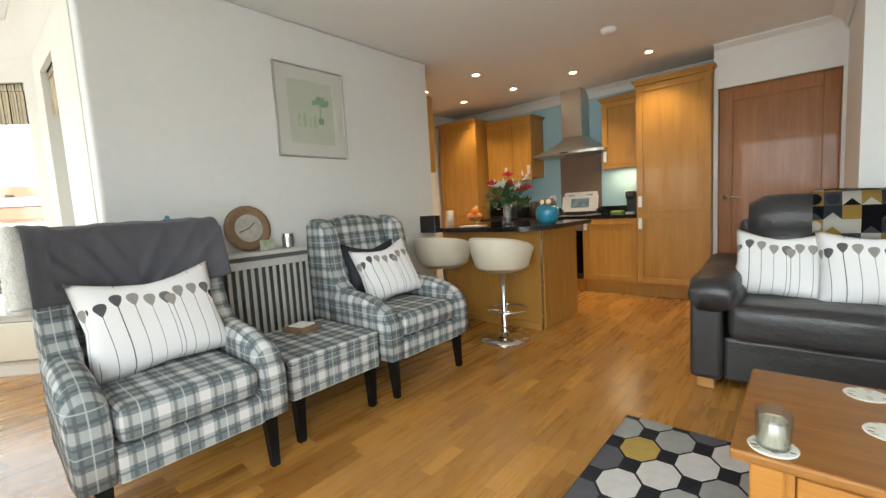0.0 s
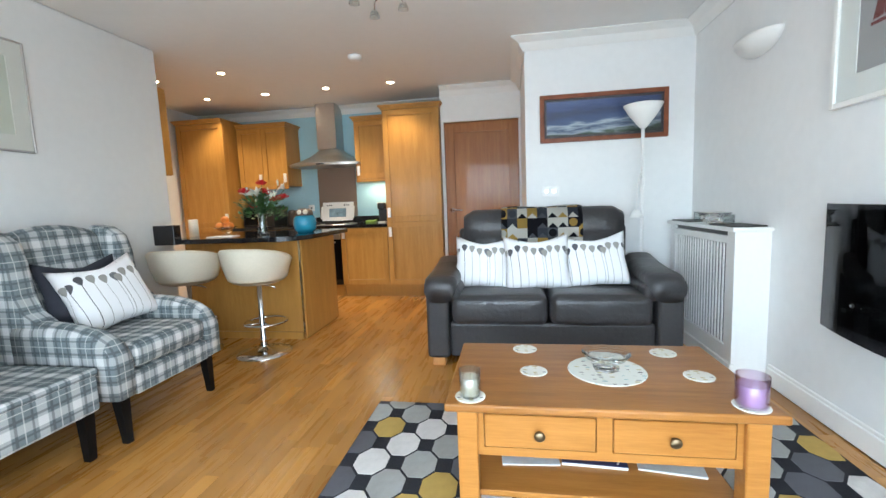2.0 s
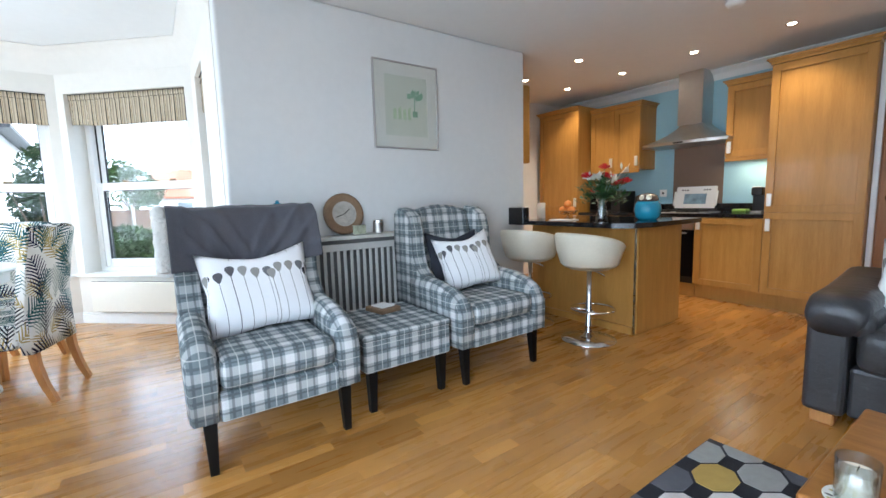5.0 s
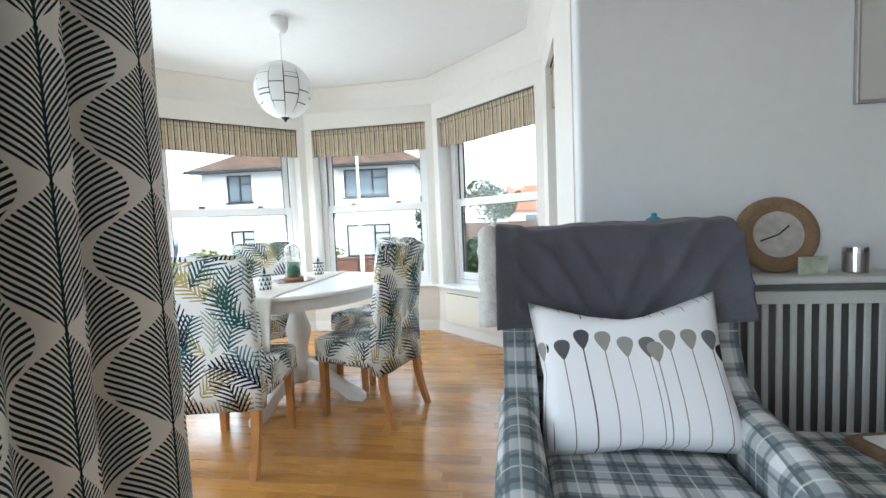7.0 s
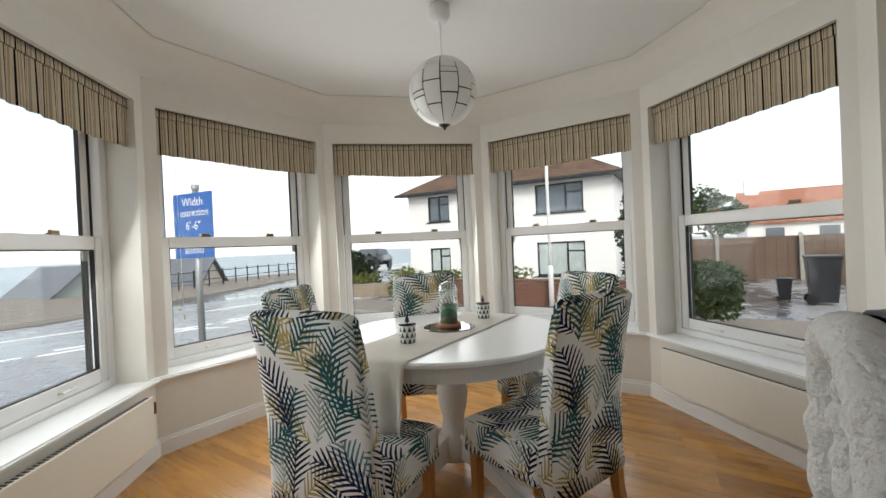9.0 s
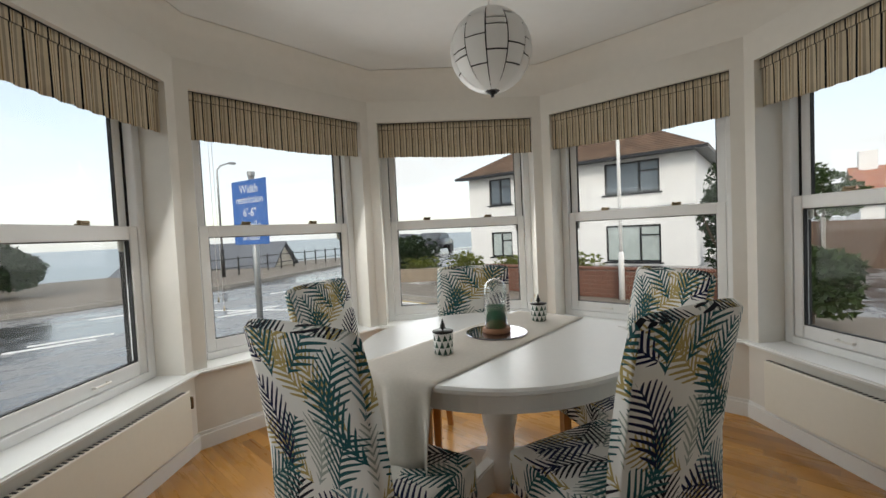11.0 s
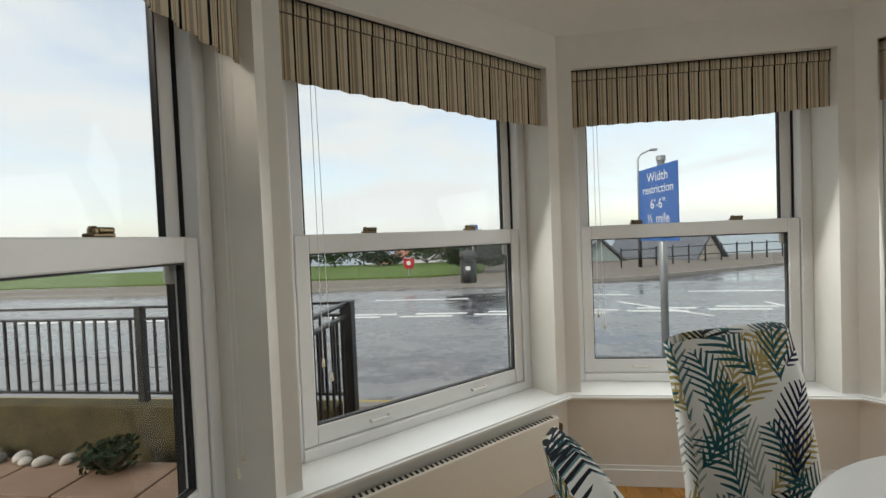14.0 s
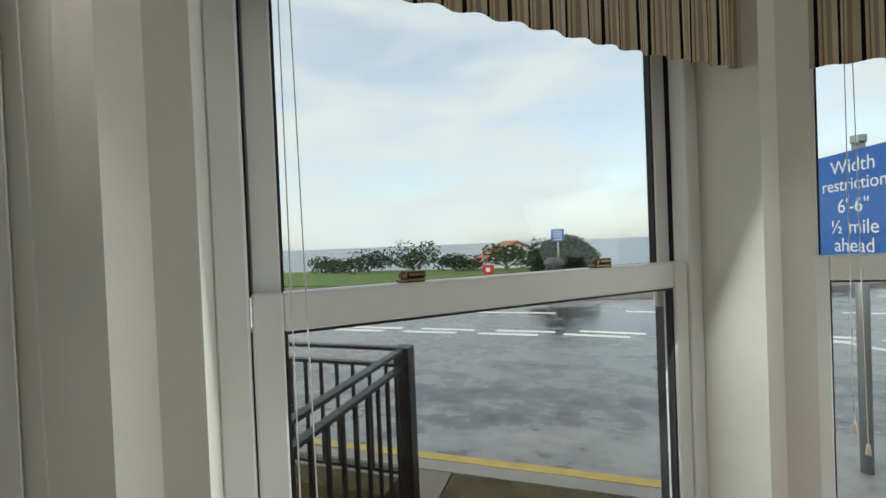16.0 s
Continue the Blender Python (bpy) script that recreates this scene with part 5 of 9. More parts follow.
def jar_candle(x, y, z, r, h, glass, wax, fill, label):
    ob = thing("jar_candle", pose(x, y, z), label, "candle", "jar candles")
    bm = B()
    lathe(bm, [(0, 0), (r * 0.92, 0), (r, 0.004), (r * 1.04, h), (r * 1.01, h), (r * 0.95, 0.008), (0, 0.008)], 28)
    part("glass_jar", bm, glass, ob, "", True)
    bm = B()
    lathe(bm, [(0, 0.0095), (r * 0.93, 0.0095), (r * 0.96, h * fill), (0, h * fill)], 24)
    part("wax", bm, wax, ob)
    bm = B()
    tube(bm, [(0, 0, h * fill), (0.002, 0, h * fill + 0.012)], 0.0012, 6)
    part("wick", bm, BLACKPL, ob)


jar_candle(0.245, 1.40, ZT + 0.0045, 0.036, 0.095, TABLEGLASS, WAXCREAM, 0.72, "half-burnt cream candle in a clear glass jar")
jar_candle(1.135, 1.40, ZT + 0.0045, 0.045, 0.10, LILACTHIN, WAXLILAC, 0.70, "half-burnt lilac candle in a lilac glass jar")


def glass_dish(x, y, z, s, label, name="glass_dish"):
    bm = B()
    lathe(bm, [(0, 0), (0.045 * s, 0), (0.05 * s, 0.008 * s), (0.028 * s, 0.018 * s), (0.03 * s, 0.03 * s), (0.075 * s, 0.045 * s), (0.092 * s, 0.065 * s), (0.088 * s, 0.068 * s), (0.065 * s, 0.05 * s), (0.0, 0.04 * s)], 18)
    tagged(part(name, bm, CRYSTAL, None, "", False, pose(x, y, z)), label, "dish")


glass_dish(0.755, 1.67, ZT + 0.0045, 1.0, "heavy clear cut-glass dish on a place mat")

# ---------------------------------------------------------------- radiator covers, fire, pictures, lamps


def radiator_cover(name, m, ln, dp, ht, slats, paint, label):
    """A cabinet over a radiator: its front is at -y, width along x."""
    ob = thing(name, m, label, "radiator cover")
    bm = B()
    box(bm, -ln / 2 - 0.025, ln / 2 + 0.025, -dp - 0.025, 0, ht - 0.025, ht, 0.006, 2)
    part("top", bm, paint, ob)
    bm = B()
    box(bm, -ln / 2, -ln / 2 + 0.085, -dp, -dp + 0.018, 0.10, ht - 0.025)
    box(bm, ln / 2 - 0.085, ln / 2, -dp, -dp + 0.018, 0.10, ht - 0.025)
    box(bm, -ln / 2 + 0.085, ln / 2 - 0.085, -dp, -dp + 0.018, 0.10, 0.19)
    box(bm, -ln / 2 + 0.085, ln / 2 - 0.085, -dp, -dp + 0.018, ht - 0.10, ht - 0.055)
    part("front_frame", bm, paint, ob)
    # dark grey sheets: the shade of slot and gaps is in their colour
    bm = B()
    box(bm, -ln / 2 + 0.08, ln / 2 - 0.08, -dp + 0.02, -dp + 0.024, ht - 0.06, ht - 0.026)
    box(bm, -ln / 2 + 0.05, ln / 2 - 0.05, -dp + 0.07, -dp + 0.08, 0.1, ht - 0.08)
    part("slot", bm, mat("gap_shade_grey", (0.16, 0.16, 0.155), 0.7, var=0.05), ob, "grey sheet behind the slats, shade in its colour")
    for s in (-1, 1):
        bm = B()
        a, b = sorted((s * (ln / 2 - 0.018), s * ln / 2))
        box(bm, a, b, -dp + 0.018, 0, 0.0, ht - 0.025)
        part("side_panel", bm, paint, ob)
    bm = B()
    box(bm, -ln / 2 - 0.01, ln / 2 + 0.01, -dp - 0.012, -dp + 0.018, 0, 0.10, 0.006, 2)
    part("plinth", bm, paint, ob)
    w = (ln - 0.17) / slats
    bm = B()
    box(bm, -w * 0.24, w * 0.24, -dp + 0.006, -dp + 0.014, 0.19, ht - 0.10, 0.003, 1)
    first = part("slat", bm, paint, ob, "", False, pose(-ln / 2 + 0.085 + w / 2, 0, 0))
    for k in range(1, slats):
        s = new("slat", first.data)
        s.parent, s.matrix_basis = ob, pose(-ln / 2 + 0.085 + w * (k + 0.5), 0, 0)
    return ob


GREYPAINT = mat("pale_grey_satin_paint", (0.55, 0.55, 0.52), 0.4, var=0.03)
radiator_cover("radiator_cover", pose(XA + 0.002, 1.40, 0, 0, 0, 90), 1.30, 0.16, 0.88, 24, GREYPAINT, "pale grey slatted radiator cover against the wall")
radiator_cover("radiator_cover", pose(XE - 0.002, 3.11, 0, 0, 0, -90), 0.96, 0.19, 0.91, 20, GLOSS, "white slatted radiator cover beside the sofa")


def clock():
    # stands for a wooden ring round a figure; dial and hands are invented
    ob = thing("wall_clock", pose(-2.385, 1.33, 0.881), "round brown wooden ring ornament on the radiator cover, drawn with a dial", "clock")
    rot = pose(0.0, 0, 0.146, 0, 82, 0)
    bm = B()
    lathe(bm, [(0, -0.02), (0.145, -0.02), (0.145, 0.0), (0.138, 0.012), (0.115, 0.012), (0.092, 0.004), (0.0, 0.004)], 40)
    part("case", bm, BROWNWOOD, ob, "", True, rot)
    bm = B()
    lathe(bm, [(0, 0.0045), (0.088, 0.0045), (0.088, 0.007), (0, 0.007)], 36)
    part("dial", bm, mat("aged_dial", (0.42, 0.40, 0.36), 0.6, var=0.3, scale=30), ob, "grey dial in place of the ring's figure", False, rot)
    for ang, ln in ((40, 0.05), (200, 0.07)):
        bm = B()
        box(bm, -0.003, 0.003, 0, ln, 0.0075, 0.009)
        part("pointer", bm, BLACKPL, ob, "", False, rot @ pose(0, 0, 0, 0, 0, ang))


clock()


def small_box(name, x, y, z, w, d, h, material_, label, category, r=0.004, ang=0):
    bm = B()
    box(bm, -w / 2, w / 2, -d / 2, d / 2, 0, h, r, 2)
    return tagged(part(name, bm, material_, None, "", False, pose(x, y, z, 0, 0, ang)), label, category)


GREENPRINT = mat("green_printed_card", (0.40, 0.45, 0.34), 0.5, var=0.5, scale=25)
small_box("greeting_card", -2.32, 1.41, 0.881, 0.012, 0.10, 0.065, GREENPRINT, "small white and green card in front of the wooden ring", "card", 0.002, 8)


def tin():
    ob = thing("tea_tin", pose(-2.36, 1.575, 0.881), "small silver printed tin on the radiator cover", "tin")
    bm = B()
    lathe(bm, [(0, 0), (0.036, 0), (0.037, 0.003), (0.037, 0.075), (0, 0.075)], 24)
    part("body", bm, STEEL, ob, "", False)
    bm = B()
    lathe(bm, [(0, 0.0755), (0.038, 0.0755), (0.038, 0.092), (0.034, 0.096), (0, 0.096)], 24)
    part("lid", bm, CHROME, ob)


tin()


def bird():
    bm = B()
    lathe(bm, [(0, 0), (0.030, 0), (0.036, 0.05), (0.034, 0.13), (0.026, 0.16), (0.032, 0.19), (0.028, 0.225), (0.010, 0.235), (0.012, 0.245), (0, 0.25)], 18)
    for v in bm.verts:
        if v.co.z > 0.17:
            v.co.x += 0.006
    tagged(part("ceramic_bird", bm, TEAL, None, "", True, pose(-2.37, 0.88, 0.881)), "small turquoise ceramic figure on the radiator cover", "ornament")


bird()


def ashtray():
    ob = thing("coaster_box", pose(-1.90, 1.36, 0.4255, 0, 0, 12), "dark wooden coaster holder with a white coaster", "coaster holder")
    bm = B()
    box(bm, -0.085, 0.085, -0.075, 0.075, 0, 0.03, 0.006, 2)
    part("tray", bm, BROWNWOOD, ob)
    bm = B()
    box(bm, -0.055, 0.055, -0.05, 0.05, 0.0305, 0.038, 0.002, 1)
    part("coaster", bm, PAPER, ob, "white coaster")


ashtray()


def framed_picture(name, m, w, h, frame_w, depth, frame_mat, mount_w, mount_mat, art_mat, label):
    """A picture that hangs in its own x-z plane; its face is at -y."""
    ob = thing(name, m, label, "picture")
    bm = B()
    for x0, x1, z0, z1 in ((-w / 2, -w / 2 + frame_w, -h / 2, h / 2), (w / 2 - frame_w, w / 2, -h / 2, h / 2), (-w / 2 + frame_w, w / 2 - frame_w, h / 2 - frame_w, h / 2), (-w / 2 + frame_w, w / 2 - frame_w, -h / 2, -h / 2 + frame_w)):
        box(bm, x0, x1, -depth, 0, z0, z1, min(0.003, frame_w / 4), 1)
    part("picture_frame", bm, frame_mat, ob)
    iw, ih = w / 2 - frame_w, h / 2 - frame_w
    if mount_w:
        bm = B()
        for x0, x1, z0, z1 in ((-iw, -iw + mount_w, -ih, ih), (iw - mount_w, iw, -ih, ih), (-iw + mount_w, iw - mount_w, ih - mount_w, ih), (-iw + mount_w, iw - mount_w, -ih, -ih + mount_w)):
            box(bm, x0, x1, -depth * 0.6, -0.002, z0, z1)
        part("mount", bm, mount_mat, ob)
    bm = B()
    box(bm, -iw + mount_w, iw - mount_w, -depth * 0.45, -0.002, -ih + mount_w, ih - mount_w)
    art = part("painting", bm, art_mat, ob)
    bm = B()
    box(bm, -iw, iw, -depth * 0.80, -depth * 0.76, -ih, ih)
    part("glazing", bm, GLASS, ob).visible_shadow = False
    return ob


def sea_art():
    m, nt, b = material("seascape_paint", (0.05, 0.1, 0.3), 0.5, var=0)
    n = Nodes(nt)
    s = nt.nodes.new("ShaderNodeSeparateXYZ"); nt.links.new(n.coords("Object"), s.inputs[0])
    wv = n.noise(n.mapped(n.coords("Object"), (6, 1, 34)), 1.0, 5)
    z = n.m("ADD", s.outputs[2], n.m("MULTIPLY", n.m("SUBTRACT", wv, 0.5), 0.12))
    z = n.m("ADD", z, n.m("MULTIPLY", s.outputs[0], -0.07))
    f = n.m("MULTIPLY_ADD", z, 3.2, 0.5)
    c = n.ramp(f, [(0.0, (0.02, 0.03, 0.02)), (0.10, (0.05, 0.08, 0.05)), (0.16, (0.38, 0.42, 0.50)), (0.26, (0.05, 0.08, 0.16)), (0.36, (0.45, 0.50, 0.58)), (0.44, (0.06, 0.10, 0.22)), (0.55, (0.035, 0.06, 0.17)), (0.66, (0.03, 0.04, 0.10)), (0.78, (0.05, 0.075, 0.20)), (1.0, (0.09, 0.13, 0.30))])
    nt.links.new(c, b.inputs["Base Color"])
    return m


def wash_art(name, base, seed):
    m, nt, b = material(name, base, 0.6, var=0.08, scale=8)
    return m


framed_picture("sea_picture", pose(1.16, YSOFA - 0.002, 1.772), 1.0, 0.385, 0.035, 0.03, FRAMEWOOD, 0.02, mat("dark_slip", (0.05, 0.04, 0.05), 0.5, var=0.1), sea_art(), "long blue seascape in a red-brown wooden frame")
SILVERFRAME = mat("pale_pewter_frame", (0.45, 0.43, 0.42), 0.4, 0.6, var=0.05)
plant_pic = framed_picture("plant_picture", pose(XA + 0.002, 1.893, 1.822, 0, 0, 90), 0.565, 0.638, 0.012, 0.022, SILVERFRAME, 0.085, mat("cream_mount", (0.66, 0.64, 0.60), 0.8, var=0.03), wash_art("pale_wash_paint", (0.56, 0.57, 0.50), 1), "framed pale watercolour of a potted plant")


def plant_art(ob):
    """Painted leaves, pot and figures of light, laid on the paper."""
    g1 = mat("painted_green", (0.22, 0.36, 0.25), 0.7, var=0.4, scale=30)
    g2 = mat("painted_pale_green", (0.44, 0.53, 0.36), 0.7, var=0.3, scale=20)
    rnd = random.Random(8)
    bm = B()
    for k in range(26):
        a = rnd.uniform(0.1, math.pi - 0.1)
        r = rnd.uniform(0.02, 0.085)
        cx, cz = 0.07 + r * math.cos(a), 0.06 + r * math.sin(a) * 0.7
        l, w = rnd.uniform(0.022, 0.035), 0.011
        d = a + rnd.uniform(-0.7, 0.7)
        pts = [(cx - l * math.cos(d), cz - l * math.sin(d)), (cx + w * math.sin(d), cz - w * math.cos(d)), (cx + l * math.cos(d), cz + l * math.sin(d)), (cx - w * math.sin(d), cz + w * math.cos(d))]
        y = -0.0108 - 0.00003 * k
        bm.faces.new([bm.verts.new((x, y, z)) for x, z in pts])
    for x0, x1, z0, z1 in ((0.066, 0.074, -0.03, 0.07), (0.05, 0.095, -0.075, -0.03)):
        bm.faces.new([bm.verts.new((x, -0.0106, z)) for x, z in ((x0, z0), (x1, z0), (x1, z1), (x0, z1))])
    part("painted_plant", bm, g1, ob, "green painted leaves")
    bm = B()
    for k in range(4):
        x0 = -0.12 + 0.042 * k
        bm.faces.new([bm.verts.new((x, -0.0105, z)) for x, z in ((x0, -0.10), (x0 + 0.03, -0.10), (x0 + 0.028, -0.02 + 0.02 * (k % 2)), (x0 + 0.003, -0.02))])
    part("painted_wash", bm, g2, ob, "pale green painted bars")


plant_art(plant_pic)
boats = framed_picture("boats_picture", pose(XE - 0.002, 1.78, 1.80, 0, 0, -90), 0.86, 0.68, 0.025, 0.03, GLOSS, 0.10, mat("white_mount", (0.78, 0.78, 0.77), 0.8, var=0.02), wash_art("grey_sea_paint", (0.36, 0.35, 0.36), 2), "white framed print of red-sailed barges on grey water")


def boat_art(ob):
    red = mat("painted_dark_red", (0.14, 0.02, 0.02), 0.7, var=0.2, scale=20)
    for cx, cz, s in ((-0.20, 0.02, 0.8), (0.02, 0.0, 1.5), (0.22, 0.03, 0.7)):
        bm = B()
        for k, pts in enumerate((((-0.05, -0.06), (0.012, -0.055), (0.02, 0.02), (-0.015, 0.08)), ((0.016, -0.055), (0.05, -0.05), (0.048, 0.05), (0.02, 0.06)), ((-0.06, -0.085), (0.05, -0.085), (0.055, -0.066), (-0.06, -0.068)))):
            bm.faces.new([bm.verts.new((cx + s * x, -0.0140 - 0.0001 * k, cz + s * z)) for x, z in pts])
        part("painted_sail", bm, red, ob, "dark red painted sails")


boat_art(boats)


def electric_fire():
    ob = thing("electric_fire", pose(XE - 0.001, 1.60, 0.49, 0, 0, -90), "wall-hung electric fire with a curved black glass front", "fire")
    bm = B()
    box(bm, -0.50, 0.50, -0.05, 0, 0.02, 0.53)
    part("body", bm, BLACKPL, ob)
    bm = B()
    outer = []
    n = 72
    for k in range(n + 1):
        s = -1 + 2 * k / n
        outer.append((s * 0.545, -0.055 - 0.075 * (1 - s * s)))
    rr = [[(x, y, 0.0), (x, y, 0.555), (x, y + 0.006, 0.555), (x, y + 0.006, 0.0)] for x, y in outer]
    loft(bm, rr)
    part("glass_front", bm, SMOKED, ob, "glossy black curved glass")
    rnd = random.Random(31)
    for k in range(26):
        bm = B()
        bmesh.ops.create_icosphere(bm, subdivisions=2, radius=0.020 * rnd.uniform(0.7, 1.25))
        for v in bm.verts:
            v.co *= 1 + 0.25 * noise.noise(v.co * 40 + Vector((k, 0, 0)))
            v.co.z *= 0.7
        part("fire_pebble", bm, PEBBLEPALE, ob, "pale pebble behind the glass", True, pose(-0.33 + 0.66 * k / 25, -0.075 - 0.016 * (k % 2), 0.135 + rnd.uniform(-0.004, 0.016)))
    bm = B()
    box(bm, -0.37, 0.37, -0.094, -0.0505, 0.105, 0.120)
    part("fuel_bed", bm, BLACKPL, ob)
    return ob


electric_fire()


def uplighter():
    ob = thing("wall_uplighter", pose(XE - 0.001, 2.80, 1.875, 0, 0, -90), "white plaster bowl wall uplighter, off", "wall lamp")
    bm = B()
    rr = []
    for k in range(9):
        t = k / 8 * math.pi / 2
        w, d, z = 0.19 * math.sin(t) + 0.01, 0.12 * math.sin(t) + 0.006, 0.02 + 0.10 * (1 - math.cos(t))
        rr.append([(w * math.cos(a), -d * math.sin(a), z) for a in [math.pi * q / 16 for q in range(17)]])
    loft(bm, rr)
    part("bowl", bm, GLOSS, ob, "", True)


uplighter()


def floor_lamp():
    ob = thing("floor_lamp", pose(1.40, 3.44, 0), "slim white uplighter floor lamp with a reading arm, off", "floor lamp")
    wp = UPVC
    bm = B()
    lathe(bm, [(0, 0), (0.125, 0), (0.125, 0.012), (0.03, 0.03), (0.0, 0.032)], 28)
    part("base", bm, wp, ob, "", True)
    bm = B()
    tube(bm, [(0, 0, 0.03), (0, 0, 0.9), (0, 0, 1.62)], 0.012, 12)
    part("pole", bm, wp, ob, "", True)
    bm = B()
    lathe(bm, [(0.02, 1.62), (0.05, 1.655), (0.10, 1.72), (0.14, 1.79), (0.136, 1.79), (0.095, 1.725), (0.045, 1.665), (0.0, 1.645)], 32)
    part("shade", bm, LAMPGLASS, ob, "opal white bowl shade", True)
    bm = B()
    lathe(bm, [(0.0, -0.03), (0.02, -0.03), (0.02, 0.03), (0.0, 0.03)], 14, (0, 0, 1.22))
    part("collar", bm, wp, ob)
    bm = B()
    tube(bm, [(0, 0, 1.22), (-0.02, -0.03, 1.28), (-0.045, -0.05, 1.22), (-0.055, -0.055, 1.08), (-0.06, -0.06, 1.00)], 0.006)
    part("reading_arm", bm, wp, ob, "", True)
    bm = B()
    lathe(bm, [(0.018, 0.06), (0.05, 0.0), (0.046, 0.0), (0.014, 0.055), (0, 0.055)], 20, (-0.06, -0.06, 0.95))
    part("reading_shade", bm, LAMPGLASS, ob, "small opal cone shade", True)


floor_lamp()


def light_switch(x, z):
    ob = thing("light_switch", pose(x, YSOFA - 0.001, z), "white double light switch on the wall", "switch")
    bm = B()
    box(bm, -0.073, 0.073, -0.009, 0, -0.043, 0.043, 0.004, 2)
    part("plate", bm, UPVC, ob)
    for s in (-0.03, 0.03):
        bm = B()
        box(bm, s - 0.018, s + 0.018, -0.0125, -0.009, -0.016, 0.016, 0.002, 1)
        part("rocker", bm, STEEL, ob, "grey rocker")


light_switch(0.74, 1.18)


def tray_set():
    """What stands on the white radiator cover."""
    for y, nm in ((3.40, 0), (2.78, 1)):
        ob = thing("slate_tray", pose(1.745, y, 0.9105), "dark slate tray on the radiator cover", "tray", "slate trays")
        bm = B()
        box(bm, -0.09, 0.09, -0.15, 0.15, 0, 0.008, 0.002, 1)
        part("slab", bm, mat("slate_%d" % nm, (0.03, 0.032, 0.03), 0.5, var=0.3, scale=20, bump=0.2), ob)
    glass_dish(1.745, 3.05, 0.911, 1.05, "clear glass bowl on the radiator cover", "glass_bowl")
    for y, r, h in ((3.33, 0.022, 0.06), (2.88, 0.03, 0.055), (3.20, 0.016, 0.05)):
        bm = B()
        lathe(bm, [(0, 0), (r, 0), (r * 1.1, h), (r, h), (r * 0.9, 0.006), (0, 0.006)], 20)
        tagged(part("tea_light_glass", bm, TABLEGLASS if y != 3.20 else CHROME, None, "", True, pose(1.75, y, 0.919 if y != 3.20 else 0.911)), "small clear tea-light glass" if y != 3.20 else "small chrome tea-light holder", "candle holder", "tea lights")


tray_set()


def chandelier():
    ob = thing("ceiling_light", pose(-0.36, 2.60, H), "chrome ceiling light with small glass shades", "ceiling light")
    bm = B()
    lathe(bm, [(0, -0.002), (0.06, -0.002), (0.06, -0.02), (0.02, -0.035), (0, -0.035)], 24)
    part("rose", bm, CHROME, ob, "", True)
    for k in range(4):
        a = k * math.pi / 2 + 0.5
        c, s = math.cos(a), math.sin(a)
        bm = B()
        tube(bm, [(0, 0, -0.03), (0.06 * c, 0.06 * s, -0.06), (0.13 * c, 0.13 * s, -0.045), (0.15 * c, 0.15 * s, -0.085)], 0.005)
        part("arm", bm, CHROME, ob, "", True)
        bm = B()
        lathe(bm, [(0.012, 0), (0.026, -0.02), (0.034, -0.05), (0.03, -0.05), (0.02, -0.02), (0.0, -0.012)], 14, (0.15 * c, 0.15 * s, -0.08), cap=False)
        part("shade", bm, TABLEGLASS, ob, "clear cut-glass shade", True)


chandelier()


def smoke_alarm():
    bm = B()
    lathe(bm, [(0, -0.001), (0.062, -0.001), (0.062, -0.018), (0.05, -0.036), (0.03, -0.042), (0, -0.042)], 28)
    tagged(part("smoke_alarm", bm, UPVC, None, "", True, pose(-0.93, 3.71, H)), "round white smoke alarm on the ceiling", "smoke alarm")


smoke_alarm()

# ---------------------------------------------------------------- kitchen


def shaker_door(parent, x0, x1, z0, z1, y, handle=None, material_=None, name="door"):
    """A framed door whose face looks to -y; handle: 'l' or 'r' and its height."""
    mt = material_ or OAK
    fr = 0.062
    bm = B()
    for a, b, c, d in ((x0, x0 + fr, z0, z1), (x1 - fr, x1, z0, z1), (x0 + fr, x1 - fr, z1 - fr, z1), (x0 + fr, x1 - fr, z0, z0 + fr)):
        box(bm, a, b, y - 0.02, y - 0.001, c, d, 0.0015, 1)
    d = part(name, bm, mt, parent)
    bm = B()
    box(bm, x0 + fr, x1 - fr, y - 0.006, y - 0.001, z0 + fr, z1 - fr)
    part("panel", bm, mt, d)
    if handle:
        hx = x0 + 0.035 if handle[0] == "l" else x1 - 0.035
        hz = handle[1]
        bm = B()
        box(bm, hx - 0.019, hx + 0.019, y - 0.038, y - 0.0195, hz - 0.058, hz + 0.058, 0.005, 2)
        part("handle", bm, SATIN, d, "brushed steel block handle")
    return d


def cornice(parent, x0, x1, y0, y1, z, left=True, right=True):
    bm = B()
    for k, (o, a, b) in enumerate(((0.008, 0, 0.02), (0.02, 0.02, 0.035), (0.034, 0.035, 0.05))):
        box(bm, x0 - (o if left else 0), x1 + (o if right else 0), y0 - o, y1, z + a, z + b)
    part("cornice", bm, OAK, parent)


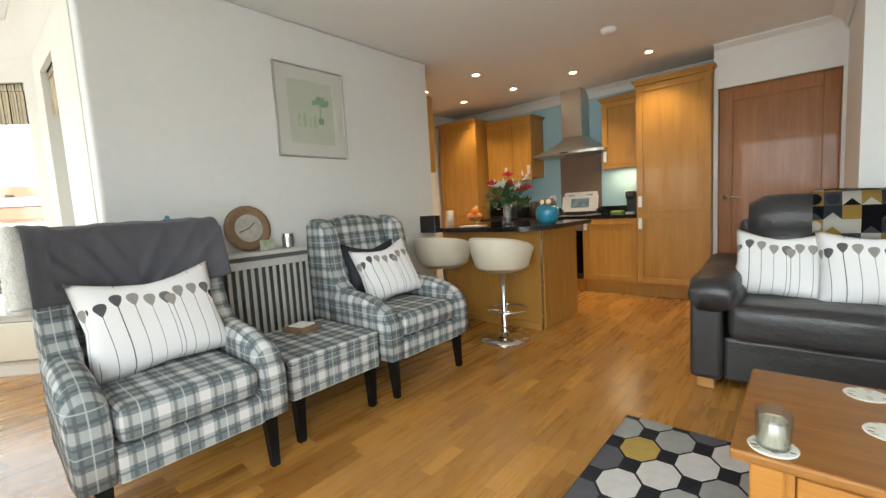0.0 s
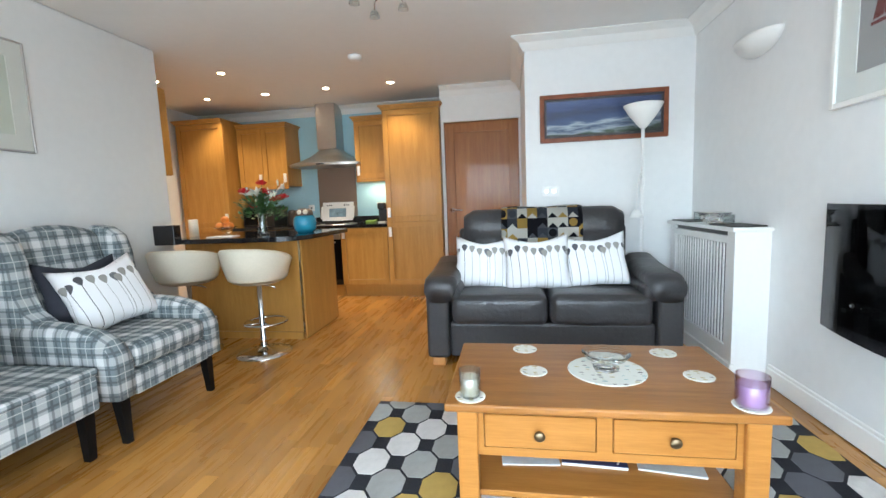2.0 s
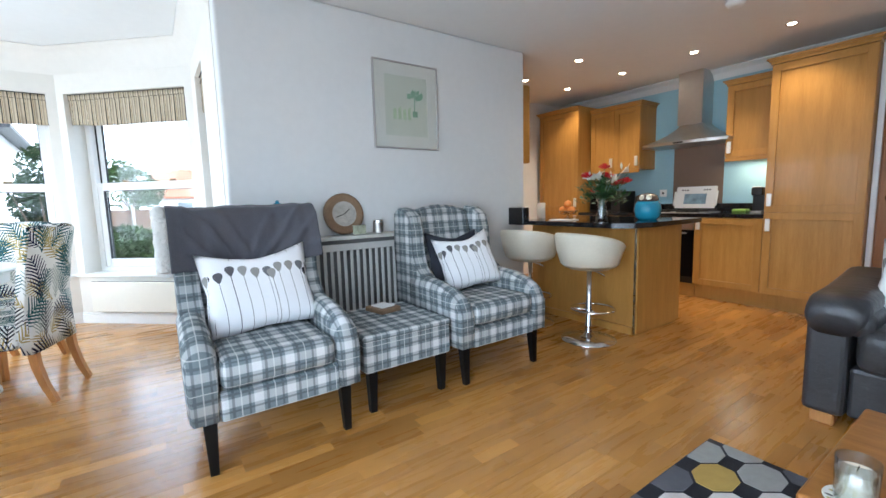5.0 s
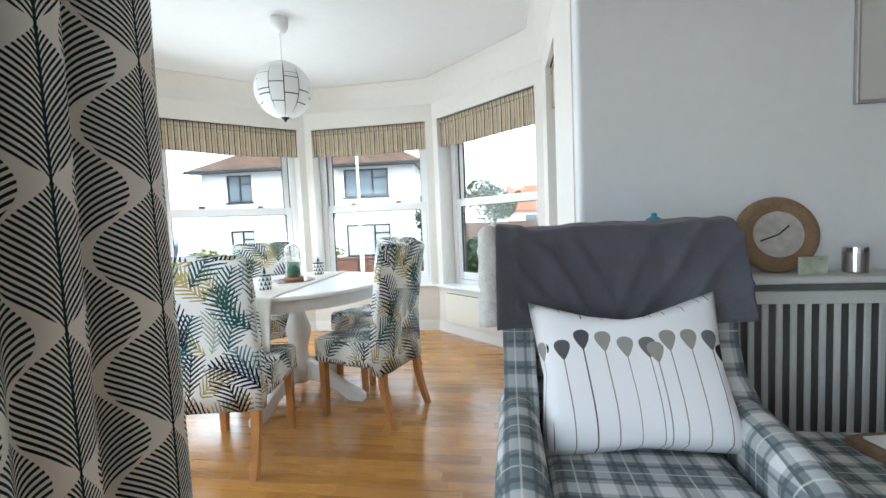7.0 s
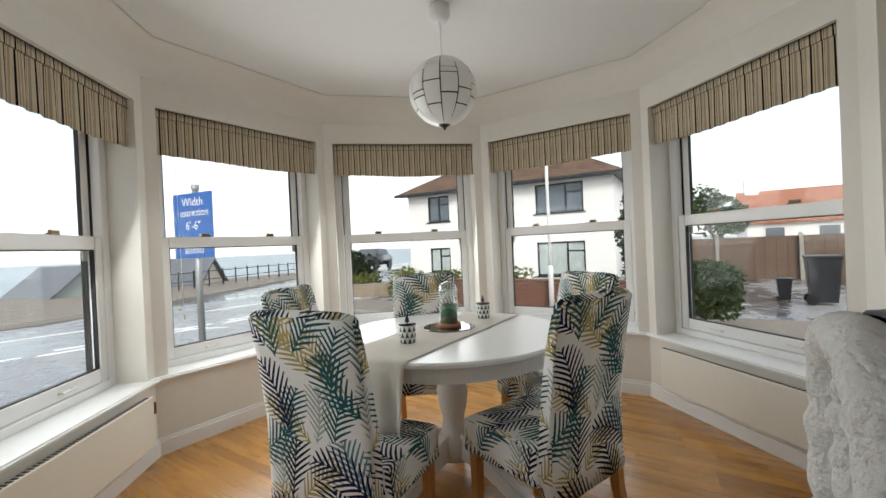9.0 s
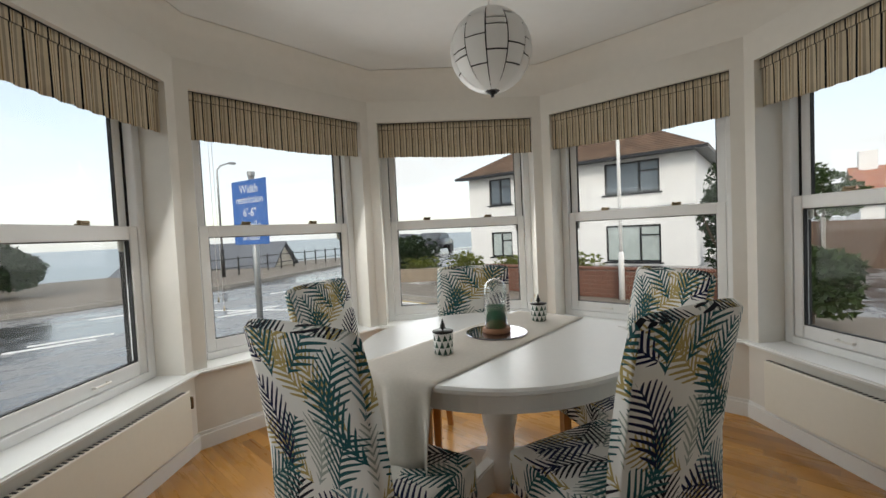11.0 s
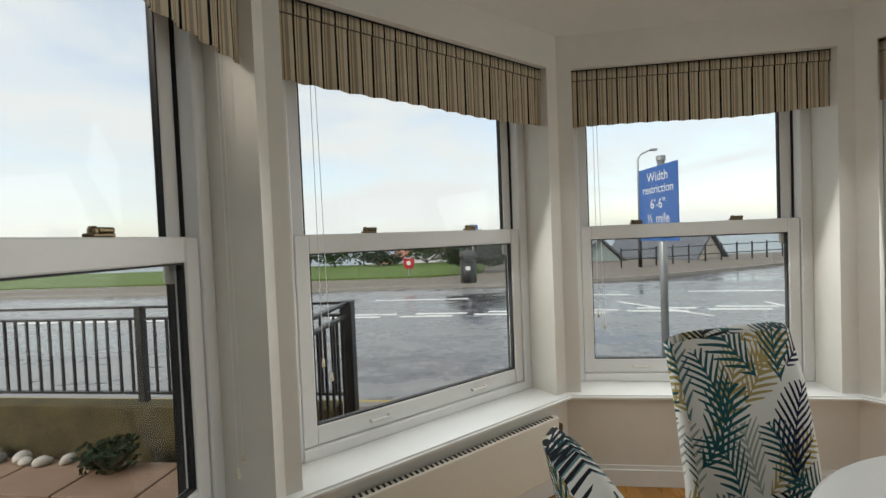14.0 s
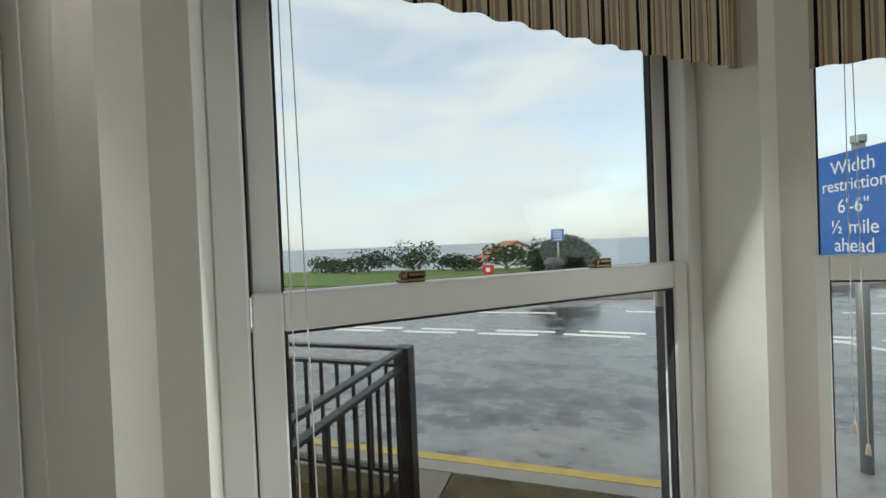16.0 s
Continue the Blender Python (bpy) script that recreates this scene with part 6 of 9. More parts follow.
def kitchen_units():
    yb = YK - 0.002
    # tall larder units
    for x0, x1, hs, lab in ((-1.06, -0.385, "l", "tall oak fridge housing with two panel doors"), (-3.78, -3.12, "r", "tall oak larder unit with panel doors")):
        ob = thing("tall_cabinet", pose(0, 0, 0), lab, "cabinet", "tall kitchen units")
        bm = B()
        box(bm, x0, x1, 4.88, yb, 0.15, 2.22)
        part("body", bm, OAK, ob)
        bm = B()
        box(bm, x0, x1, 4.94, yb, 0.0, 0.149)
        part("plinth", bm, OAK, ob)
        shaker_door(ob, x0 + 0.003, x1 - 0.003, 0.92, 2.215, 4.88, (hs, 1.03))
        shaker_door(ob, x0 + 0.003, x1 - 0.003, 0.155, 0.915, 4.88, (hs, 0.80))
        cornice(ob, x0, x1, 4.86, yb, 2.2205, right=hs == "l")
    # wall units
    for x0, x1, doors, z0 in ((-3.10, -2.42, 2, 1.42), (-1.50, -1.063, 1, 1.46)):
        ob = thing("wall_cabinet", pose(0, 0, 0), "oak wall cabinet with panel doors", "cabinet", "kitchen wall units")
        bm = B()
        box(bm, x0, x1, 5.12, yb, z0, 2.17)
        part("body", bm, OAK, ob)
        w = (x1 - x0) / doors
        for k in range(doors):
            shaker_door(ob, x0 + k * w + 0.002, x0 + (k + 1) * w - 0.002, z0 + 0.003, 2.167, 5.12, (("r" if k == 0 and doors == 2 else ("r" if doors == 2 else "l")), z0 + 0.10))
        cornice(ob, x0, x1, 5.10, yb, 2.1705, left=x0 > -3, right=x0 < -3)
        bm = B()
        box(bm, x0, x1, 5.10, 5.115, z0 - 0.04, z0 - 0.001, 0.004, 1)
        part("pelmet", bm, OAK, ob)
    # near wall unit, whose end shows past the wall
    ob = thing("wall_cabinet", pose(0, 0, 0), "pale end of an oak wall cabinet", "cabinet", "kitchen wall units")
    bm = B()
    box(bm, -3.45, -2.57, 3.052, 3.36, 1.45, 2.20)
    part("body", bm, OAK, ob)
    shaker = B()
    box(shaker, -3.45, -2.57, 3.361, 3.38, 1.455, 2.195)
    part("door", shaker, OAK, ob)
    # base units
    ob = thing("base_cabinet", pose(0, 0, 0), "oak base cabinet with a panel door", "cabinet", "kitchen base units")
    bm = B()
    box(bm, -1.665, -1.063, 4.90, yb, 0.15, 0.858)
    part("body", bm, OAK, ob)
    bm = B()
    box(bm, -1.665, -1.063, 4.95, yb, 0, 0.149)
    part("plinth", bm, OAK, ob)
    shaker_door(ob, -1.662, -1.068, 0.155, 0.855, 4.90, ("l", 0.79))
    ob = thing("base_cabinet", pose(0, 0, 0), "oak base cabinets beside the oven", "cabinet", "kitchen base units")
    bm = B()
    box(bm, -3.117, -2.275, 4.90, yb, 0.15, 0.858)
    part("body", bm, OAK, ob)
    bm = B()
    box(bm, -3.117, -2.275, 4.95, yb, 0, 0.149)
    part("plinth", bm, OAK, ob)
    shaker_door(ob, -3.115, -2.70, 0.155, 0.855, 4.90, ("r", 0.79))
    shaker_door(ob, -2.695, -2.277, 0.155, 0.855, 4.90, ("l", 0.79))


kitchen_units()


def oven():
    ob = thing("oven", pose(-1.97, 4.905, 0), "built-in black glass oven in an oak housing", "oven")
    bm = B()
    box(bm, -0.30, 0.30, 0.0, 0.54, 0.15, 0.858)
    part("body", bm, BLACKPL, ob)
    bm = B()
    box(bm, -0.295, 0.295, -0.022, -0.001, 0.22, 0.72, 0.004, 1)
    part("oven_door", bm, BLACKGLASS, ob, "black glass oven door")
    bm = B()
    box(bm, -0.295, 0.295, -0.022, -0.001, 0.725, 0.855, 0.004, 1)
    part("control_panel", bm, STEEL, ob, "steel control panel")
    bm = B()
    tube(bm, [(-0.24, -0.05, 0.69), (0.24, -0.05, 0.69)], 0.009)
    part("handle", bm, STEEL, ob, "", True)
    bm = B()
    box(bm, -0.30, 0.30, 0.04, 0.54, 0.0, 0.149)
    part("plinth", bm, OAK, ob)


oven()


def worktops():
    bm = B()
    box(bm, -3.118, -1.062, 4.875, YK - 0.022, 0.860, 0.898, 0.004, 2)
    tagged(part("worktop", bm, GRANITE), "polished black granite worktop along the wall", "worktop", "granite worktops")
    bm = B()
    box(bm, -3.118, -1.062, YK - 0.021, YK - 0.001, 0.8985, 0.99, 0.003, 1)
    tagged(part("upstand", bm, GRANITE), "black granite upstand behind the worktop", "upstand")
    # peninsula
    ob = thing("peninsula", pose(0, 0, 0), "oak panelled kitchen peninsula with a chrome corner strip", "peninsula")
    bm = B()
    box(bm, XA + 0.001, -1.352, 3.28, 3.90, 0.0, 0.858)
    part("body", bm, OAK, ob)
    bm = B()
    box(bm, -1.3515, -1.338, 3.272, 3.93, 0.02, 0.858)
    part("end_panel", bm, OAK, ob)
    bm = B()
    box(bm, -1.372, -1.354, 3.268, 3.279, 0.0, 0.856, 0.003, 1)
    part("corner_strip", bm, CHROME, ob, "chrome corner strip")
    bm = B()
    box(bm, XA + 0.03, -1.375, 3.262, 3.279, 0.0, 0.06)
    part("plinth", bm, OAK, ob)
    bm = B()
    pts = [(XA + 0.004, 3.04), (-1.42, 3.04), (-1.29, 3.13), (-1.245, 3.30), (-1.245, 4.08), (XA + 0.004, 4.08)]
    vs = prism(bm, pts, 0.860, 0.898)
    bmesh.ops.bevel(bm, geom=[e for e in bm.edges], offset=0.004, segments=2, affect="EDGES")
    tagged(part("worktop", bm, GRANITE), "polished black granite breakfast bar top", "worktop", "granite worktops")
    bm = B()
    box(bm, XA + 0.003, XA + 0.19, 2.955, 3.035, 0.862, 1.02, 0.004, 1)
    box(bm, XA + 0.003, XA + 0.023, 3.036, 3.168, 0.899, 1.02, 0.003, 1)
    tagged(part("upstand", bm, GRANITE), "black granite upstand at the wall end", "upstand")


worktops()


def hood():
    ob = thing("cooker_hood", pose(-1.91, YK - 0.002, 0), "brushed steel chimney cooker hood", "cooker hood")
    bm = B()
    rr = []
    for z, w, d, c in ((1.645, 0.475, 0.49, 0.0), (1.675, 0.475, 0.49, 0), (1.72, 0.36, 0.40, 0), (1.78, 0.24, 0.32, 0), (1.84, 0.16, 0.27, 0), (1.88, 0.125, 0.24, 0)):
        n = 10
        ring = [(w * math.cos(math.pi + math.pi * q / n), -d * (0.72 + 0.28 * math.sin(math.pi * q / n)), z) for q in range(n + 1)]
        ring[0], ring[-1] = (-w, -d * 0.72, z), (w, -d * 0.72, z)
        rr.append(ring + [(w, -0.001, z), (-w, -0.001, z)])
    loft(bm, rr)
    part("canopy", bm, STEEL, ob)
    bm = B()
    box(bm, -0.13, 0.13, -0.25, -0.001, 1.87, H - 0.002, 0.003, 1)
    part("chimney", bm, STEEL, ob)
    bm = B()
    box(bm, -0.05, 0.05, -0.492, -0.488, 1.652, 1.668)
    part("buttons", bm, BLACKPL, ob)


hood()


def splashback():
    bm = B()
    box(bm, -2.18, -1.64, YK - 0.008, YK - 0.001, 0.992, 1.72)
    tagged(part("splashback", bm, TAUPE), "taupe glass splashback behind the hob", "splashback")


splashback()


def hob():
    ob = thing("gas_hob", pose(-1.91, 5.13, 0.8985), "black gas hob with cast-iron pan supports", "hob")
    bm = B()
    box(bm, -0.29, 0.29, -0.24, 0.24, 0, 0.008, 0.003, 1)
    part("plate", bm, STEEL, ob)
    for x in (-0.15, 0.15):
        for y in (-0.11, 0.11):
            bm = B()
            lathe(bm, [(0, 0.0085), (0.045, 0.0085), (0.04, 0.02), (0, 0.022)], 16, (x, y, 0))
            part("burner", bm, BLACKPL, ob)
    for x in (-0.15, 0.15):
        bm = B()
        for q in (-0.11, 0.0, 0.11):
            box(bm, x + q - 0.004, x + q + 0.004, -0.21, 0.21, 0.026, 0.034)
        for q in (-0.2, 0.0, 0.2):
            box(bm, x - 0.12, x + 0.12, q - 0.004, q + 0.004, 0.0085, 0.026)
        part("pan_support", bm, IRON, ob)


hob()


def kitchen_small():
    # tray propped against the splashback
    ob = thing("serving_tray", pose(-1.91, 5.40, 0.934, -14, 0, 0), "white serving tray with a coastal print, propped up", "tray")
    bm = B()
    box(bm, -0.22, 0.22, -0.012, 0, 0, 0.26, 0.005, 2)
    for s in (-1, 1):
        box(bm, min(s * 0.22, s * 0.235), max(s * 0.22, s * 0.235), -0.03, 0, 0.03, 0.20, 0.005, 1)
    part("tray", bm, GLOSS, ob)
    bm = B()
    box(bm, -0.12, 0.12, -0.015, -0.0125, 0.05, 0.17)
    part("print", bm, mat("coastal_print", (0.20, 0.30, 0.38), 0.5, var=0.7, scale=14), ob, "blue coastal print")
    bm = B()
    for x in (-0.12, 0.12):
        for k in (-1, 0, 1):
            lathe(bm, [(0, 0), (0.009, 0), (0.009, 0.0025), (0, 0.0025)], 10, (0, 0, 0))
            bmesh.ops.transform(bm, matrix=pose(x + k * 0.028, -0.0122, 0.215, 90, 0, 0), verts=bm.verts[-22:])
    part("slots", bm, SEAL, ob, "dark round slots")
    # coffee machine
    ob = thing("coffee_machine", pose(-1.20, 5.22, 0.8985), "small black pod coffee machine", "coffee machine")
    bm = B()
    box(bm, -0.06, 0.06, -0.05, 0.12, 0, 0.25, 0.02, 3)
    part("body", bm, BLACKPL, ob)
    bm = B()
    box(bm, -0.05, 0.05, -0.13, -0.049, 0.17, 0.255, 0.02, 3)
    part("brew_head", bm, BLACKPL, ob)
    bm = B()
    box(bm, -0.05, 0.05, -0.13, -0.051, 0, 0.02, 0.004, 1)
    part("drip_tray", bm, STEEL, ob)
    bm = B()
    box(bm, -0.065, 0.065, -0.06, 0.06, 0, 0.035, 0.01, 2)
    tagged(part("sponge_box", bm, mat("lime_plastic", (0.20, 0.33, 0.06), 0.4, var=0.05), None, "", False, pose(-1.40, 5.30, 0.8985)), "small green plastic box on the worktop", "box")
    # toaster, microwave, jars
    ob = thing("microwave", pose(-2.85, 5.20, 0.8985), "black microwave oven on the worktop", "microwave")
    bm = B()
    box(bm, -0.22, 0.22, -0.15, 0.2, 0, 0.26, 0.01, 2)
    part("body", bm, BLACKPL, ob)
    bm = B()
    box(bm, -0.20, 0.10, -0.158, -0.151, 0.03, 0.23, 0.003, 1)
    part("glass_door", bm, BLACKGLASS, ob)
    ob = thing("kettle", pose(-2.46, 5.22, 0.8985), "black kettle on the worktop", "kettle")
    bm = B()
    lathe(bm, [(0, 0), (0.075, 0), (0.078, 0.02), (0.06, 0.18), (0.045, 0.20), (0, 0.21)], 24)
    part("body", bm, BLACKPL, ob, "", True)
    bm = B()
    tube(bm, [(0.06, 0, 0.18), (0.11, 0, 0.17), (0.11, 0, 0.06), (0.075, 0, 0.04)], 0.009)
    part("handle", bm, STEEL, ob, "", True)
    # sockets
    for x in (-1.32, -2.30):
        ob = thing("wall_socket", pose(x, YK - 0.001, 1.12), "white wall socket above the worktop", "socket", "kitchen sockets")
        bm = B()
        box(bm, -0.043, 0.043, -0.009, 0, -0.043, 0.043, 0.004, 2)
        part("plate", bm, UPVC, ob)
        bm = B()
        box(bm, -0.012, 0.012, -0.0105, -0.009, -0.012, 0.012)
        part("switch", bm, SEAL, ob)
    # owl-shaped jar on the bar
    ob = thing("owl_jar", pose(-1.46, 3.60, 0.8985), "turquoise glazed owl storage jar on the bar", "jar")
    bm = B()
    lathe(bm, [(0, 0), (0.07, 0), (0.095, 0.03), (0.105, 0.08), (0.098, 0.13), (0.08, 0.155), (0, 0.155)], 28)
    part("body", bm, TEAL, ob, "", True)
    bm = B()
    lathe(bm, [(0.075, 0.156), (0.082, 0.17), (0.07, 0.20), (0.045, 0.215), (0, 0.22)], 28)
    part("lid", bm, mat("brown_glaze", (0.17, 0.12, 0.09), 0.25, var=0.3, scale=20), ob, "brown glazed lid", True)
    for s in (-1, 1):
        bm = B()
        lathe(bm, [(0, 0), (0.022, 0), (0.022, 0.006), (0.01, 0.010), (0, 0.010)], 16)
        part("eye", bm, WAXCREAM, ob, "cream glazed eye", True, pose(0.03 * s + 0.02, -0.072, 0.185, 75, 0, 15 * s))
    # pillar candle
    bm = B()
    lathe(bm, [(0, 0), (0.04, 0), (0.04, 0.15), (0.034, 0.155), (0, 0.15)], 24)
    tagged(part("pillar_candle", bm, WAXCREAM, None, "", True, pose(-2.47, 3.44, 0.8985)), "thick cream pillar candle on the bar", "candle")
    # bowl of oranges
    bm = B()
    lathe(bm, [(0, 0), (0.045, 0), (0.012, 0.012), (0.012, 0.03), (0.06, 0.045), (0.10, 0.075), (0.096, 0.076), (0.05, 0.052), (0, 0.046)], 28)
    tagged(part("fruit_bowl", bm, TABLEGLASS, None, "", True, pose(-2.19, 3.50, 0.8985)), "clear glass footed fruit bowl", "bowl")
    rnd = random.Random(3)
    for k, (dx, dy, dz) in enumerate(((0.045, 0, 0.082), (-0.025, 0.045, 0.082), (-0.03, -0.04, 0.082), (0.0, 0.0, 0.138))):
        bm = B()
        bmesh.ops.create_uvsphere(bm, u_segments=18, v_segments=12, radius=0.036)
        for v in bm.verts:
            v.co *= 1 + 0.03 * noise.noise(v.co * 30 + Vector((k, 0, 0)))
        tagged(part("orange", bm, ORANGE, None, "", True, pose(-2.19 + dx, 3.50 + dy, 0.8985 + dz)), "ripe orange in a glass bowl", "orange", "oranges in the bowl")
    # plates behind
    ob = thing("paper_stack", pose(-2.05, 3.27, 0.8985, 0, 0, 8), "letters lying on the bar", "letters")
    bm = B()
    box(bm, -0.11, 0.11, -0.07, 0.07, 0, 0.006, 0.001, 1)
    part("paper", bm, PAPER, ob)


kitchen_small()


def flowers():
    ob = thing("flower_vase", pose(-1.78, 3.44, 0.8985), "glass vase of red roses and white lilies", "vase of flowers")
    bm = B()
    lathe(bm, [(0, 0), (0.05, 0), (0.052, 0.01), (0.036, 0.09), (0.034, 0.14), (0.05, 0.20), (0.046, 0.20), (0.03, 0.14), (0.03, 0.09), (0.044, 0.016), (0, 0.014)], 24)
    part("vase", bm, TABLEGLASS, ob, "", True)
    rnd = random.Random(12)
    bm = B()
    heads = []
    for k in range(22):
        a, r = rnd.uniform(0, 2 * math.pi), rnd.uniform(0.03, 0.21)
        top = Vector((r * math.cos(a), r * math.sin(a), rnd.uniform(0.33, 0.50) - r * 0.45))
        tube(bm, [(0.01 * math.cos(a), 0.01 * math.sin(a), 0.02), (0.02 * math.cos(a), 0.02 * math.sin(a), 0.19), top], 0.003, 5)
        heads.append(top)
    part("stems", bm, LEAFGREEN, ob)
    bm = B()
    for k in range(260):
        a, r = rnd.uniform(0, 2 * math.pi), rnd.uniform(0.0, 0.22)
        c = Vector((r * math.cos(a), r * math.sin(a), rnd.uniform(0.19, 0.38) - r * 0.25))
        d = Vector((math.cos(a + rnd.uniform(-1, 1)), math.sin(a + rnd.uniform(-1, 1)), rnd.uniform(-0.2, 0.9))).normalized()
        s = d.cross(Vector((0, 0, 1))).normalized()
        l, w = rnd.uniform(0.04, 0.075), rnd.uniform(0.012, 0.020)
        up = d.cross(s) * 0.006
        bm.faces.new([bm.verts.new(p) for p in (c - d * l * 0.5, c + s * w + up, c + d * l * 0.6, c - s * w + up)])
    part("foliage", bm, LEAFGREEN, ob)
    for k, h in enumerate(heads):
        bm = B()
        if k < 9:
            for ring, (n, rad, z) in enumerate(((6, 0.046, -0.004), (5, 0.033, 0.008), (4, 0.018, 0.016))):
                for q in range(n):
                    a = 2 * math.pi * q / n + ring * 0.5
                    c = Vector((math.cos(a), math.sin(a), 0))
                    t = Vector((-math.sin(a), math.cos(a), 0))
                    b0, b1 = c * rad * 0.3 + Vector((0, 0, z - 0.015)), c * rad + Vector((0, 0, z + 0.006))
                    bm.faces.new([bm.verts.new(p) for p in (b0, b1 + t * rad * 0.55 - c * 0.004, b1 + Vector((0, 0, 0.012)), b1 - t * rad * 0.55 - c * 0.004)])
            part("rose", bm, PETALRED, ob, "deep red rose head", False, Matrix.Translation(h))
        elif k < 15:
            for q in range(6):
                a = math.pi / 3 * q
                c, t = Vector((math.cos(a), math.sin(a), 0)), Vector((-math.sin(a), math.cos(a), 0))
                p = [Vector((0, 0, 0)), c * 0.032 + t * 0.017 + Vector((0, 0, 0.04)), c * 0.075 + Vector((0, 0, 0.045)), c * 0.032 - t * 0.017 + Vector((0, 0, 0.04))]
                bm.faces.new([bm.verts.new(x) for x in p])
            part("lily", bm, PETALWHITE, ob, "open white lily", False, Matrix.Translation(h) @ Matrix.Rotation(rnd.uniform(-0.7, 0.7), 4, "X") @ Matrix.Rotation(rnd.uniform(-0.7, 0.7), 4, "Y"))
        elif k < 19:
            lathe(bm, [(0, 0), (0.008, 0.012), (0.010, 0.035), (0, 0.065)], 8)
            part("lily_bud", bm, PETALWHITE, ob, "pale green lily bud", True, Matrix.Translation(h) @ Matrix.Rotation(rnd.uniform(-0.3, 0.3), 4, "X"))
        else:
            bm.free()


flowers()


def bar_stool(m):
    """A cream bucket stool on a chrome column; the seat faces its own +y."""
    ob = thing("bar_stool", m, "cream leather bucket bar stool on a chrome column", "bar stool", "stools at the bar")
    bm = B()
    lathe(bm, [(0, 0), (0.205, 0), (0.207, 0.006), (0.10, 0.022), (0.045, 0.035), (0.03, 0.06), (0, 0.06)], 40)
    part("base", bm, CHROME, ob, "", True)
    bm = B()
    lathe(bm, [(0.028, 0.05), (0.028, 0.12), (0.022, 0.13), (0.022, 0.30), (0.018, 0.31), (0.018, 0.56), (0.0, 0.56)], 20)
    part("column", bm, CHROME, ob, "", True)
    bm = B()
    pts = [(0.16 * math.cos(a), 0.055 + 0.16 * math.sin(a), 0.235) for a in [2 * math.pi * k / 28 for k in range(29)]]
    tube(bm, pts, 0.009)
    tube(bm, [(0.02, 0, 0.235), (0.10, -0.06, 0.235)], 0.009)
    tube(bm, [(-0.02, 0, 0.235), (-0.10, -0.06, 0.235)], 0.009)
    part("footrest", bm, CHROME, ob, "chrome ring footrest", True)
    bm = B()
    tube(bm, [(0.02, 0, 0.545), (0.10, 0.0, 0.53), (0.135, 0.0, 0.515)], 0.005)
    part("lever", bm, CHROME, ob, "", True)
    bm = B()
    lathe(bm, [(0, 0.555), (0.15, 0.56), (0.19, 0.58), (0.20, 0.62), (0.185, 0.645), (0, 0.65)], 32)
    part("seat", bm, CREAMLEATHER, ob, "", True)
    bm = B()
    rr = []
    n = 24
    for k in range(n + 1):
        a = math.pi * (1.0 - 0.10) + (math.pi * 1.20) * k / n
        s = abs(-1 + 2 * k / n)
        top = 0.845 - 0.09 * s ** 2.2
        c, si = math.cos(a), math.sin(a)
        ring = []
        for r, z in ((0.185, 0.575), (0.215, 0.60), (0.245, 0.70), (0.262, top - 0.02), (0.250, top), (0.232, top - 0.012), (0.215, 0.72), (0.190, 0.64), (0.175, 0.60)):
            ring.append((r * c, r * si, z))
        rr.append(ring)
    loft(bm, rr)
    part("backrest", bm, CREAMLEATHER, ob, "", True)
    return ob


s1 = bar_stool(pose(-1.53, 2.93, 0, 0, 0, 0))
copy_thing(s1, pose(-2.14, 2.93, 0, 0, 0, 12))


def downlight(x, y):
    ob = thing("downlight", pose(x, y, H), "lit recessed ceiling downlight", "downlight", "kitchen downlights")
    bm = B()
    lathe(bm, [(0.030, -0.001), (0.044, -0.001), (0.044, -0.006), (0.034, -0.006)], 24, cap=False)
    part("rim", bm, CHROME, ob)
    bm = B()
    lathe(bm, [(0, -0.002), (0.029, -0.002), (0.029, -0.004), (0, -0.004)], 20)
    part("lamp", bm, MATS["lit_bulb"], ob, "glowing warm bulb")
    l = new("downlight_lamp", bpy.data.lights.new("downlight_lamp", "SPOT"))
    l.data.energy, l.data.color, l.data.spot_size, l.data.spot_blend, l.data.shadow_soft_size = DOWN_W, (1.0, 0.76, 0.50), radians(110), 0.7, 0.03
    l.matrix_world = pose(x, y, H - 0.02)


mat("lit_bulb", (1, 0.9, 0.75), 0.5, var=0, emit=(1.0, 0.80, 0.55, 14))
for x, y in ((-2.32, 3.81), (-2.35, 4.60), (-3.09, 4.60), (-1.60, 4.58), (-0.85, 4.56), (-3.09, 3.86)):
    downlight(x, y)
# strip light under the wall cabinet
area_lamp("under_cabinet_lamp", pose(-1.28, 5.30, 1.435), 0.35, 0.03, 0.7, (1.0, 0.78, 0.50))

# ---------------------------------------------------------------- bay: blinds, panels, table, chairs

SEAM = mat("dark_seam_thread", (0.10, 0.085, 0.07), 0.9, var=0.3, scale=60)


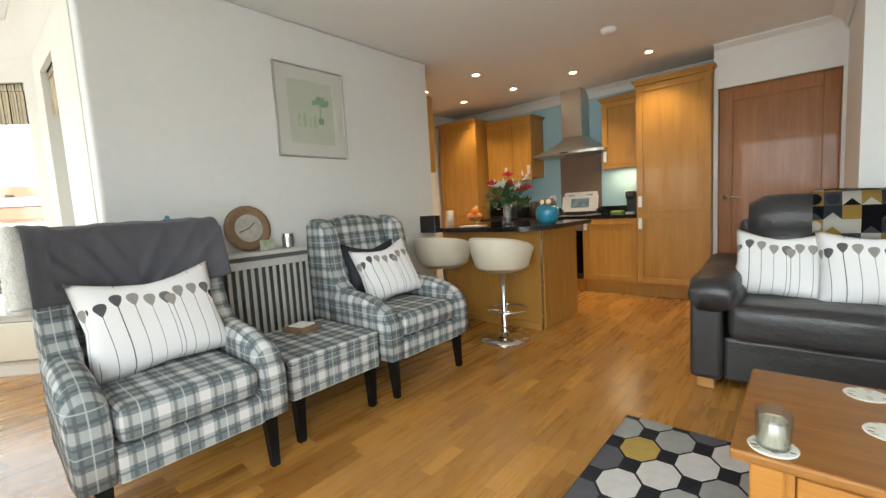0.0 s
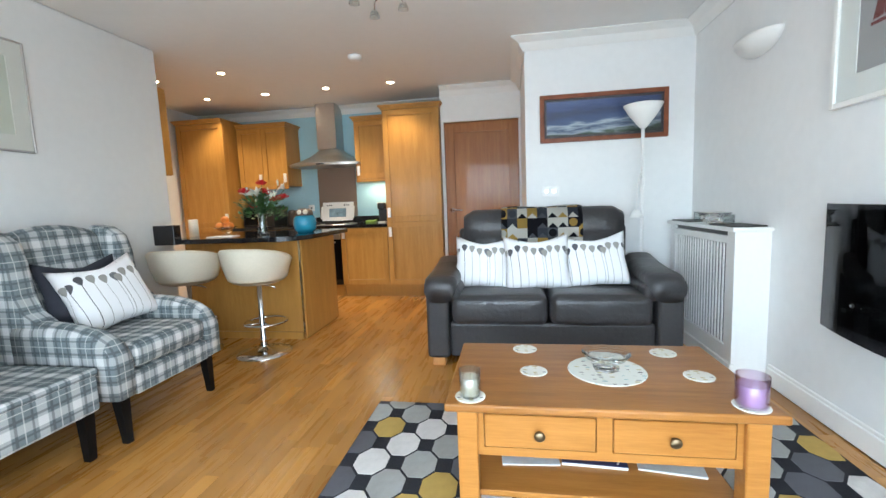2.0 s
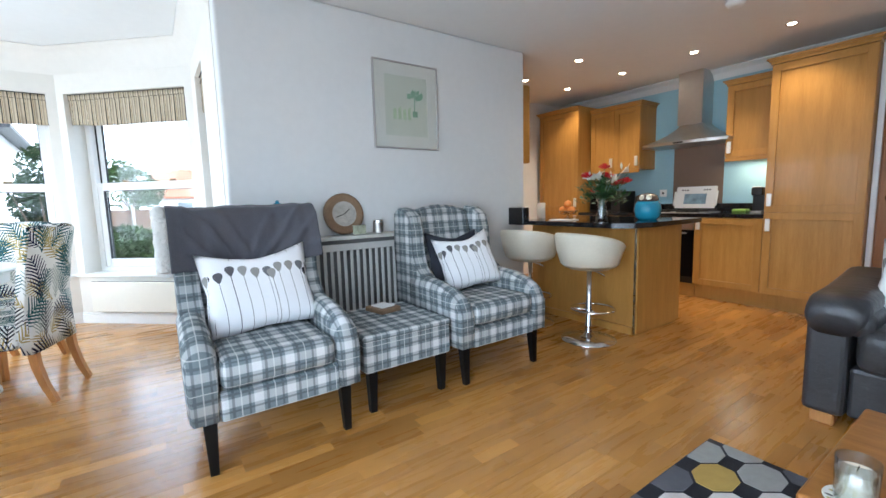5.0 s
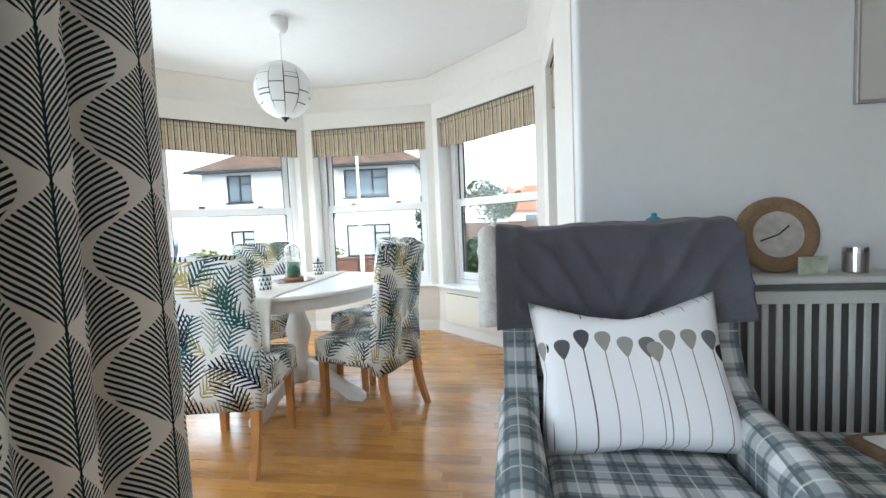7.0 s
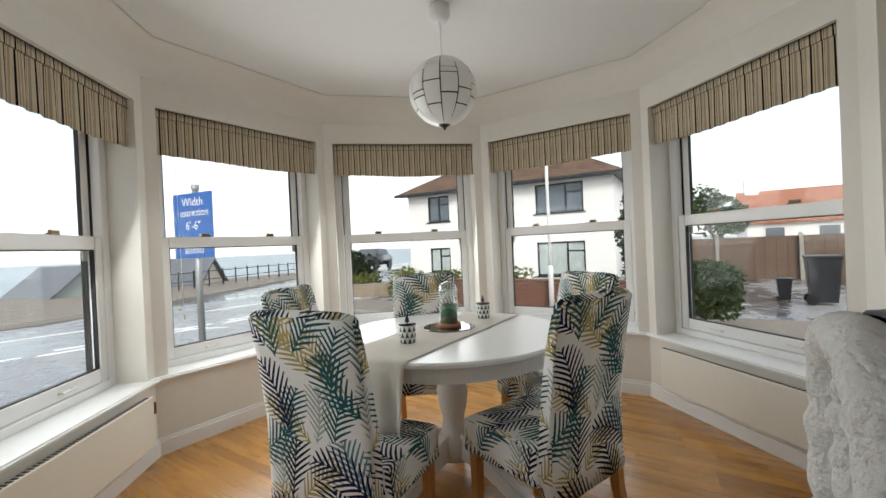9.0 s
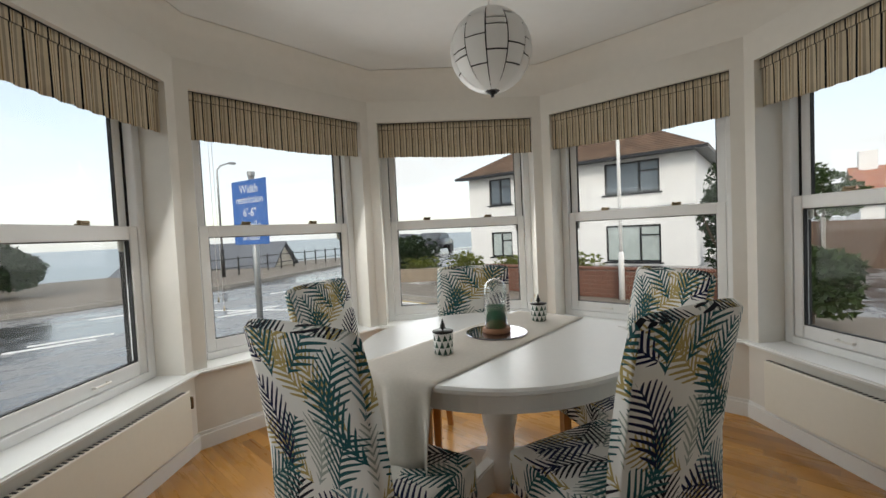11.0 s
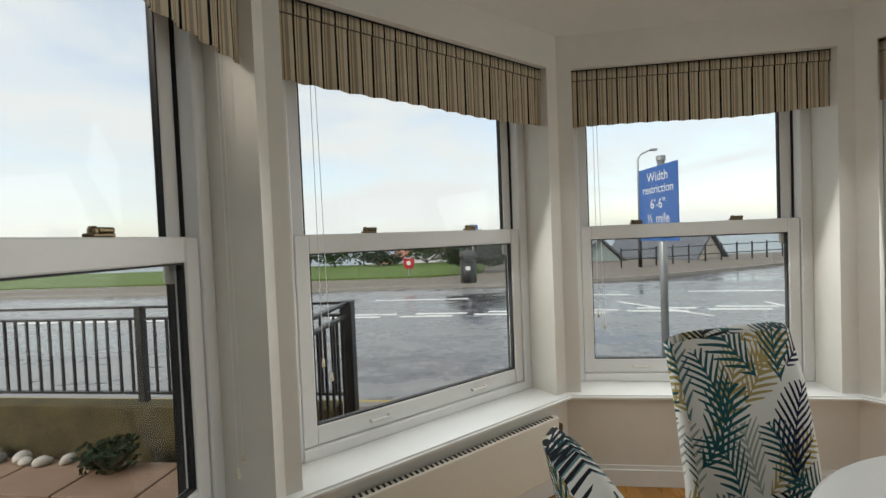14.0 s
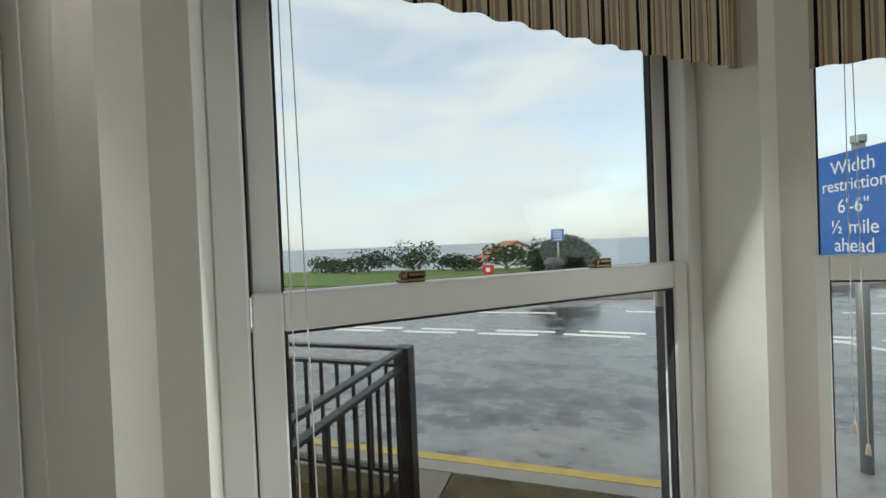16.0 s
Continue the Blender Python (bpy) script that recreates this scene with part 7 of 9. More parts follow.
def valance(i):
    """A gathered striped blind in the head of one window."""
    m, ln = seg_frame(BAY[i], BAY[i + 1])
    ob = thing("window_blind", m, "gathered striped cotton valance at the window head", "blind", "striped valances")
    x0, x1 = opening(i)[0] + 0.004, opening(i)[1] - 0.004
    n = 90
    rnd = random.Random(20 + i)
    ph = rnd.uniform(0, 6)
    bm = B()
    rows = [(2.165, 0.0), (2.12, 0.3), (2.115, 0.6), (2.04, 0.9), (1.96, 1.1), (1.893, 1.25)]
    rr = []
    for k in range(n + 1):
        s = k / n
        x = x0 + (x1 - x0) * s
        ring = []
        for z, a in rows:
            y = 0.045 + 0.0065 * a * math.sin(s * (x1 - x0) * 2 * math.pi / 0.085 + ph + 1.2 * math.sin(7 * s + i)) - (0.006 if z > 2.118 else 0)
            dz = (-0.012 * math.sin(math.pi * s) - 0.004 * math.sin(9 * s + i) - 0.010 * (s if i % 2 else 1 - s)) if z < 1.9 else 0
            ring.append((x, y, z + dz))
        rr.append(ring)
    loft(bm, rr, cap=False, closed=False)
    bmesh.ops.recalc_face_normals(bm, faces=bm.faces)
    bmesh.ops.solidify(bm, geom=bm.faces[:], thickness=0.004)
    c = part("cloth", bm, STRIPE, ob, "", True)
    for lp in c.data.loops:
        co = c.data.vertices[lp.vertex_index].co
        c.data.uv_layers[0].data[lp.index].uv = (co.x, co.z)
    bm = B()
    box(bm, x0, x1, 0.030, 0.060, 2.1655, 2.1695)
    part("top_band", bm, SEAL, ob, "black edging")
    bm = B()
    box(bm, x0, x1, 0.0325, 0.0355, 2.113, 2.1165)
    part("heading_seam", bm, SEAM, ob, "dark gathered seam")
    # cords with small pulls
    xc = x0 + 0.12 if i in (1, 2) else x1 - 0.035
    for k in range(2):
        bm = B()
        zb = 0.86 - 0.06 * k if i in (1, 2) else 0.60 + 0.04 * k
        tube(bm, [(xc + 0.018 * k, 0.10, 1.95), (xc + 0.03 * k, 0.10, zb + 0.03)], 0.0012, 5)
        part("cord", bm, PAPER, ob)
        bm = B()
        lathe(bm, [(0, 0.03), (0.004, 0.03), (0.007, 0), (0, 0)], 10, (xc + 0.03 * k, 0.10, zb))
        part("cord_pull", bm, WAXCREAM, ob, "cream cord pull", True)


for i in range(7):
    valance(i)


def bay_panel(i):
    """A flat cream radiator panel on the wall under the sill."""
    m, ln = seg_frame(BAY[i], BAY[i + 1])
    ob = thing("panel_radiator", m, "flat cream panel radiator under the window sill", "radiator", "bay radiators")
    bm = B()
    box(bm, 0.18, ln - 0.14, -0.065, -0.028, 0.125, 0.415, 0.006, 2)
    part("panel", bm, CREAM, ob)
    bm = B()
    for k in range(46):
        x = 0.19 + (ln - 0.35) * k / 46
        box(bm, x, x + 0.010, -0.058, -0.034, 0.4152, 0.417)
    part("grille", bm, SEAL, ob, "dark row of slots")
    bm = B()
    box(bm, 0.20, ln - 0.16, -0.028, -0.001, 0.20, 0.34)
    part("bracket", bm, CREAM, ob)
    bm = B()
    box(bm, ln - 0.12, ln - 0.105, -0.06, -0.028, 0.30, 0.37, 0.004, 1)
    box(bm, ln - 0.139, ln - 0.118, -0.05, -0.035, 0.32, 0.335)
    part("valve", bm, BRASS, ob, "small brown valve")


for i in (1, 5):
    bay_panel(i)

TX, TY, ZD = -3.21, -1.10, 0.768


def dining_table():
    ob = thing("dining_table", pose(TX, TY, 0), "round white painted pedestal dining table", "table")
    bm = B()
    lathe(bm, [(0, ZD - 0.028), (0.585, ZD - 0.028), (0.60, ZD - 0.020), (0.60, ZD - 0.008), (0.592, ZD), (0, ZD)], 72)
    part("tabletop", bm, GLOSS, ob)
    bm = B()
    lathe(bm, [(0.50, ZD - 0.095), (0.555, ZD - 0.095), (0.56, ZD - 0.029), (0.50, ZD - 0.029)], 60)
    part("apron", bm, GLOSS, ob)
    bm = B()
    lathe(bm, [(0, 0.11), (0.075, 0.11), (0.085, 0.16), (0.085, 0.22), (0.062, 0.26), (0.055, 0.32), (0.075, 0.40), (0.082, 0.46), (0.06, 0.53), (0.048, 0.57), (0.066, 0.59), (0.066, 0.61), (0.052, 0.63), (0.085, 0.67), (0.10, ZD - 0.029), (0, ZD - 0.029)], 32)
    part("pedestal", bm, GLOSS, ob, "", True)
    for k in range(4):
        bm = B()
        rr = []
        for x, z, h, w in ((0.05, 0.19, 0.13, 0.034), (0.15, 0.165, 0.11, 0.032), (0.27, 0.105, 0.085, 0.03), (0.37, 0.062, 0.06, 0.03), (0.44, 0.04, 0.05, 0.034), (0.475, 0.026, 0.034, 0.03)):
            rr.append([(x, -w, z - h / 2 if x < 0.36 else 0.0), (x, w, z - h / 2 if x < 0.36 else 0.0), (x, w * 0.85, z + h / 2), (x, -w * 0.85, z + h / 2)])
        loft(bm, rr)
        bmesh.ops.bevel(bm, geom=bm.edges[:], offset=0.006, segments=2, affect="EDGES", clamp_overlap=True)
        part("foot", bm, GLOSS, ob, "", False, pose(0, 0, 0, 0, 0, -8 + 90 * k))
    # tray slides on the tabletop: a fine seam across it
    return ob


dining_table()


LINEN = mat("beige_cotton_runner", (0.76, 0.71, 0.64), 0.9, var=0.06, scale=6, bump=0.3, bump_scale=300, spec=0.1)


def table_runner():
    bm = B()
    rr = []
    n = 36
    w = 0.19
    for j in range(17):
        v = -1 + 2 * j / 16
        y = w * v
        edge = math.sqrt(0.60 ** 2 - (y - 0.02) ** 2)
        ring = []
        # along x, over the near edge and down
        for k in range(n + 1):
            t = k / n
            ln = -0.56 + t * (edge + 0.56 + 0.30)
            if ln < edge:
                x, z = ln, ZD + 0.002 + 0.0016 * max(0, noise.noise((ln * 9, y * 9, 0)))
            else:
                d = ln - edge
                x = edge + 0.012 + 0.016 * math.sin(v * 7) * min(1, d * 5) + 0.01 * math.sin(v * 13 + 1) * min(1, d * 4)
                z = ZD - max(0, d - 0.010) + 0.002
            ring.append((x, y * (1 - 0.12 * max(0, ln - edge) / 0.3), z))
        rr.append(ring)
    loft(bm, rr, cap=False, closed=False)
    bmesh.ops.recalc_face_normals(bm, faces=bm.faces)
    bmesh.ops.solidify(bm, geom=bm.faces[:], thickness=-0.002)
    ob = part("table_runner", bm, LINEN, None, "", True, pose(TX, TY - 0.03, 0.0005, 0, 0, 2))
    tagged(ob, "plain off-white cotton table runner hanging over the edge", "table runner")


table_runner()
ZR = ZD + 0.006


def cloche():
    ob = thing("glass_cloche", pose(-3.27, -1.14, ZR), "green candle under a glass dome on a mirror plate", "candle")
    bm = B()
    lathe(bm, [(0, 0), (0.138, 0), (0.14, 0.003), (0.138, 0.006), (0, 0.006)], 48)
    part("mirror_plate", bm, MIRROR, ob, "round mirror plate")
    bm = B()
    lathe(bm, [(0, 0.0065), (0.062, 0.0065), (0.064, 0.012), (0.064, 0.022), (0.06, 0.026), (0, 0.026)], 32)
    part("wooden_base", bm, CORK, ob, "round brown wooden base", True)
    bm = B()
    prof = [(0.052, 0.0265), (0.052, 0.20)] + [(0.052 * math.cos(a), 0.20 + 0.05 * math.sin(a)) for a in [0.25, 0.5, 0.8, 1.1, 1.4]] + [(0, 0.2505)]
    inner = [(max(r - 0.0025, 0), z - (0.002 if r < 0.04 else 0)) for r, z in prof[::-1]]
    lathe(bm, prof + inner[1:], 36)
    part("glass_dome", bm, DOMEGLASS, ob, "", True).visible_shadow = False
    bm = B()
    lathe(bm, [(0, 0.027), (0.043, 0.027), (0.045, 0.035), (0.045, 0.125), (0.043, 0.125), (0.042, 0.112), (0, 0.110)], 30)
    part("candle_jar", bm, WAXGREEN, ob, "deep green candle", True)
    bm = B()
    tube(bm, [(0, 0, 0.110), (0.002, 0, 0.122)], 0.0015, 6)
    part("wick", bm, BLACKPL, ob)


cloche()


def tree_print():
    m, nt, b = material("fir_tree_print", (0.75, 0.75, 0.72), 0.3, var=0)
    n = Nodes(nt)
    s = nt.nodes.new("ShaderNodeSeparateXYZ"); nt.links.new(n.coords("Object"), s.inputs[0])
    a = n.m("MULTIPLY", n.m("ARCTAN2", s.outputs[1], s.outputs[0]), 10 / (2 * math.pi))
    v = n.m("DIVIDE", s.outputs[2], 0.027)
    off = n.m("MULTIPLY", n.m("MODULO", n.m("FLOOR", v), 2.0), 0.5)
    x = n.m("ABSOLUTE", n.m("SUBTRACT", n.m("FRACT", n.m("ADD", n.m("ADD", a, 20.0), off)), 0.5))
    f = n.m("FRACT", v)
    mask = n.m("LESS_THAN", x, n.m("MULTIPLY_ADD", f, -0.42, 0.40))
    c = n.mix(mask, (0.76, 0.76, 0.73, 1), (0.02, 0.07, 0.045, 1))
    nt.links.new(c, b.inputs["Base Color"])
    return m


FIRS = tree_print()


def tree_pot(x, y):
    ob = thing("candle_pot", pose(x, y, ZR), "small white pot printed with green fir trees", "candle pot", "fir tree pots")
    bm = B()
    lathe(bm, [(0, 0), (0.034, 0), (0.037, 0.004), (0.039, 0.080), (0.037, 0.082), (0.034, 0.080), (0.033, 0.072), (0, 0.072)], 28)
    part("pot", bm, FIRS, ob, "", True)
    bm = B()
    lathe(bm, [(0.0, 0.0725), (0.041, 0.083), (0.041, 0.088), (0.0, 0.090)], 28)
    part("lid", bm, BLACKPL, ob, "black lid", True)
    bm = B()
    lathe(bm, [(0.004, 0.09), (0.004, 0.097), (0.013, 0.097), (0.007, 0.108), (0.010, 0.108), (0.004, 0.12), (0.006, 0.12), (0, 0.136)], 12)
    part("finial", bm, BLACKPL, ob, "black fir tree finial")


tree_pot(-2.90, -1.125)
tree_pot(-3.60, -1.115)


def dining_chair(m):
    """A slip-covered dining chair that faces its own +x; origin on the floor under the back."""
    ob = thing("dining_chair", m, "dining chair in a palm-leaf print slip cover", "chair", "chairs round the dining table")
    w = 0.222
    # back: leaning, slightly rounded at the top
    bm = B()
    rr = []
    n = 16
    for k in range(n + 1):
        s = -1 + 2 * k / n
        y = w * s
        top = 1.025 - 0.012 * abs(s) ** 6
        e = 0.012 * abs(s) ** 8
        rr.append([(0.075 - e, y, 0.46), (0.055 - e, y, 0.65), (0.022 - e, y, 0.85), (-0.02 - e, y, top - 0.015), (-0.045, y, top), (-0.075 + e, y, top - 0.02), (-0.045 + e, y, 0.85), (-0.015 + e, y, 0.62), (-0.008 + e, y, 0.40), (-0.012 + e, y, 0.30), (0.06 - e, y, 0.30)])
    loft(bm, rr)
    for v in bm.verts:
        v.co.x += 0.006 * noise.noise((v.co.y * 7, v.co.z * 5, 0.5))
    part("back_cover", bm, PALM, ob, "", True)
    # seat with a short skirt
    bm = B()
    box(bm, 0.06, 0.475, -0.232, 0.232, 0.335, 0.482, 0.028, 4)
    for v in bm.verts:
        v.co.z += 0.010 * noise.noise((v.co.x * 9, v.co.y * 9, 2.0))
        if v.co.z < 0.36:
            v.co.y *= 1.03
    part("seat_cover", bm, PALM, ob, "", True)
    for x, y, lx in ((0.435, -0.19, 0.0), (0.435, 0.19, 0.0), (0.02, -0.185, -0.075), (0.02, 0.185, -0.075)):
        bm = B()
        a, b = 0.021, 0.016
        rr = []
        for t in (0, 0.35, 0.7, 1.0):
            z = 0.34 * (1 - t)
            dx = lx * t * t
            r = a + (b - a) * t
            rr.append([(x + dx + sx * r, y + sy * r, z) for sx, sy in ((-1, -1), (1, -1), (1, 1), (-1, 1))])
        loft(bm, rr)
        part("leg", bm, LEGWOOD, ob, "oak leg")
    return ob


def facing(x, y, dx, dy):
    return pose(x, y, 0, 0, 0, math.degrees(math.atan2(dy, dx)))


c0 = dining_chair(facing(-2.304, -1.049, -0.986, -0.165))
for p in ((-2.974, -0.326, -0.313, -0.95), (-3.877, -0.60, 0.851, -0.525), (-3.738, -1.656, 0.81, 0.586), (-2.845, -1.871, -0.378, 0.926)):
    copy_thing(c0, facing(*p))


def pendant():
    """A white globe pendant cut by dark angular seams."""
    x, y, zc, r = -3.37, -1.18, 2.08, 0.19
    ob = thing("pendant_lamp", pose(x, y, 0), "white globe pendant lamp with angular dark seams, off", "pendant lamp")
    bm = B()
    lathe(bm, [(0, HB - 0.001), (0.058, HB - 0.001), (0.058, HB - 0.055), (0.042, HB - 0.085), (0, HB - 0.085)], 24)
    part("ceiling_rose", bm, UPVC, ob, "", True)
    bm = B()
    tube(bm, [(0, 0, HB - 0.08), (0, 0, zc + r - 0.01)], 0.003, 8)
    part("flex", bm, UPVC, ob)
    # inner dark core behind the seams
    bm = B()
    bmesh.ops.create_uvsphere(bm, u_segments=32, v_segments=20, radius=r - 0.006)
    bmesh.ops.translate(bm, vec=(0, 0, zc), verts=bm.verts)
    part("core", bm, SEAL, ob, "dark inner globe", True)
    # shell plates: bands of longitude cut at stepped latitudes
    cuts = 12
    rnd = random.Random(6)
    for k in range(cuts):
        a0, a1 = 2 * math.pi * k / cuts + 0.018, 2 * math.pi * (k + 1) / cuts - 0.018
        lat = [-1.40, -0.62 + 0.28 * (k % 2), 0.02 + 0.20 * ((k + 1) % 3 - 1), 0.62 - 0.22 * (k % 2), 1.42]
        for q in range(4):
            b0, b1 = lat[q] + 0.018, lat[q + 1] - 0.018
            bm = B()
            gi = []
            for rad in (r, r - 0.004):
                gi.append([[bm.verts.new((rad * math.cos(b) * math.cos(a), rad * math.cos(b) * math.sin(a), zc + rad * math.sin(b))) for b in [b0 + (b1 - b0) * t / 4 for t in range(5)]] for a in (a0, (a0 + a1) / 2, a1)])
            for g in gi:
                for i in range(2):
                    for j in range(4):
                        bm.faces.new((g[i][j], g[i + 1][j], g[i + 1][j + 1], g[i][j + 1]))
            part("shade_plate", bm, LAMPGLASS, ob, "", True)
    bm = B()
    lathe(bm, [(0, -0.02), (0.008, -0.018), (0.008, -0.008), (0.022, 0.0), (0.022, 0.006), (0, 0.008)], 14, (0, 0, zc - r - 0.004))
    part("finial", bm, BLACKPL, ob, "small dark finial", True)


pendant()

# ---------------------------------------------------------------- outside
G = -0.35


def wet_asphalt():
    m, nt, b = material("wet_asphalt", (0.05, 0.05, 0.055), 0.5, var=0)
    n = Nodes(nt)
    co = n.coords("Object")
    big = n.m("ADD", n.m("MULTIPLY", n.noise(n.mapped(co, (0.30, 1.0, 1)), 0.55, 7, 0.66), 0.65), n.m("MULTIPLY", n.noise(co, 2.4, 5, 0.7), 0.35))
    fine = n.noise(co, 40, 3)
    wet = n.step(big, 0.5, 0.07)
    c = n.mix(wet, (0.31, 0.305, 0.30, 1), (0.070, 0.071, 0.076, 1))
    c = n.mix(0.4, c, n.ramp(fine, [(0.3, (0.6, 0.6, 0.6)), (0.7, (1.3, 1.3, 1.3))]), "MULTIPLY")
    nt.links.new(c, b.inputs["Base Color"])
    nt.links.new(n.m("MULTIPLY_ADD", wet, -0.34, 0.46), b.inputs["Roughness"])
    n.bump(fine, b, 0.12, 0.006)
    return m


ASPHALT = wet_asphalt()
PAVING = mat("tarmac_pavement", (0.20, 0.17, 0.14), 0.8, var=0.2, scale=2, bump=0.3, bump_scale=60)
SLAB = mat("sandstone_slab", (0.26, 0.17, 0.12), 0.7, var=0.25, scale=4, bump=0.2, bump_scale=40)
KERB = mat("concrete_kerb", (0.30, 0.28, 0.25), 0.8, var=0.15, scale=6, bump=0.2)
GRASS = mat("grass", (0.10, 0.16, 0.03), 0.9, var=0.35, scale=3, bump=0.6, bump_scale=25)
MOSS = mat("mossy_ground", (0.085, 0.068, 0.030), 0.95, var=0.75, scale=5, bump=1.0, bump_scale=30)
SEA = mat("grey_sea", (0.20, 0.25, 0.28), 0.35, var=0.1, scale=0.02, bump=0.3, bump_scale=1.5)
ROADWHITE = mat("white_road_paint", (0.80, 0.80, 0.78), 0.6, var=0.15, scale=8)
ROADYELLOW = mat("yellow_road_paint", (0.50, 0.36, 0.10), 0.6, var=0.3, scale=8)
RENDER = mat("white_house_render", (0.80, 0.80, 0.79), 0.8, var=0.05, scale=2, bump=0.15, bump_scale=60)
ROOFTILE = mat("brown_roof_tile", (0.135, 0.085, 0.058), 0.85, var=0.7, scale=2.2, bump=0.5, bump_scale=9)
REDTILE = mat("orange_roof_tile", (0.34, 0.14, 0.085), 0.8, var=0.2, scale=3)
BRICK = mat("red_brick", (0.17, 0.075, 0.05), 0.85, var=0.3, scale=9, bump=0.3)
MORTAR = mat("mortar", (0.24, 0.20, 0.17), 0.9, var=0.2, scale=9)
FENCEWOOD = mat("brown_fence_board", (0.13, 0.085, 0.06), 0.8, var=0.3, scale=5, bump=0.2)
ANTHRACITE = mat("anthracite_frame", (0.02, 0.022, 0.026), 0.4, var=0.05)
FARGLASS = mat("dark_window_glass", (0.10, 0.13, 0.16), 0.08, var=0.2, scale=1.5, spec=0.8)
NETCURTAIN = mat("pale_vertical_blind", (0.42, 0.48, 0.47), 0.6, var=0.25, scale=6)
SIGNBLUE = mat("blue_sign_sheet", (0.02, 0.12, 0.42), 0.35, var=0.04)
GALV = mat("galvanised_steel", (0.38, 0.40, 0.41), 0.45, 0.7, var=0.1)
SHRUB = mat("shrub_leaves", (0.045, 0.085, 0.02), 0.7, var=0.5, scale=3)
DARKSHRUB = mat("dark_shrub_leaves", (0.025, 0.05, 0.018), 0.7, var=0.5, scale=3)
LIMESHRUB = mat("yellow_green_leaves", (0.20, 0.23, 0.05), 0.7, var=0.4, scale=4)
BARK = mat("bark", (0.09, 0.065, 0.045), 0.9, var=0.3, scale=10)
TEALBOARD = mat("grey_green_boards", (0.30, 0.36, 0.35), 0.7, var=0.1, scale=6)
CARPAINT = mat("black_car_paint", (0.012, 0.013, 0.016), 0.2, var=0.05, coat=0.5)
RED = mat("red_plastic", (0.45, 0.03, 0.03), 0.4, var=0.1)
PEBBLE = mat("pale_pebble", (0.50, 0.47, 0.42), 0.7, var=0.3, scale=12)


def flat(name, x0, x1, y0, y1, z0, z1, material_, label, category):
    bm = B()
    box(bm, x0, x1, y0, y1, z0, z1)
    return structure(name, bm, material_, label, category)


flat("ground", -300, 300, -27, 300, G - 0.5, G, ASPHALT, "wet dark asphalt road surface", "road")
flat("water", -3500, 3500, -4000, -27.01, -9.5, -9.0, SEA, "calm grey sea out to the horizon", "sea")


def verge():
    bm = B()
    pts = [(40, -14.25), (3, -14.35), (-3, -14.6), (-7.2, -15.6), (-12.6, -18.6), (-26, -26.9), (40, -26.9)]
    prism(bm, pts[::-1], G + 0.001, G + 0.09)
    structure("pavement_far", bm, PAVING, "brown tarmac clifftop pavement behind a kerb", "pavement")
    bm = B()
    prism(bm, [(40, -16.9), (40, -26.8), (-1.6, -26.8), (-1.6, -18.6), (0.5, -17.4)][::-1], G + 0.0905, G + 0.16)
    structure("ground_grass", bm, GRASS, "short green clifftop grass", "grass")
    out = [(40, -14.13), (3, -14.23), (-3, -14.48), (-7.2, -15.48), (-12.6, -18.48), (-26, -26.78)]
    inn = [(x, y - 0.121) for x, y in out]
    bm = B()
    for a, b, c, d in zip(out, out[1:], inn[1:], inn):
        prism(bm, [a, b, c, d], G + 0.0005, G + 0.11)
    structure("kerb_far", bm, KERB, "concrete kerb along the clifftop", "kerb")


verge()
# near pavement with its kerb, beside the railing
flat("pavement_near", -1.03, 30, -4.35, -3.63, G + 0.001, G + 0.11, PAVING, "narrow tarmac pavement by the railing", "pavement")
flat("pavement_corner", -6.0, -1.04, -4.35, -3.30, G + 0.001, G + 0.108, MOSS, "mossy strip of ground by the bay", "pavement")
flat("kerb_near", -6.0, 30, -4.47, -4.352, G + 0.0005, G + 0.115, KERB, "concrete kerb stone edge", "kerb")
for k, y in enumerate((-4.58, -4.75)):
    flat("road_line_yellow_%d" % k, -2.6, 30, y - 0.05, y + 0.05, G + 0.0005, G + 0.004, ROADYELLOW, "worn yellow line along the kerb", "road marking")


def dashes():
    for row, (y, x0, ln, gap, n) in enumerate(((-9.45, -14.0, 1.15, 0.45, 16), (-9.75, -14.3, 1.15, 0.45, 16), (-11.9, -14.0, 2.6, 1.6, 7))):
        for k in range(n):
            x = x0 + k * (ln + gap)
            bm = B()
            box(bm, 0, ln, -0.075, 0.075, 0, 0.004)
            ob = structure("road_line_white_%d_%d" % (row, k), bm, ROADWHITE, "white dash on the road", "road marking", pose(x, y - 0.10 * (x < -2) * (-2 - x) * 0.25, G + 0.0005, 0, 0, -6 if x < -2 else 0))
    for k, (p, q) in enumerate((((-5.0, -10.9), (-6.2, -9.0)), ((-8.0, -10.5), (-8.15, -6.5)))):
        m, ln = seg_frame(p, q)
        bm = B()
        box(bm, 0, ln, -0.05, 0.05, G + 0.0005, G + 0.004)
        structure("road_line_side_%d" % k, bm, ROADWHITE, "white line at the junction", "road marking", m)


dashes()

# side road: pavement and brick garden wall opposite
flat("pavement_side", -10.15, -8.55, -9.6, 60, G + 0.001, G + 0.10, PAVING, "brown tarmac pavement before the garden wall", "pavement")
flat("kerb_side", -8.548, -8.43, -9.6, 60, G + 0.0005, G + 0.11, KERB, "concrete kerb of the side road", "kerb")
flat("road_line_kerb", -8.30, -8.22, -9.0, 30, G + 0.0005, G + 0.004, ROADYELLOW, "worn yellow line of the side road", "road marking")


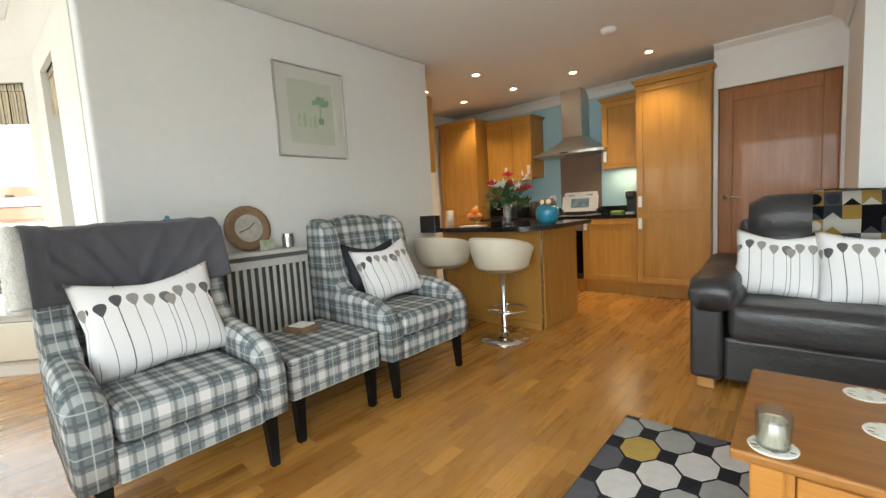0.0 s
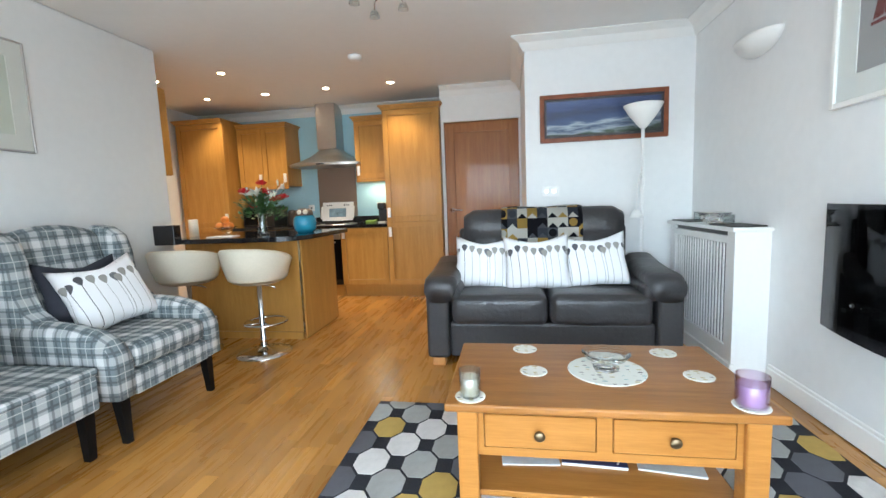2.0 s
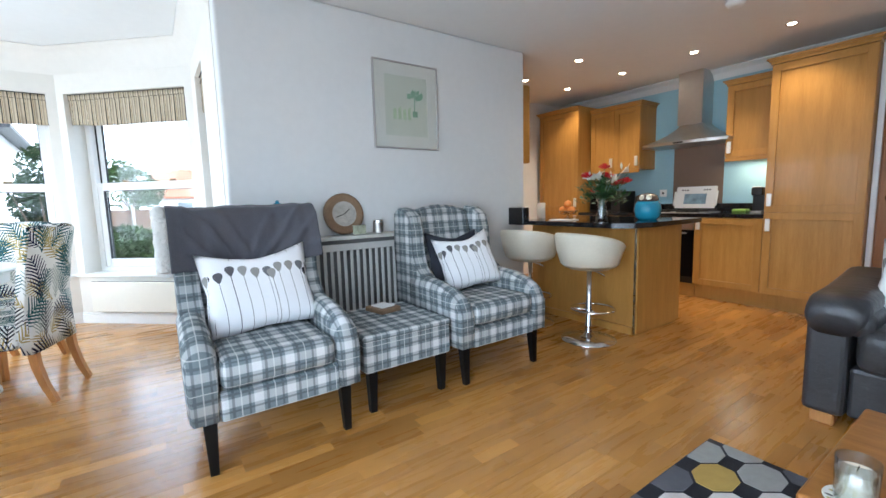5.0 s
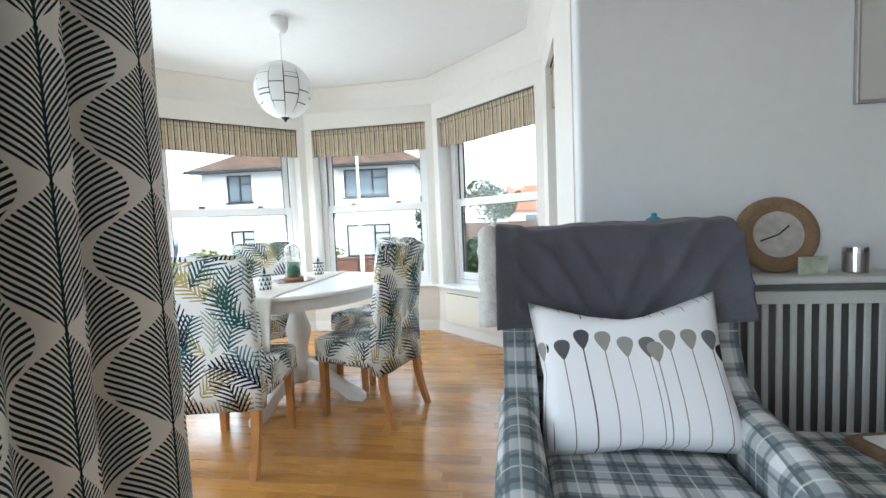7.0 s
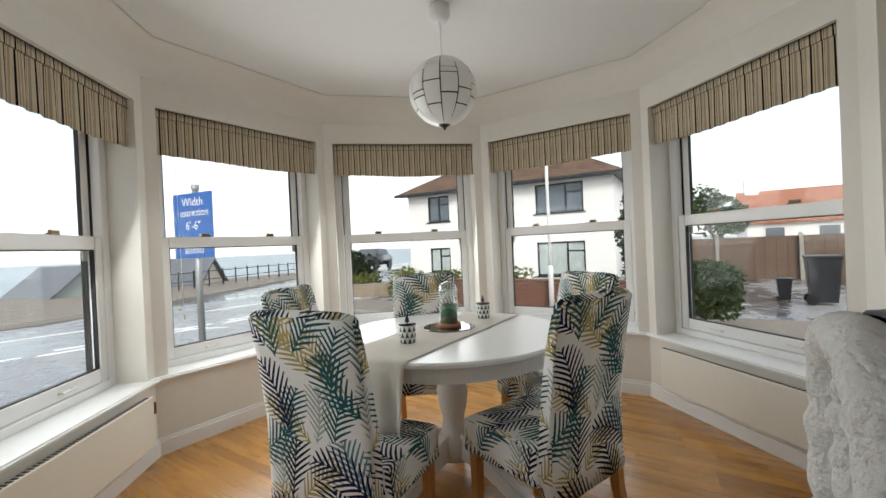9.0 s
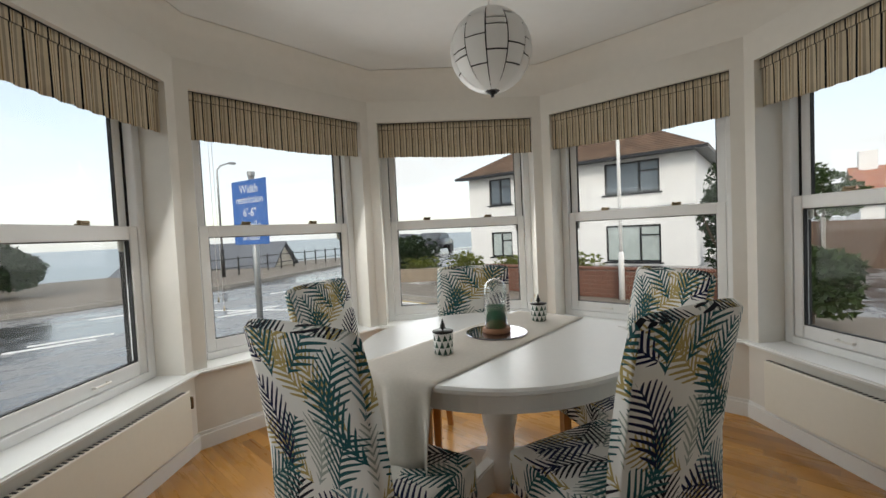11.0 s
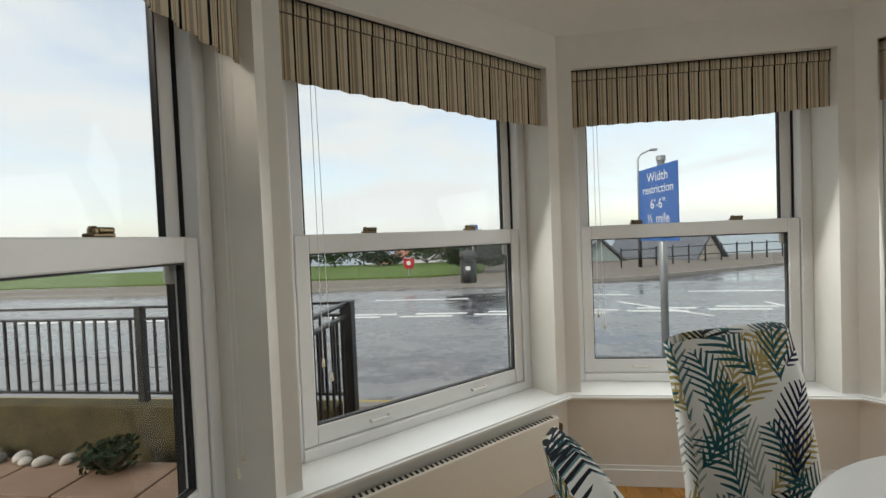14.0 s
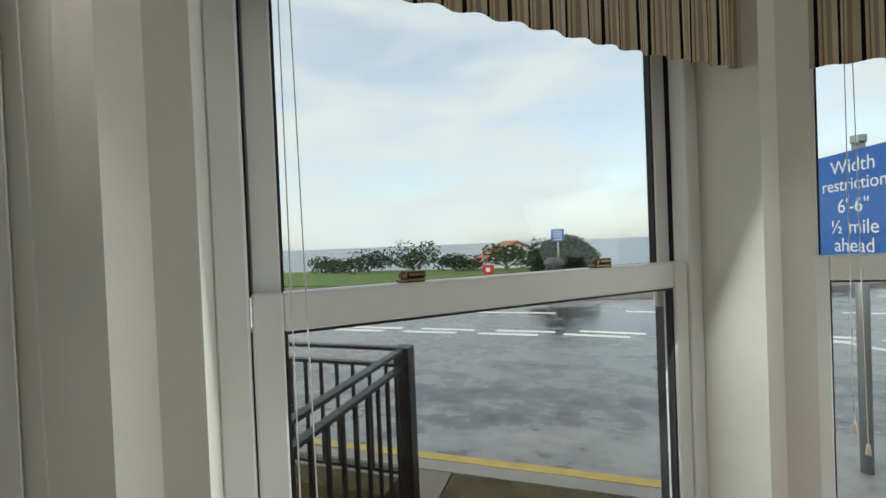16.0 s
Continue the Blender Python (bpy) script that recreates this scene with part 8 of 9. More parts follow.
def garden_wall(name, p, q, h, label):
    """A brick wall of single bricks with recessed mortar."""
    m, ln = seg_frame(p, q)
    ob = thing(name, m, label, "garden wall", kind="structure")
    bm = B()
    box(bm, 0.01, ln - 0.01, 0.012, 0.20, G + 0.05, h - 0.01)
    part("mortar", bm, MORTAR, ob)
    bm = B()
    box(bm, 0, 0.235, 0, 0.215, 0, 0.082, 0.006, 1)
    proto = part("brick", bm, BRICK, ob, "", False, pose(0, 0, G + 0.10))
    rows = int((h - G - 0.10) / 0.092)
    for r in range(rows):
        x = -0.12 * (r % 2)
        while x < ln:
            if r or x > 0.01:
                b = new("brick", proto.data)
                b.parent, b.matrix_basis = ob, pose(x, 0.004 * math.sin(x * 7 + r), G + 0.10 + r * 0.092)
            x += 0.247
    bm = B()
    box(bm, -0.02, ln + 0.02, -0.02, 0.235, h, h + 0.05, 0.01, 2)
    part("coping", bm, BRICK, ob)


garden_wall("wall_garden", (-10.2, -6.5), (-10.2, -1.2), 0.32, "low red brick garden wall")


def foliage(name, x, y, z, rx, ry, rz, n, leaf, material_, label, category, seed, trunk=0.0, group=""):
    """A shrub or small tree: limbs under a crown of many small leaves with gaps."""
    ob = thing(name, pose(x, y, z), label, category, group)
    rnd = random.Random(seed)
    bm = B()
    tube(bm, [(0, 0, 0), (0.03, 0.02, trunk * 0.6 + rz * 0.3), (0.05, 0.0, trunk + rz * 0.8)], 0.05 + rz * 0.04, 7, 0.02)
    for k in range(5):
        a = k * 1.3
        tube(bm, [(0.02, 0.01, trunk * 0.7 + rz * 0.2), (rx * 0.5 * math.cos(a), ry * 0.5 * math.sin(a), trunk + rz * 0.8), (rx * 0.75 * math.cos(a), ry * 0.75 * math.sin(a), trunk + rz * 1.2)], 0.03 + 0.01 * rz, 5, 0.01)
    part("trunk", bm, BARK, ob)
    lumps = [(Vector((rnd.uniform(-0.6, 0.6), rnd.uniform(-0.6, 0.6), rnd.uniform(-0.45, 0.6))), rnd.uniform(0.35, 0.6)) for _ in range(16)]
    verts, faces = [], []
    for k in range(n):
        c, r = lumps[rnd.randrange(len(lumps))]
        d = Vector((rnd.gauss(0, 1), rnd.gauss(0, 1), rnd.gauss(0, 1))).normalized()
        p = c + d * r * rnd.uniform(0.75, 1.05)
        p = Vector((p.x * rx, p.y * ry, trunk + rz + p.z * rz))
        if p.z < 0.02:
            p.z = 0.02
        u = Vector((rnd.gauss(0, 1), rnd.gauss(0, 1), rnd.gauss(0, 0.7))).normalized()
        v = u.orthogonal().normalized()
        s = leaf * rnd.uniform(0.6, 1.3)
        i = len(verts)
        verts += [p - u * s, p + v * s * 0.45, p + u * s, p - v * s * 0.45]
        faces.append((i, i + 1, i + 2, i + 3))
    me = bpy.data.meshes.new("crown")
    me.from_pydata(verts, [], faces)
    me.materials.append(material_)
    cr = new("crown", me)
    cr.parent = ob
    tagged(cr, kind="stuff")
    return ob


foliage("shrub", -9.35, -0.30, G + 0.10, 0.50, 0.62, 0.52, 2600, 0.075, SHRUB, "bushy green shrub on the pavement edge", "shrub", 1)
for k, (x, y, r, h) in enumerate(((-11.1, -7.9, 0.6, 0.5), (-11.0, -6.3, 0.55, 0.45), (-11.2, -4.6, 0.6, 0.5))):
    foliage("shrub", x, y, G, r, r, h, 1100, 0.07, LIMESHRUB, "yellow-green clipped shrub behind the garden wall", "shrub", 3 + k, group="garden shrubs")
foliage("shrub", -12.6, -12.2, G, 1.2, 1.2, 0.75, 1600, 0.10, DARKSHRUB, "dark evergreen shrub behind the corner planter", "shrub", 8)
foliage("shrub", -14.8, -15.2, G, 1.6, 1.6, 0.8, 1600, 0.12, SHRUB, "green shrub behind the corner planter", "shrub", 9)
foliage("shrub", -11.9, -10.6, G + 0.05, 0.6, 0.6, 0.36, 900, 0.07, LIMESHRUB, "yellow-green shrub in the corner planter", "shrub", 10, group="garden shrubs")
foliage("shrub", -13.9, -1.9, G, 0.9, 0.8, 1.5, 2200, 0.10, DARKSHRUB, "tall dark evergreen beside the white house", "shrub", 11)
foliage("tree", -1.32, -19.3, G + 0.1, 1.30, 1.1, 0.85, 5200, 0.13, DARKSHRUB, "dark wind-clipped evergreen tree by the bin", "tree", 12, 0.2)
for k in range(6):
    foliage("shrub", 13.5 - 2.9 * k, -25.5 + 0.4 * (k % 2), G + 0.1, 1.6, 0.9, 0.55 + 0.2 * (k % 3), 900, 0.12, (SHRUB, DARKSHRUB)[k % 2], "low clifftop shrub behind the grass", "shrub", 30 + k, group="clifftop shrubs")
foliage("tree", -24.0, -0.4, G, 1.6, 1.4, 1.2, 1500, 0.14, SHRUB, "garden tree behind the fence", "tree", 40, 1.3)


def planter():
    """The curved brick planter on the far corner."""
    bm = B()
    rr = []
    for k in range(13):
        a = radians(-15 + 100 * k / 12)
        c, s = math.cos(a), math.sin(a)
        rr.append([(-12.8 + r * c, -11.4 + r * s, z) for r, z in ((2.2, G), (2.2, G + 0.42), (1.98, G + 0.42), (1.98, G))])
    loft(bm, rr)
    structure("wall_planter", bm, mat("planter_stone", (0.25, 0.20, 0.15), 0.9, var=0.3, scale=5, bump=0.5, bump_scale=22), "curved low brown stone planter wall", "planter wall")


planter()


def house():
    """The white rendered house across the side road; its front looks to +x."""
    m = pose(-18.0, -8.3, 0, 0, 0, 5)
    ob = thing("house", m, "white rendered two-storey house with a brown hipped roof", "house")
    hw, dp, ze = 4.75, 7.0, 3.75
    wins = [(2.65, 0.98, 2.38, 3.58, 2), (-3.05, 0.58, 2.38, 3.58, 1), (2.65, 0.98, -0.22, 1.18, 2), (-3.05, 0.55, -0.02, 1.12, 1)]
    # front wall built round its openings
    bm = B()
    box(bm, -dp, -0.26, -hw, hw, G, ze)
    part("core_wall", bm, RENDER, ob)
    ys = sorted({-hw, hw, *[y - w for y, w, *_ in wins], *[y + w for y, w, *_ in wins]})
    bm = B()
    for a, b in zip(ys, ys[1:]):
        holes = sorted((z0, z1) for y, w, z0, z1, _ in wins if y - w <= a + 1e-6 and y + w >= b - 1e-6)
        z = G
        for z0, z1 in holes:
            box(bm, -0.25, 0, a, b, z, z0)
            z = z1
        box(bm, -0.25, 0, a, b, z, ze)
    part("wall", bm, RENDER, ob)
    bm = B()
    box(bm, -0.02, 0.03, -hw, hw, 1.85, 1.93)
    part("string_course", bm, RENDER, ob)
    for y, w, z0, z1, lights in wins:
        bm = B()
        f = 0.07
        for a, b, c, d in ((y - w, y - w + f, z0, z1), (y + w - f, y + w, z0, z1), (y - w + f, y + w - f, z0, z0 + f), (y - w + f, y + w - f, z1 - f, z1)):
            box(bm, -0.14, -0.06, a, b, c, d)
        xs = [y + w * 0.28] if lights == 2 else [y]
        for q in xs:
            box(bm, -0.14, -0.06, q - f / 2, q + f / 2, z0 + f, z1 - f)
        box(bm, -0.14, -0.065, xs[0] + f / 2, y + w - f, z1 - 0.42, z1 - 0.36)
        wn = part("window", bm, ANTHRACITE, ob, "dark grey framed window")
        bm = B()
        box(bm, -0.11, -0.10, y - w + f, y + w - f, z0 + f, z1 - f)
        part("pane", bm, FARGLASS if z0 > 1 else NETCURTAIN, wn)
        bm = B()
        box(bm, -0.06, 0.06, y - w - 0.08, y + w + 0.08, z0 - 0.06, z0)
        part("sill", bm, ANTHRACITE, wn)
    # hipped roof in tile courses
    bm = B()
    n = 26
    ov, rise, run = 0.45, 2.3, 3.95
    for k in range(n):
        t0, t1 = k / n, (k + 1) / n
        def ring(t, lift):
            x0, x1 = ov - run * t, -dp - ov + run * t
            y0, y1 = -hw - ov + run * t, hw + ov - run * t
            z = ze + rise * t + lift
            return [(x0, y0, z), (x0, y1, z), (x1, y1, z), (x1, y0, z)]
        lo, hi = ring(t0, 0.05), ring(t1, 0.012)
        lv, hv = [bm.verts.new(p) for p in lo], [bm.verts.new(p) for p in hi]
        ev = [bm.verts.new(p) for p in ring(t0, 0.0)]
        for q in range(4):
            j = (q + 1) % 4
            bm.faces.new((lv[q], lv[j], hv[j], hv[q])); bm.faces.new((ev[q], ev[j], lv[j], lv[q]))
    part("roof", bm, ROOFTILE, ob)
    bm = B()
    box(bm, 0.001, ov, -hw - ov, hw + ov, ze - 0.06, ze - 0.002)
    box(bm, ov, ov + 0.10, -hw - ov, hw + ov, ze - 0.09, ze + 0.02)
    box(bm, -dp - ov, 0.0, hw + 0.001, hw + ov, ze - 0.06, ze - 0.002)
    part("gutter", bm, ANTHRACITE, ob, "dark gutter and soffit")
    # door canopy, wall lamp
    bm = B()
    box(bm, 0.001, 0.7, -1.0, 0.35, 1.50, 1.60)
    part("canopy", bm, RENDER, ob)
    bm = B()
    box(bm, 0.001, 0.05, -0.75, 0.15, G + 0.1, 1.42)
    part("door", bm, RENDER, ob, "white front door")


house()


def simple_house(x, y, w, d, z0, ze, zr, wall, roof, label, ang=0, chimney=False):
    ob = thing("house", pose(x, y, 0, 0, 0, ang), label, "house", "houses beyond")
    bm = B()
    box(bm, -d / 2, d / 2, -w / 2, w / 2, z0, ze)
    gable = [(-d / 2, ze), (d / 2, ze), (0, zr - 0.05)]
    for yy in (-w / 2 + 0.001, w / 2 - 0.15):
        lo = [bm.verts.new((a, yy, b)) for a, b in gable]
        hi = [bm.verts.new((a, yy + 0.149, b)) for a, b in gable]
        bm.faces.new(lo); bm.faces.new(hi[::-1])
        for q in range(3):
            j = (q + 1) % 3
            bm.faces.new((lo[q], hi[q], hi[j], lo[j]))
    part("wall", bm, wall, ob)
    for s in (-1, 1):
        bm = B()
        a, b = (s * (d / 2 + 0.25), ze - 0.12), (0, zr)
        vs = [(a[0], a[1]), (b[0], b[1]), (b[0], b[1] + 0.12), (a[0], a[1] + 0.12)]
        lo = [bm.verts.new((p, -w / 2 - 0.2, q)) for p, q in vs]
        hi = [bm.verts.new((p, w / 2 + 0.2, q)) for p, q in vs]
        bm.faces.new(lo); bm.faces.new(hi[::-1])
        for q in range(4):
            j = (q + 1) % 4
            bm.faces.new((lo[q], hi[q], hi[j], lo[j]))
        part("roof", bm, roof, ob)
    if chimney:
        bm = B()
        box(bm, -0.35, 0.35, -w / 2 + 0.2, -w / 2 + 0.9, zr - 0.7, zr + 0.9)
        part("chimney", bm, wall, ob)
    for k in range(int(w // 2.2)):
        yy = -w / 2 + 1.2 + 2.2 * k
        bm = B()
        box(bm, d / 2 - 0.02, d / 2 + 0.02, yy - 0.4, yy + 0.4, ze - 1.3, ze - 0.35)
        part("window", bm, FARGLASS, ob, "dark window")
    return ob


simple_house(-33, 4.6, 8, 6, G, 1.75, 3.5, RENDER, REDTILE, "white house with an orange tiled roof", 4, True)
SLATE = mat("grey_slate", (0.12, 0.13, 0.15), 0.5, var=0.15, scale=4)
simple_house(-7.3, -25.4, 3.6, 2.4, -4, -0.25, 0.95, TEALBOARD, SLATE, "grey-green boarded beach hut with a gable roof", 12)
simple_house(-11.6, -25.6, 5.0, 2.6, -4, -0.20, 1.05, mat("cream_boards", (0.62, 0.55, 0.45), 0.7, var=0.1), SLATE, "cream boarded beach hut with a slate roof", 38)
simple_house(2.6, -31, 5, 6.5, -9, -0.35, 1.35, RENDER, REDTILE, "low white building with a brown gable roof", 20)


def fence():
    ob = thing("fence", pose(-18.6, 0, 0), "brown close-boarded garden fence", "fence")
    bm = B()
    box(bm, -0.012, 0.012, -0.075, 0.075, G, 1.05, 0.004, 1)
    proto = part("board", bm, FENCEWOOD, ob, "", False, pose(0, -2.9, 0))
    for k in range(1, 66):
        b = new("board", proto.data)
        b.parent, b.matrix_basis = ob, pose(0.012 * (k % 2), -2.9 + 0.147 * k, 0)
    for k in range(5):
        bm = B()
        box(bm, 0.03, 0.13, -0.05, 0.05, G, 1.15, 0.01, 1)
        part("post", bm, KERB, ob, "concrete post", False, pose(0, -2.5 + 2.2 * k, 0))


fence()


def wheelie_bin(x, y, s):
    ob = thing("wheelie_bin", pose(x, y, G + 0.001), "dark green wheeled rubbish bin", "bin", "bins by the fence")
    bm = B()
    loft(bm, [[(-0.22 * s, -0.20 * s, 0.06 * s), (0.22 * s, -0.20 * s, 0.06 * s), (0.22 * s, 0.20 * s, 0.06 * s), (-0.22 * s, 0.20 * s, 0.06 * s)], [(-0.29 * s, -0.27 * s, 0.95 * s), (0.29 * s, -0.27 * s, 0.95 * s), (0.29 * s, 0.27 * s, 0.95 * s), (-0.29 * s, 0.27 * s, 0.95 * s)]])
    part("body", bm, ANTHRACITE, ob)
    bm = B()
    box(bm, -0.31 * s, 0.31 * s, -0.29 * s, 0.29 * s, 0.951 * s, 1.02 * s, 0.02, 2)
    part("lid", bm, ANTHRACITE, ob)
    for q in (-1, 1):
        bm = B()
        lathe(bm, [(0, 0), (0.10 * s, 0), (0.10 * s, 0.05), (0, 0.05)], 14)
        part("wheel", bm, BLACKPL, ob, "", False, pose(0.22 * s * q - 0.025, -0.2 * s, 0.10 * s, 0, 90, 0))


wheelie_bin(-13.0, 1.65, 1.0)
wheelie_bin(-13.4, 1.05, 0.5)


def litter_bin():
    ob = thing("litter_bin", pose(-1.22, -15.15, G + 0.0905), "black domed litter bin on the verge", "bin")
    bm = B()
    lathe(bm, [(0, 0), (0.26, 0), (0.28, 0.04), (0.28, 0.78), (0, 0.78)], 24)
    part("body", bm, IRON, ob, "", True)
    bm = B()
    lathe(bm, [(0.30, 0.90), (0.31, 0.94), (0.26, 1.05), (0.10, 1.12), (0, 1.13)], 24)
    part("lid", bm, IRON, ob, "", True)
    for k in range(4):
        bm = B()
        a = k * math.pi / 2
        box(bm, -0.06, 0.06, 0.22, 0.25, 0.781, 0.905)
        part("pillar", bm, IRON, ob, "", False, pose(0, 0, 0, 0, 0, 90 * k + 45))
    bm = B()
    box(bm, -0.08, 0.08, 0.279, 0.285, 0.45, 0.58)
    part("badge", bm, WHITEINK, ob, "small white badge", False, pose(0, 0, 0, 0, 0, 0))


litter_bin()


def street_lamp(x, y, h, label, arm):
    ob = thing("street_lamp", pose(x, y, G + 0.09), label, "street lamp")
    bm = B()
    tube(bm, [(0, 0, 0), (0, 0, 1.2)], 0.075, 10)
    part("base", bm, IRON, ob, "", True)
    bm = B()
    tube(bm, [(0, 0, 1.2), (0, 0, h - 0.1), (arm * 0.3, 0, h + 0.1), (arm, 0, h + 0.25)], 0.045, 10, 0.03)
    part("column", bm, GALV, ob, "", True)
    bm = B()
    box(bm, min(arm, arm * 1.6), max(arm, arm * 1.6), -0.09, 0.09, h + 0.21, h + 0.30, 0.03, 2)
    part("lantern", bm, GALV, ob)


street_lamp(-8.35, -19.4, 4.72, "grey street lamp column on the clifftop", -0.5)


def pole(name, x, y, z, h, r, material_, label):
    bm = B()
    tube(bm, [(0, 0, 0), (0, 0, h)], r, 12, r * 0.8)
    ob = thing(name, pose(x, y, z), label, "pole")
    part("shaft", bm, material_, ob, "", True)
    bm = B()
    lathe(bm, [(0, 0), (r * 1.5, 0), (r * 1.5, 0.9), (r, 0.95), (0, 0.95)], 14)
    part("base", bm, material_, ob, "", True)


pole("flag_pole", -10.05, -3.08, G + 0.10, 6.0, 0.036, UPVC, "white painted pole on the side pavement")
small_box("utility_box", -9.9, -4.45, G + 0.1005, 0.25, 0.35, 0.55, GALV, "grey metal utility box by the garden wall", "utility box", 0.02)


def road_sign():
    """A blue width-restriction sign on a grey pole; it faces +x."""
    ob = thing("road_sign", pose(-3.92, -5.265, G, 0, 0, 11.5), "blue width restriction road sign on a grey pole", "road sign")
    bm = B()
    tube(bm, [(0, 0, 0), (0, 0, 2.42)], 0.038, 14)
    part("pole", bm, GALV, ob, "", True)
    bm = B()
    lathe(bm, [(0, 0), (0.046, 0), (0.046, 0.05), (0, 0.055)], 14, (0, 0, 2.40))
    part("cap", bm, GALV, ob)
    bm = B()
    z0, z1, w = 1.555, 2.345, 0.345
    box(bm, 0.042, 0.048, -w, w, z0, z1)
    sg = part("plate", bm, SIGNBLUE, ob, "blue sign plate")
    bm = B()
    for a, b, c, d in ((-w, -w + 0.012, z0, z1), (w - 0.012, w, z0, z1), (-w + 0.012, w - 0.012, z0, z0 + 0.012), (-w + 0.012, w - 0.012, z1 - 0.012, z1)):
        box(bm, 0.0482, 0.0492, a, b, c, d)
    part("border", bm, SIGNBLUE, sg, "blue border")
    for k, (t, z) in enumerate((("Width", 2.235), ("restriction", 2.105), ("6'-6\"", 1.945), ("\u00bd mile", 1.79), ("ahead", 1.655))):
        letters(t, pose(0.0486, 0, z, 90, 0, 90), 0.145 if k != 1 else 0.13, WHITEINK, sg)
    for zz in (1.75, 2.2):
        bm = B()
        box(bm, 0.02, 0.0415, -0.06, 0.06, zz - 0.02, zz + 0.02)
        part("clamp", bm, GALV, ob)


road_sign()
# far blue sign across the road
ob = thing("road_sign", pose(-1.26, -18.0, G + 0.09), "small blue road sign on a pole across the road", "road sign")
bm = B(); tube(bm, [(0, 0, 0), (0, 0, 2.12)], 0.03, 10); part("pole", bm, GALV, ob, "", True)
bm = B(); box(bm, -0.24, 0.24, 0.04, 0.05, 1.62, 2.08); part("plate", bm, SIGNBLUE, ob, "blue sign plate")
bm = B()
for k in range(4):
    box(bm, -0.16, 0.16, 0.0502, 0.052, 1.68 + 0.10 * k, 1.72 + 0.10 * k)
part("lettering", bm, WHITEINK, ob, "white bars of writing")


def lifebuoy():
    ob = thing("lifebuoy_post", pose(1.4, -17.7, G + 0.16), "red lifebuoy housing on a post", "lifebuoy")
    bm = B()
    tube(bm, [(0, 0, 0), (0, 0, 0.6)], 0.04, 8)
    part("post", bm, GALV, ob)
    bm = B()
    loft(bm, [[(-0.14, 0.0, 0.30), (0.14, 0.0, 0.30), (0.14, 0.10, 0.30), (-0.14, 0.10, 0.30)], [(-0.22, 0.0, 0.48), (0.22, 0.0, 0.48), (0.22, 0.12, 0.48), (-0.22, 0.12, 0.48)], [(-0.22, 0.0, 0.72), (0.22, 0.0, 0.72), (0.22, 0.12, 0.72), (-0.22, 0.12, 0.72)]])
    part("housing", bm, RED, ob)
    bm = B()
    box(bm, -0.08, 0.08, 0.121, 0.13, 0.46, 0.62)
    part("label", bm, WHITEINK, ob, "white label")


lifebuoy()


def shelter():
    ob = thing("bus_shelter", pose(-1.3, -22.2, G + 0.16), "open flat-roofed seafront shelter", "shelter")
    for x in (-0.9, 0.9):
        bm = B()
        box(bm, x - 0.05, x + 0.05, -0.05, 0.05, 0, 1.15)
        part("post", bm, IRON, ob)
    bm = B()
    box(bm, -1.25, 1.25, -0.6, 0.6, 1.15, 1.30)
    part("roof", bm, RENDER, ob)


shelter()


def cliff_rail():
    ob = thing("cliff_railing", pose(0, 0, 0), "black clifftop railing of posts and rails", "railing")
    pts = [(-7.5, -19.2), (-11.0, -21.0), (-15.5, -23.0), (-22.0, -25.5)]
    for z in (0.35, 0.75):
        bm = B()
        tube(bm, [(x, y, G + 0.09 + z) for x, y in pts], 0.02, 6)
        part("rail", bm, IRON, ob)
    for (a, b), (c, d) in zip(pts, pts[1:]):
        n = max(2, int(math.hypot(c - a, d - b) / 0.9))
        for k in range(n):
            t = k / n
            bm = B()
            box(bm, -0.025, 0.025, -0.025, 0.025, 0, 0.85)
            part("post", bm, IRON, ob, "", False, pose(a + (c - a) * t, b + (d - b) * t, G + 0.09))


cliff_rail()


def car(x, y, ang, label):
    ob = thing("car", pose(x, y, G, 0, 0, ang), label, "car", "parked cars")
    bm = B()
    prof = [(-2.1, 0.35), (-2.15, 0.75), (-2.0, 1.0), (-1.5, 1.05), (-1.1, 1.55), (0.5, 1.6), (1.1, 1.1), (1.9, 0.95), (2.1, 0.7), (2.1, 0.35)]
    loft(bm, [[(px, yy * (0.9 if pz > 1.1 else 1), pz) for px, pz in prof] for yy in (-0.85, 0.85)])
    bmesh.ops.bevel(bm, geom=bm.edges[:], offset=0.06, segments=2, affect="EDGES", clamp_overlap=True)
    part("body", bm, CARPAINT, ob, "", True)
    for s in (-1, 1):
        bm = B()
        vs = [(-1.05, 1.12), (-0.95, 1.45), (0.45, 1.48), (0.85, 1.12)]
        bm.faces.new([bm.verts.new((a, s * 0.86, b)) for a, b in vs])
        part("side_window", bm, FARGLASS, ob)
        for px in (-1.3, 1.3):
            bm = B()
            lathe(bm, [(0, 0), (0.33, 0), (0.33, 0.2), (0, 0.2)], 18)
            w = part("wheel", bm, BLACKPL, ob, "", False, pose(px, s * 0.88 + (0.1 if s < 0 else 0.1), 0.33, 90, 0, 0))


car(-20.0, -21.0, 20, "dark parked car across the junction")
car(-24.5, -22.5, 20, "dark parked car across the junction")


def ship():
    ob = thing("ship", pose(-560, -700, -9), "distant grey cargo ship on the horizon", "ship")
    bm = B()
    loft(bm, [[(-30, -5, 0), (28, -5, 0), (34, 0, 0), (28, 5, 0), (-30, 5, 0)], [(-32, -6, 7), (32, -6, 7), (38, 0, 7), (32, 6, 7), (-32, 6, 7)]])
    part("hull", bm, SLATE, ob)
    bm = B()
    box(bm, -26, -14, -5, 5, 7, 15)
    part("bridge", bm, SLATE, ob)
    ob.matrix_basis = pose(-560, -700, -9, 0, 0, -40)


ship()


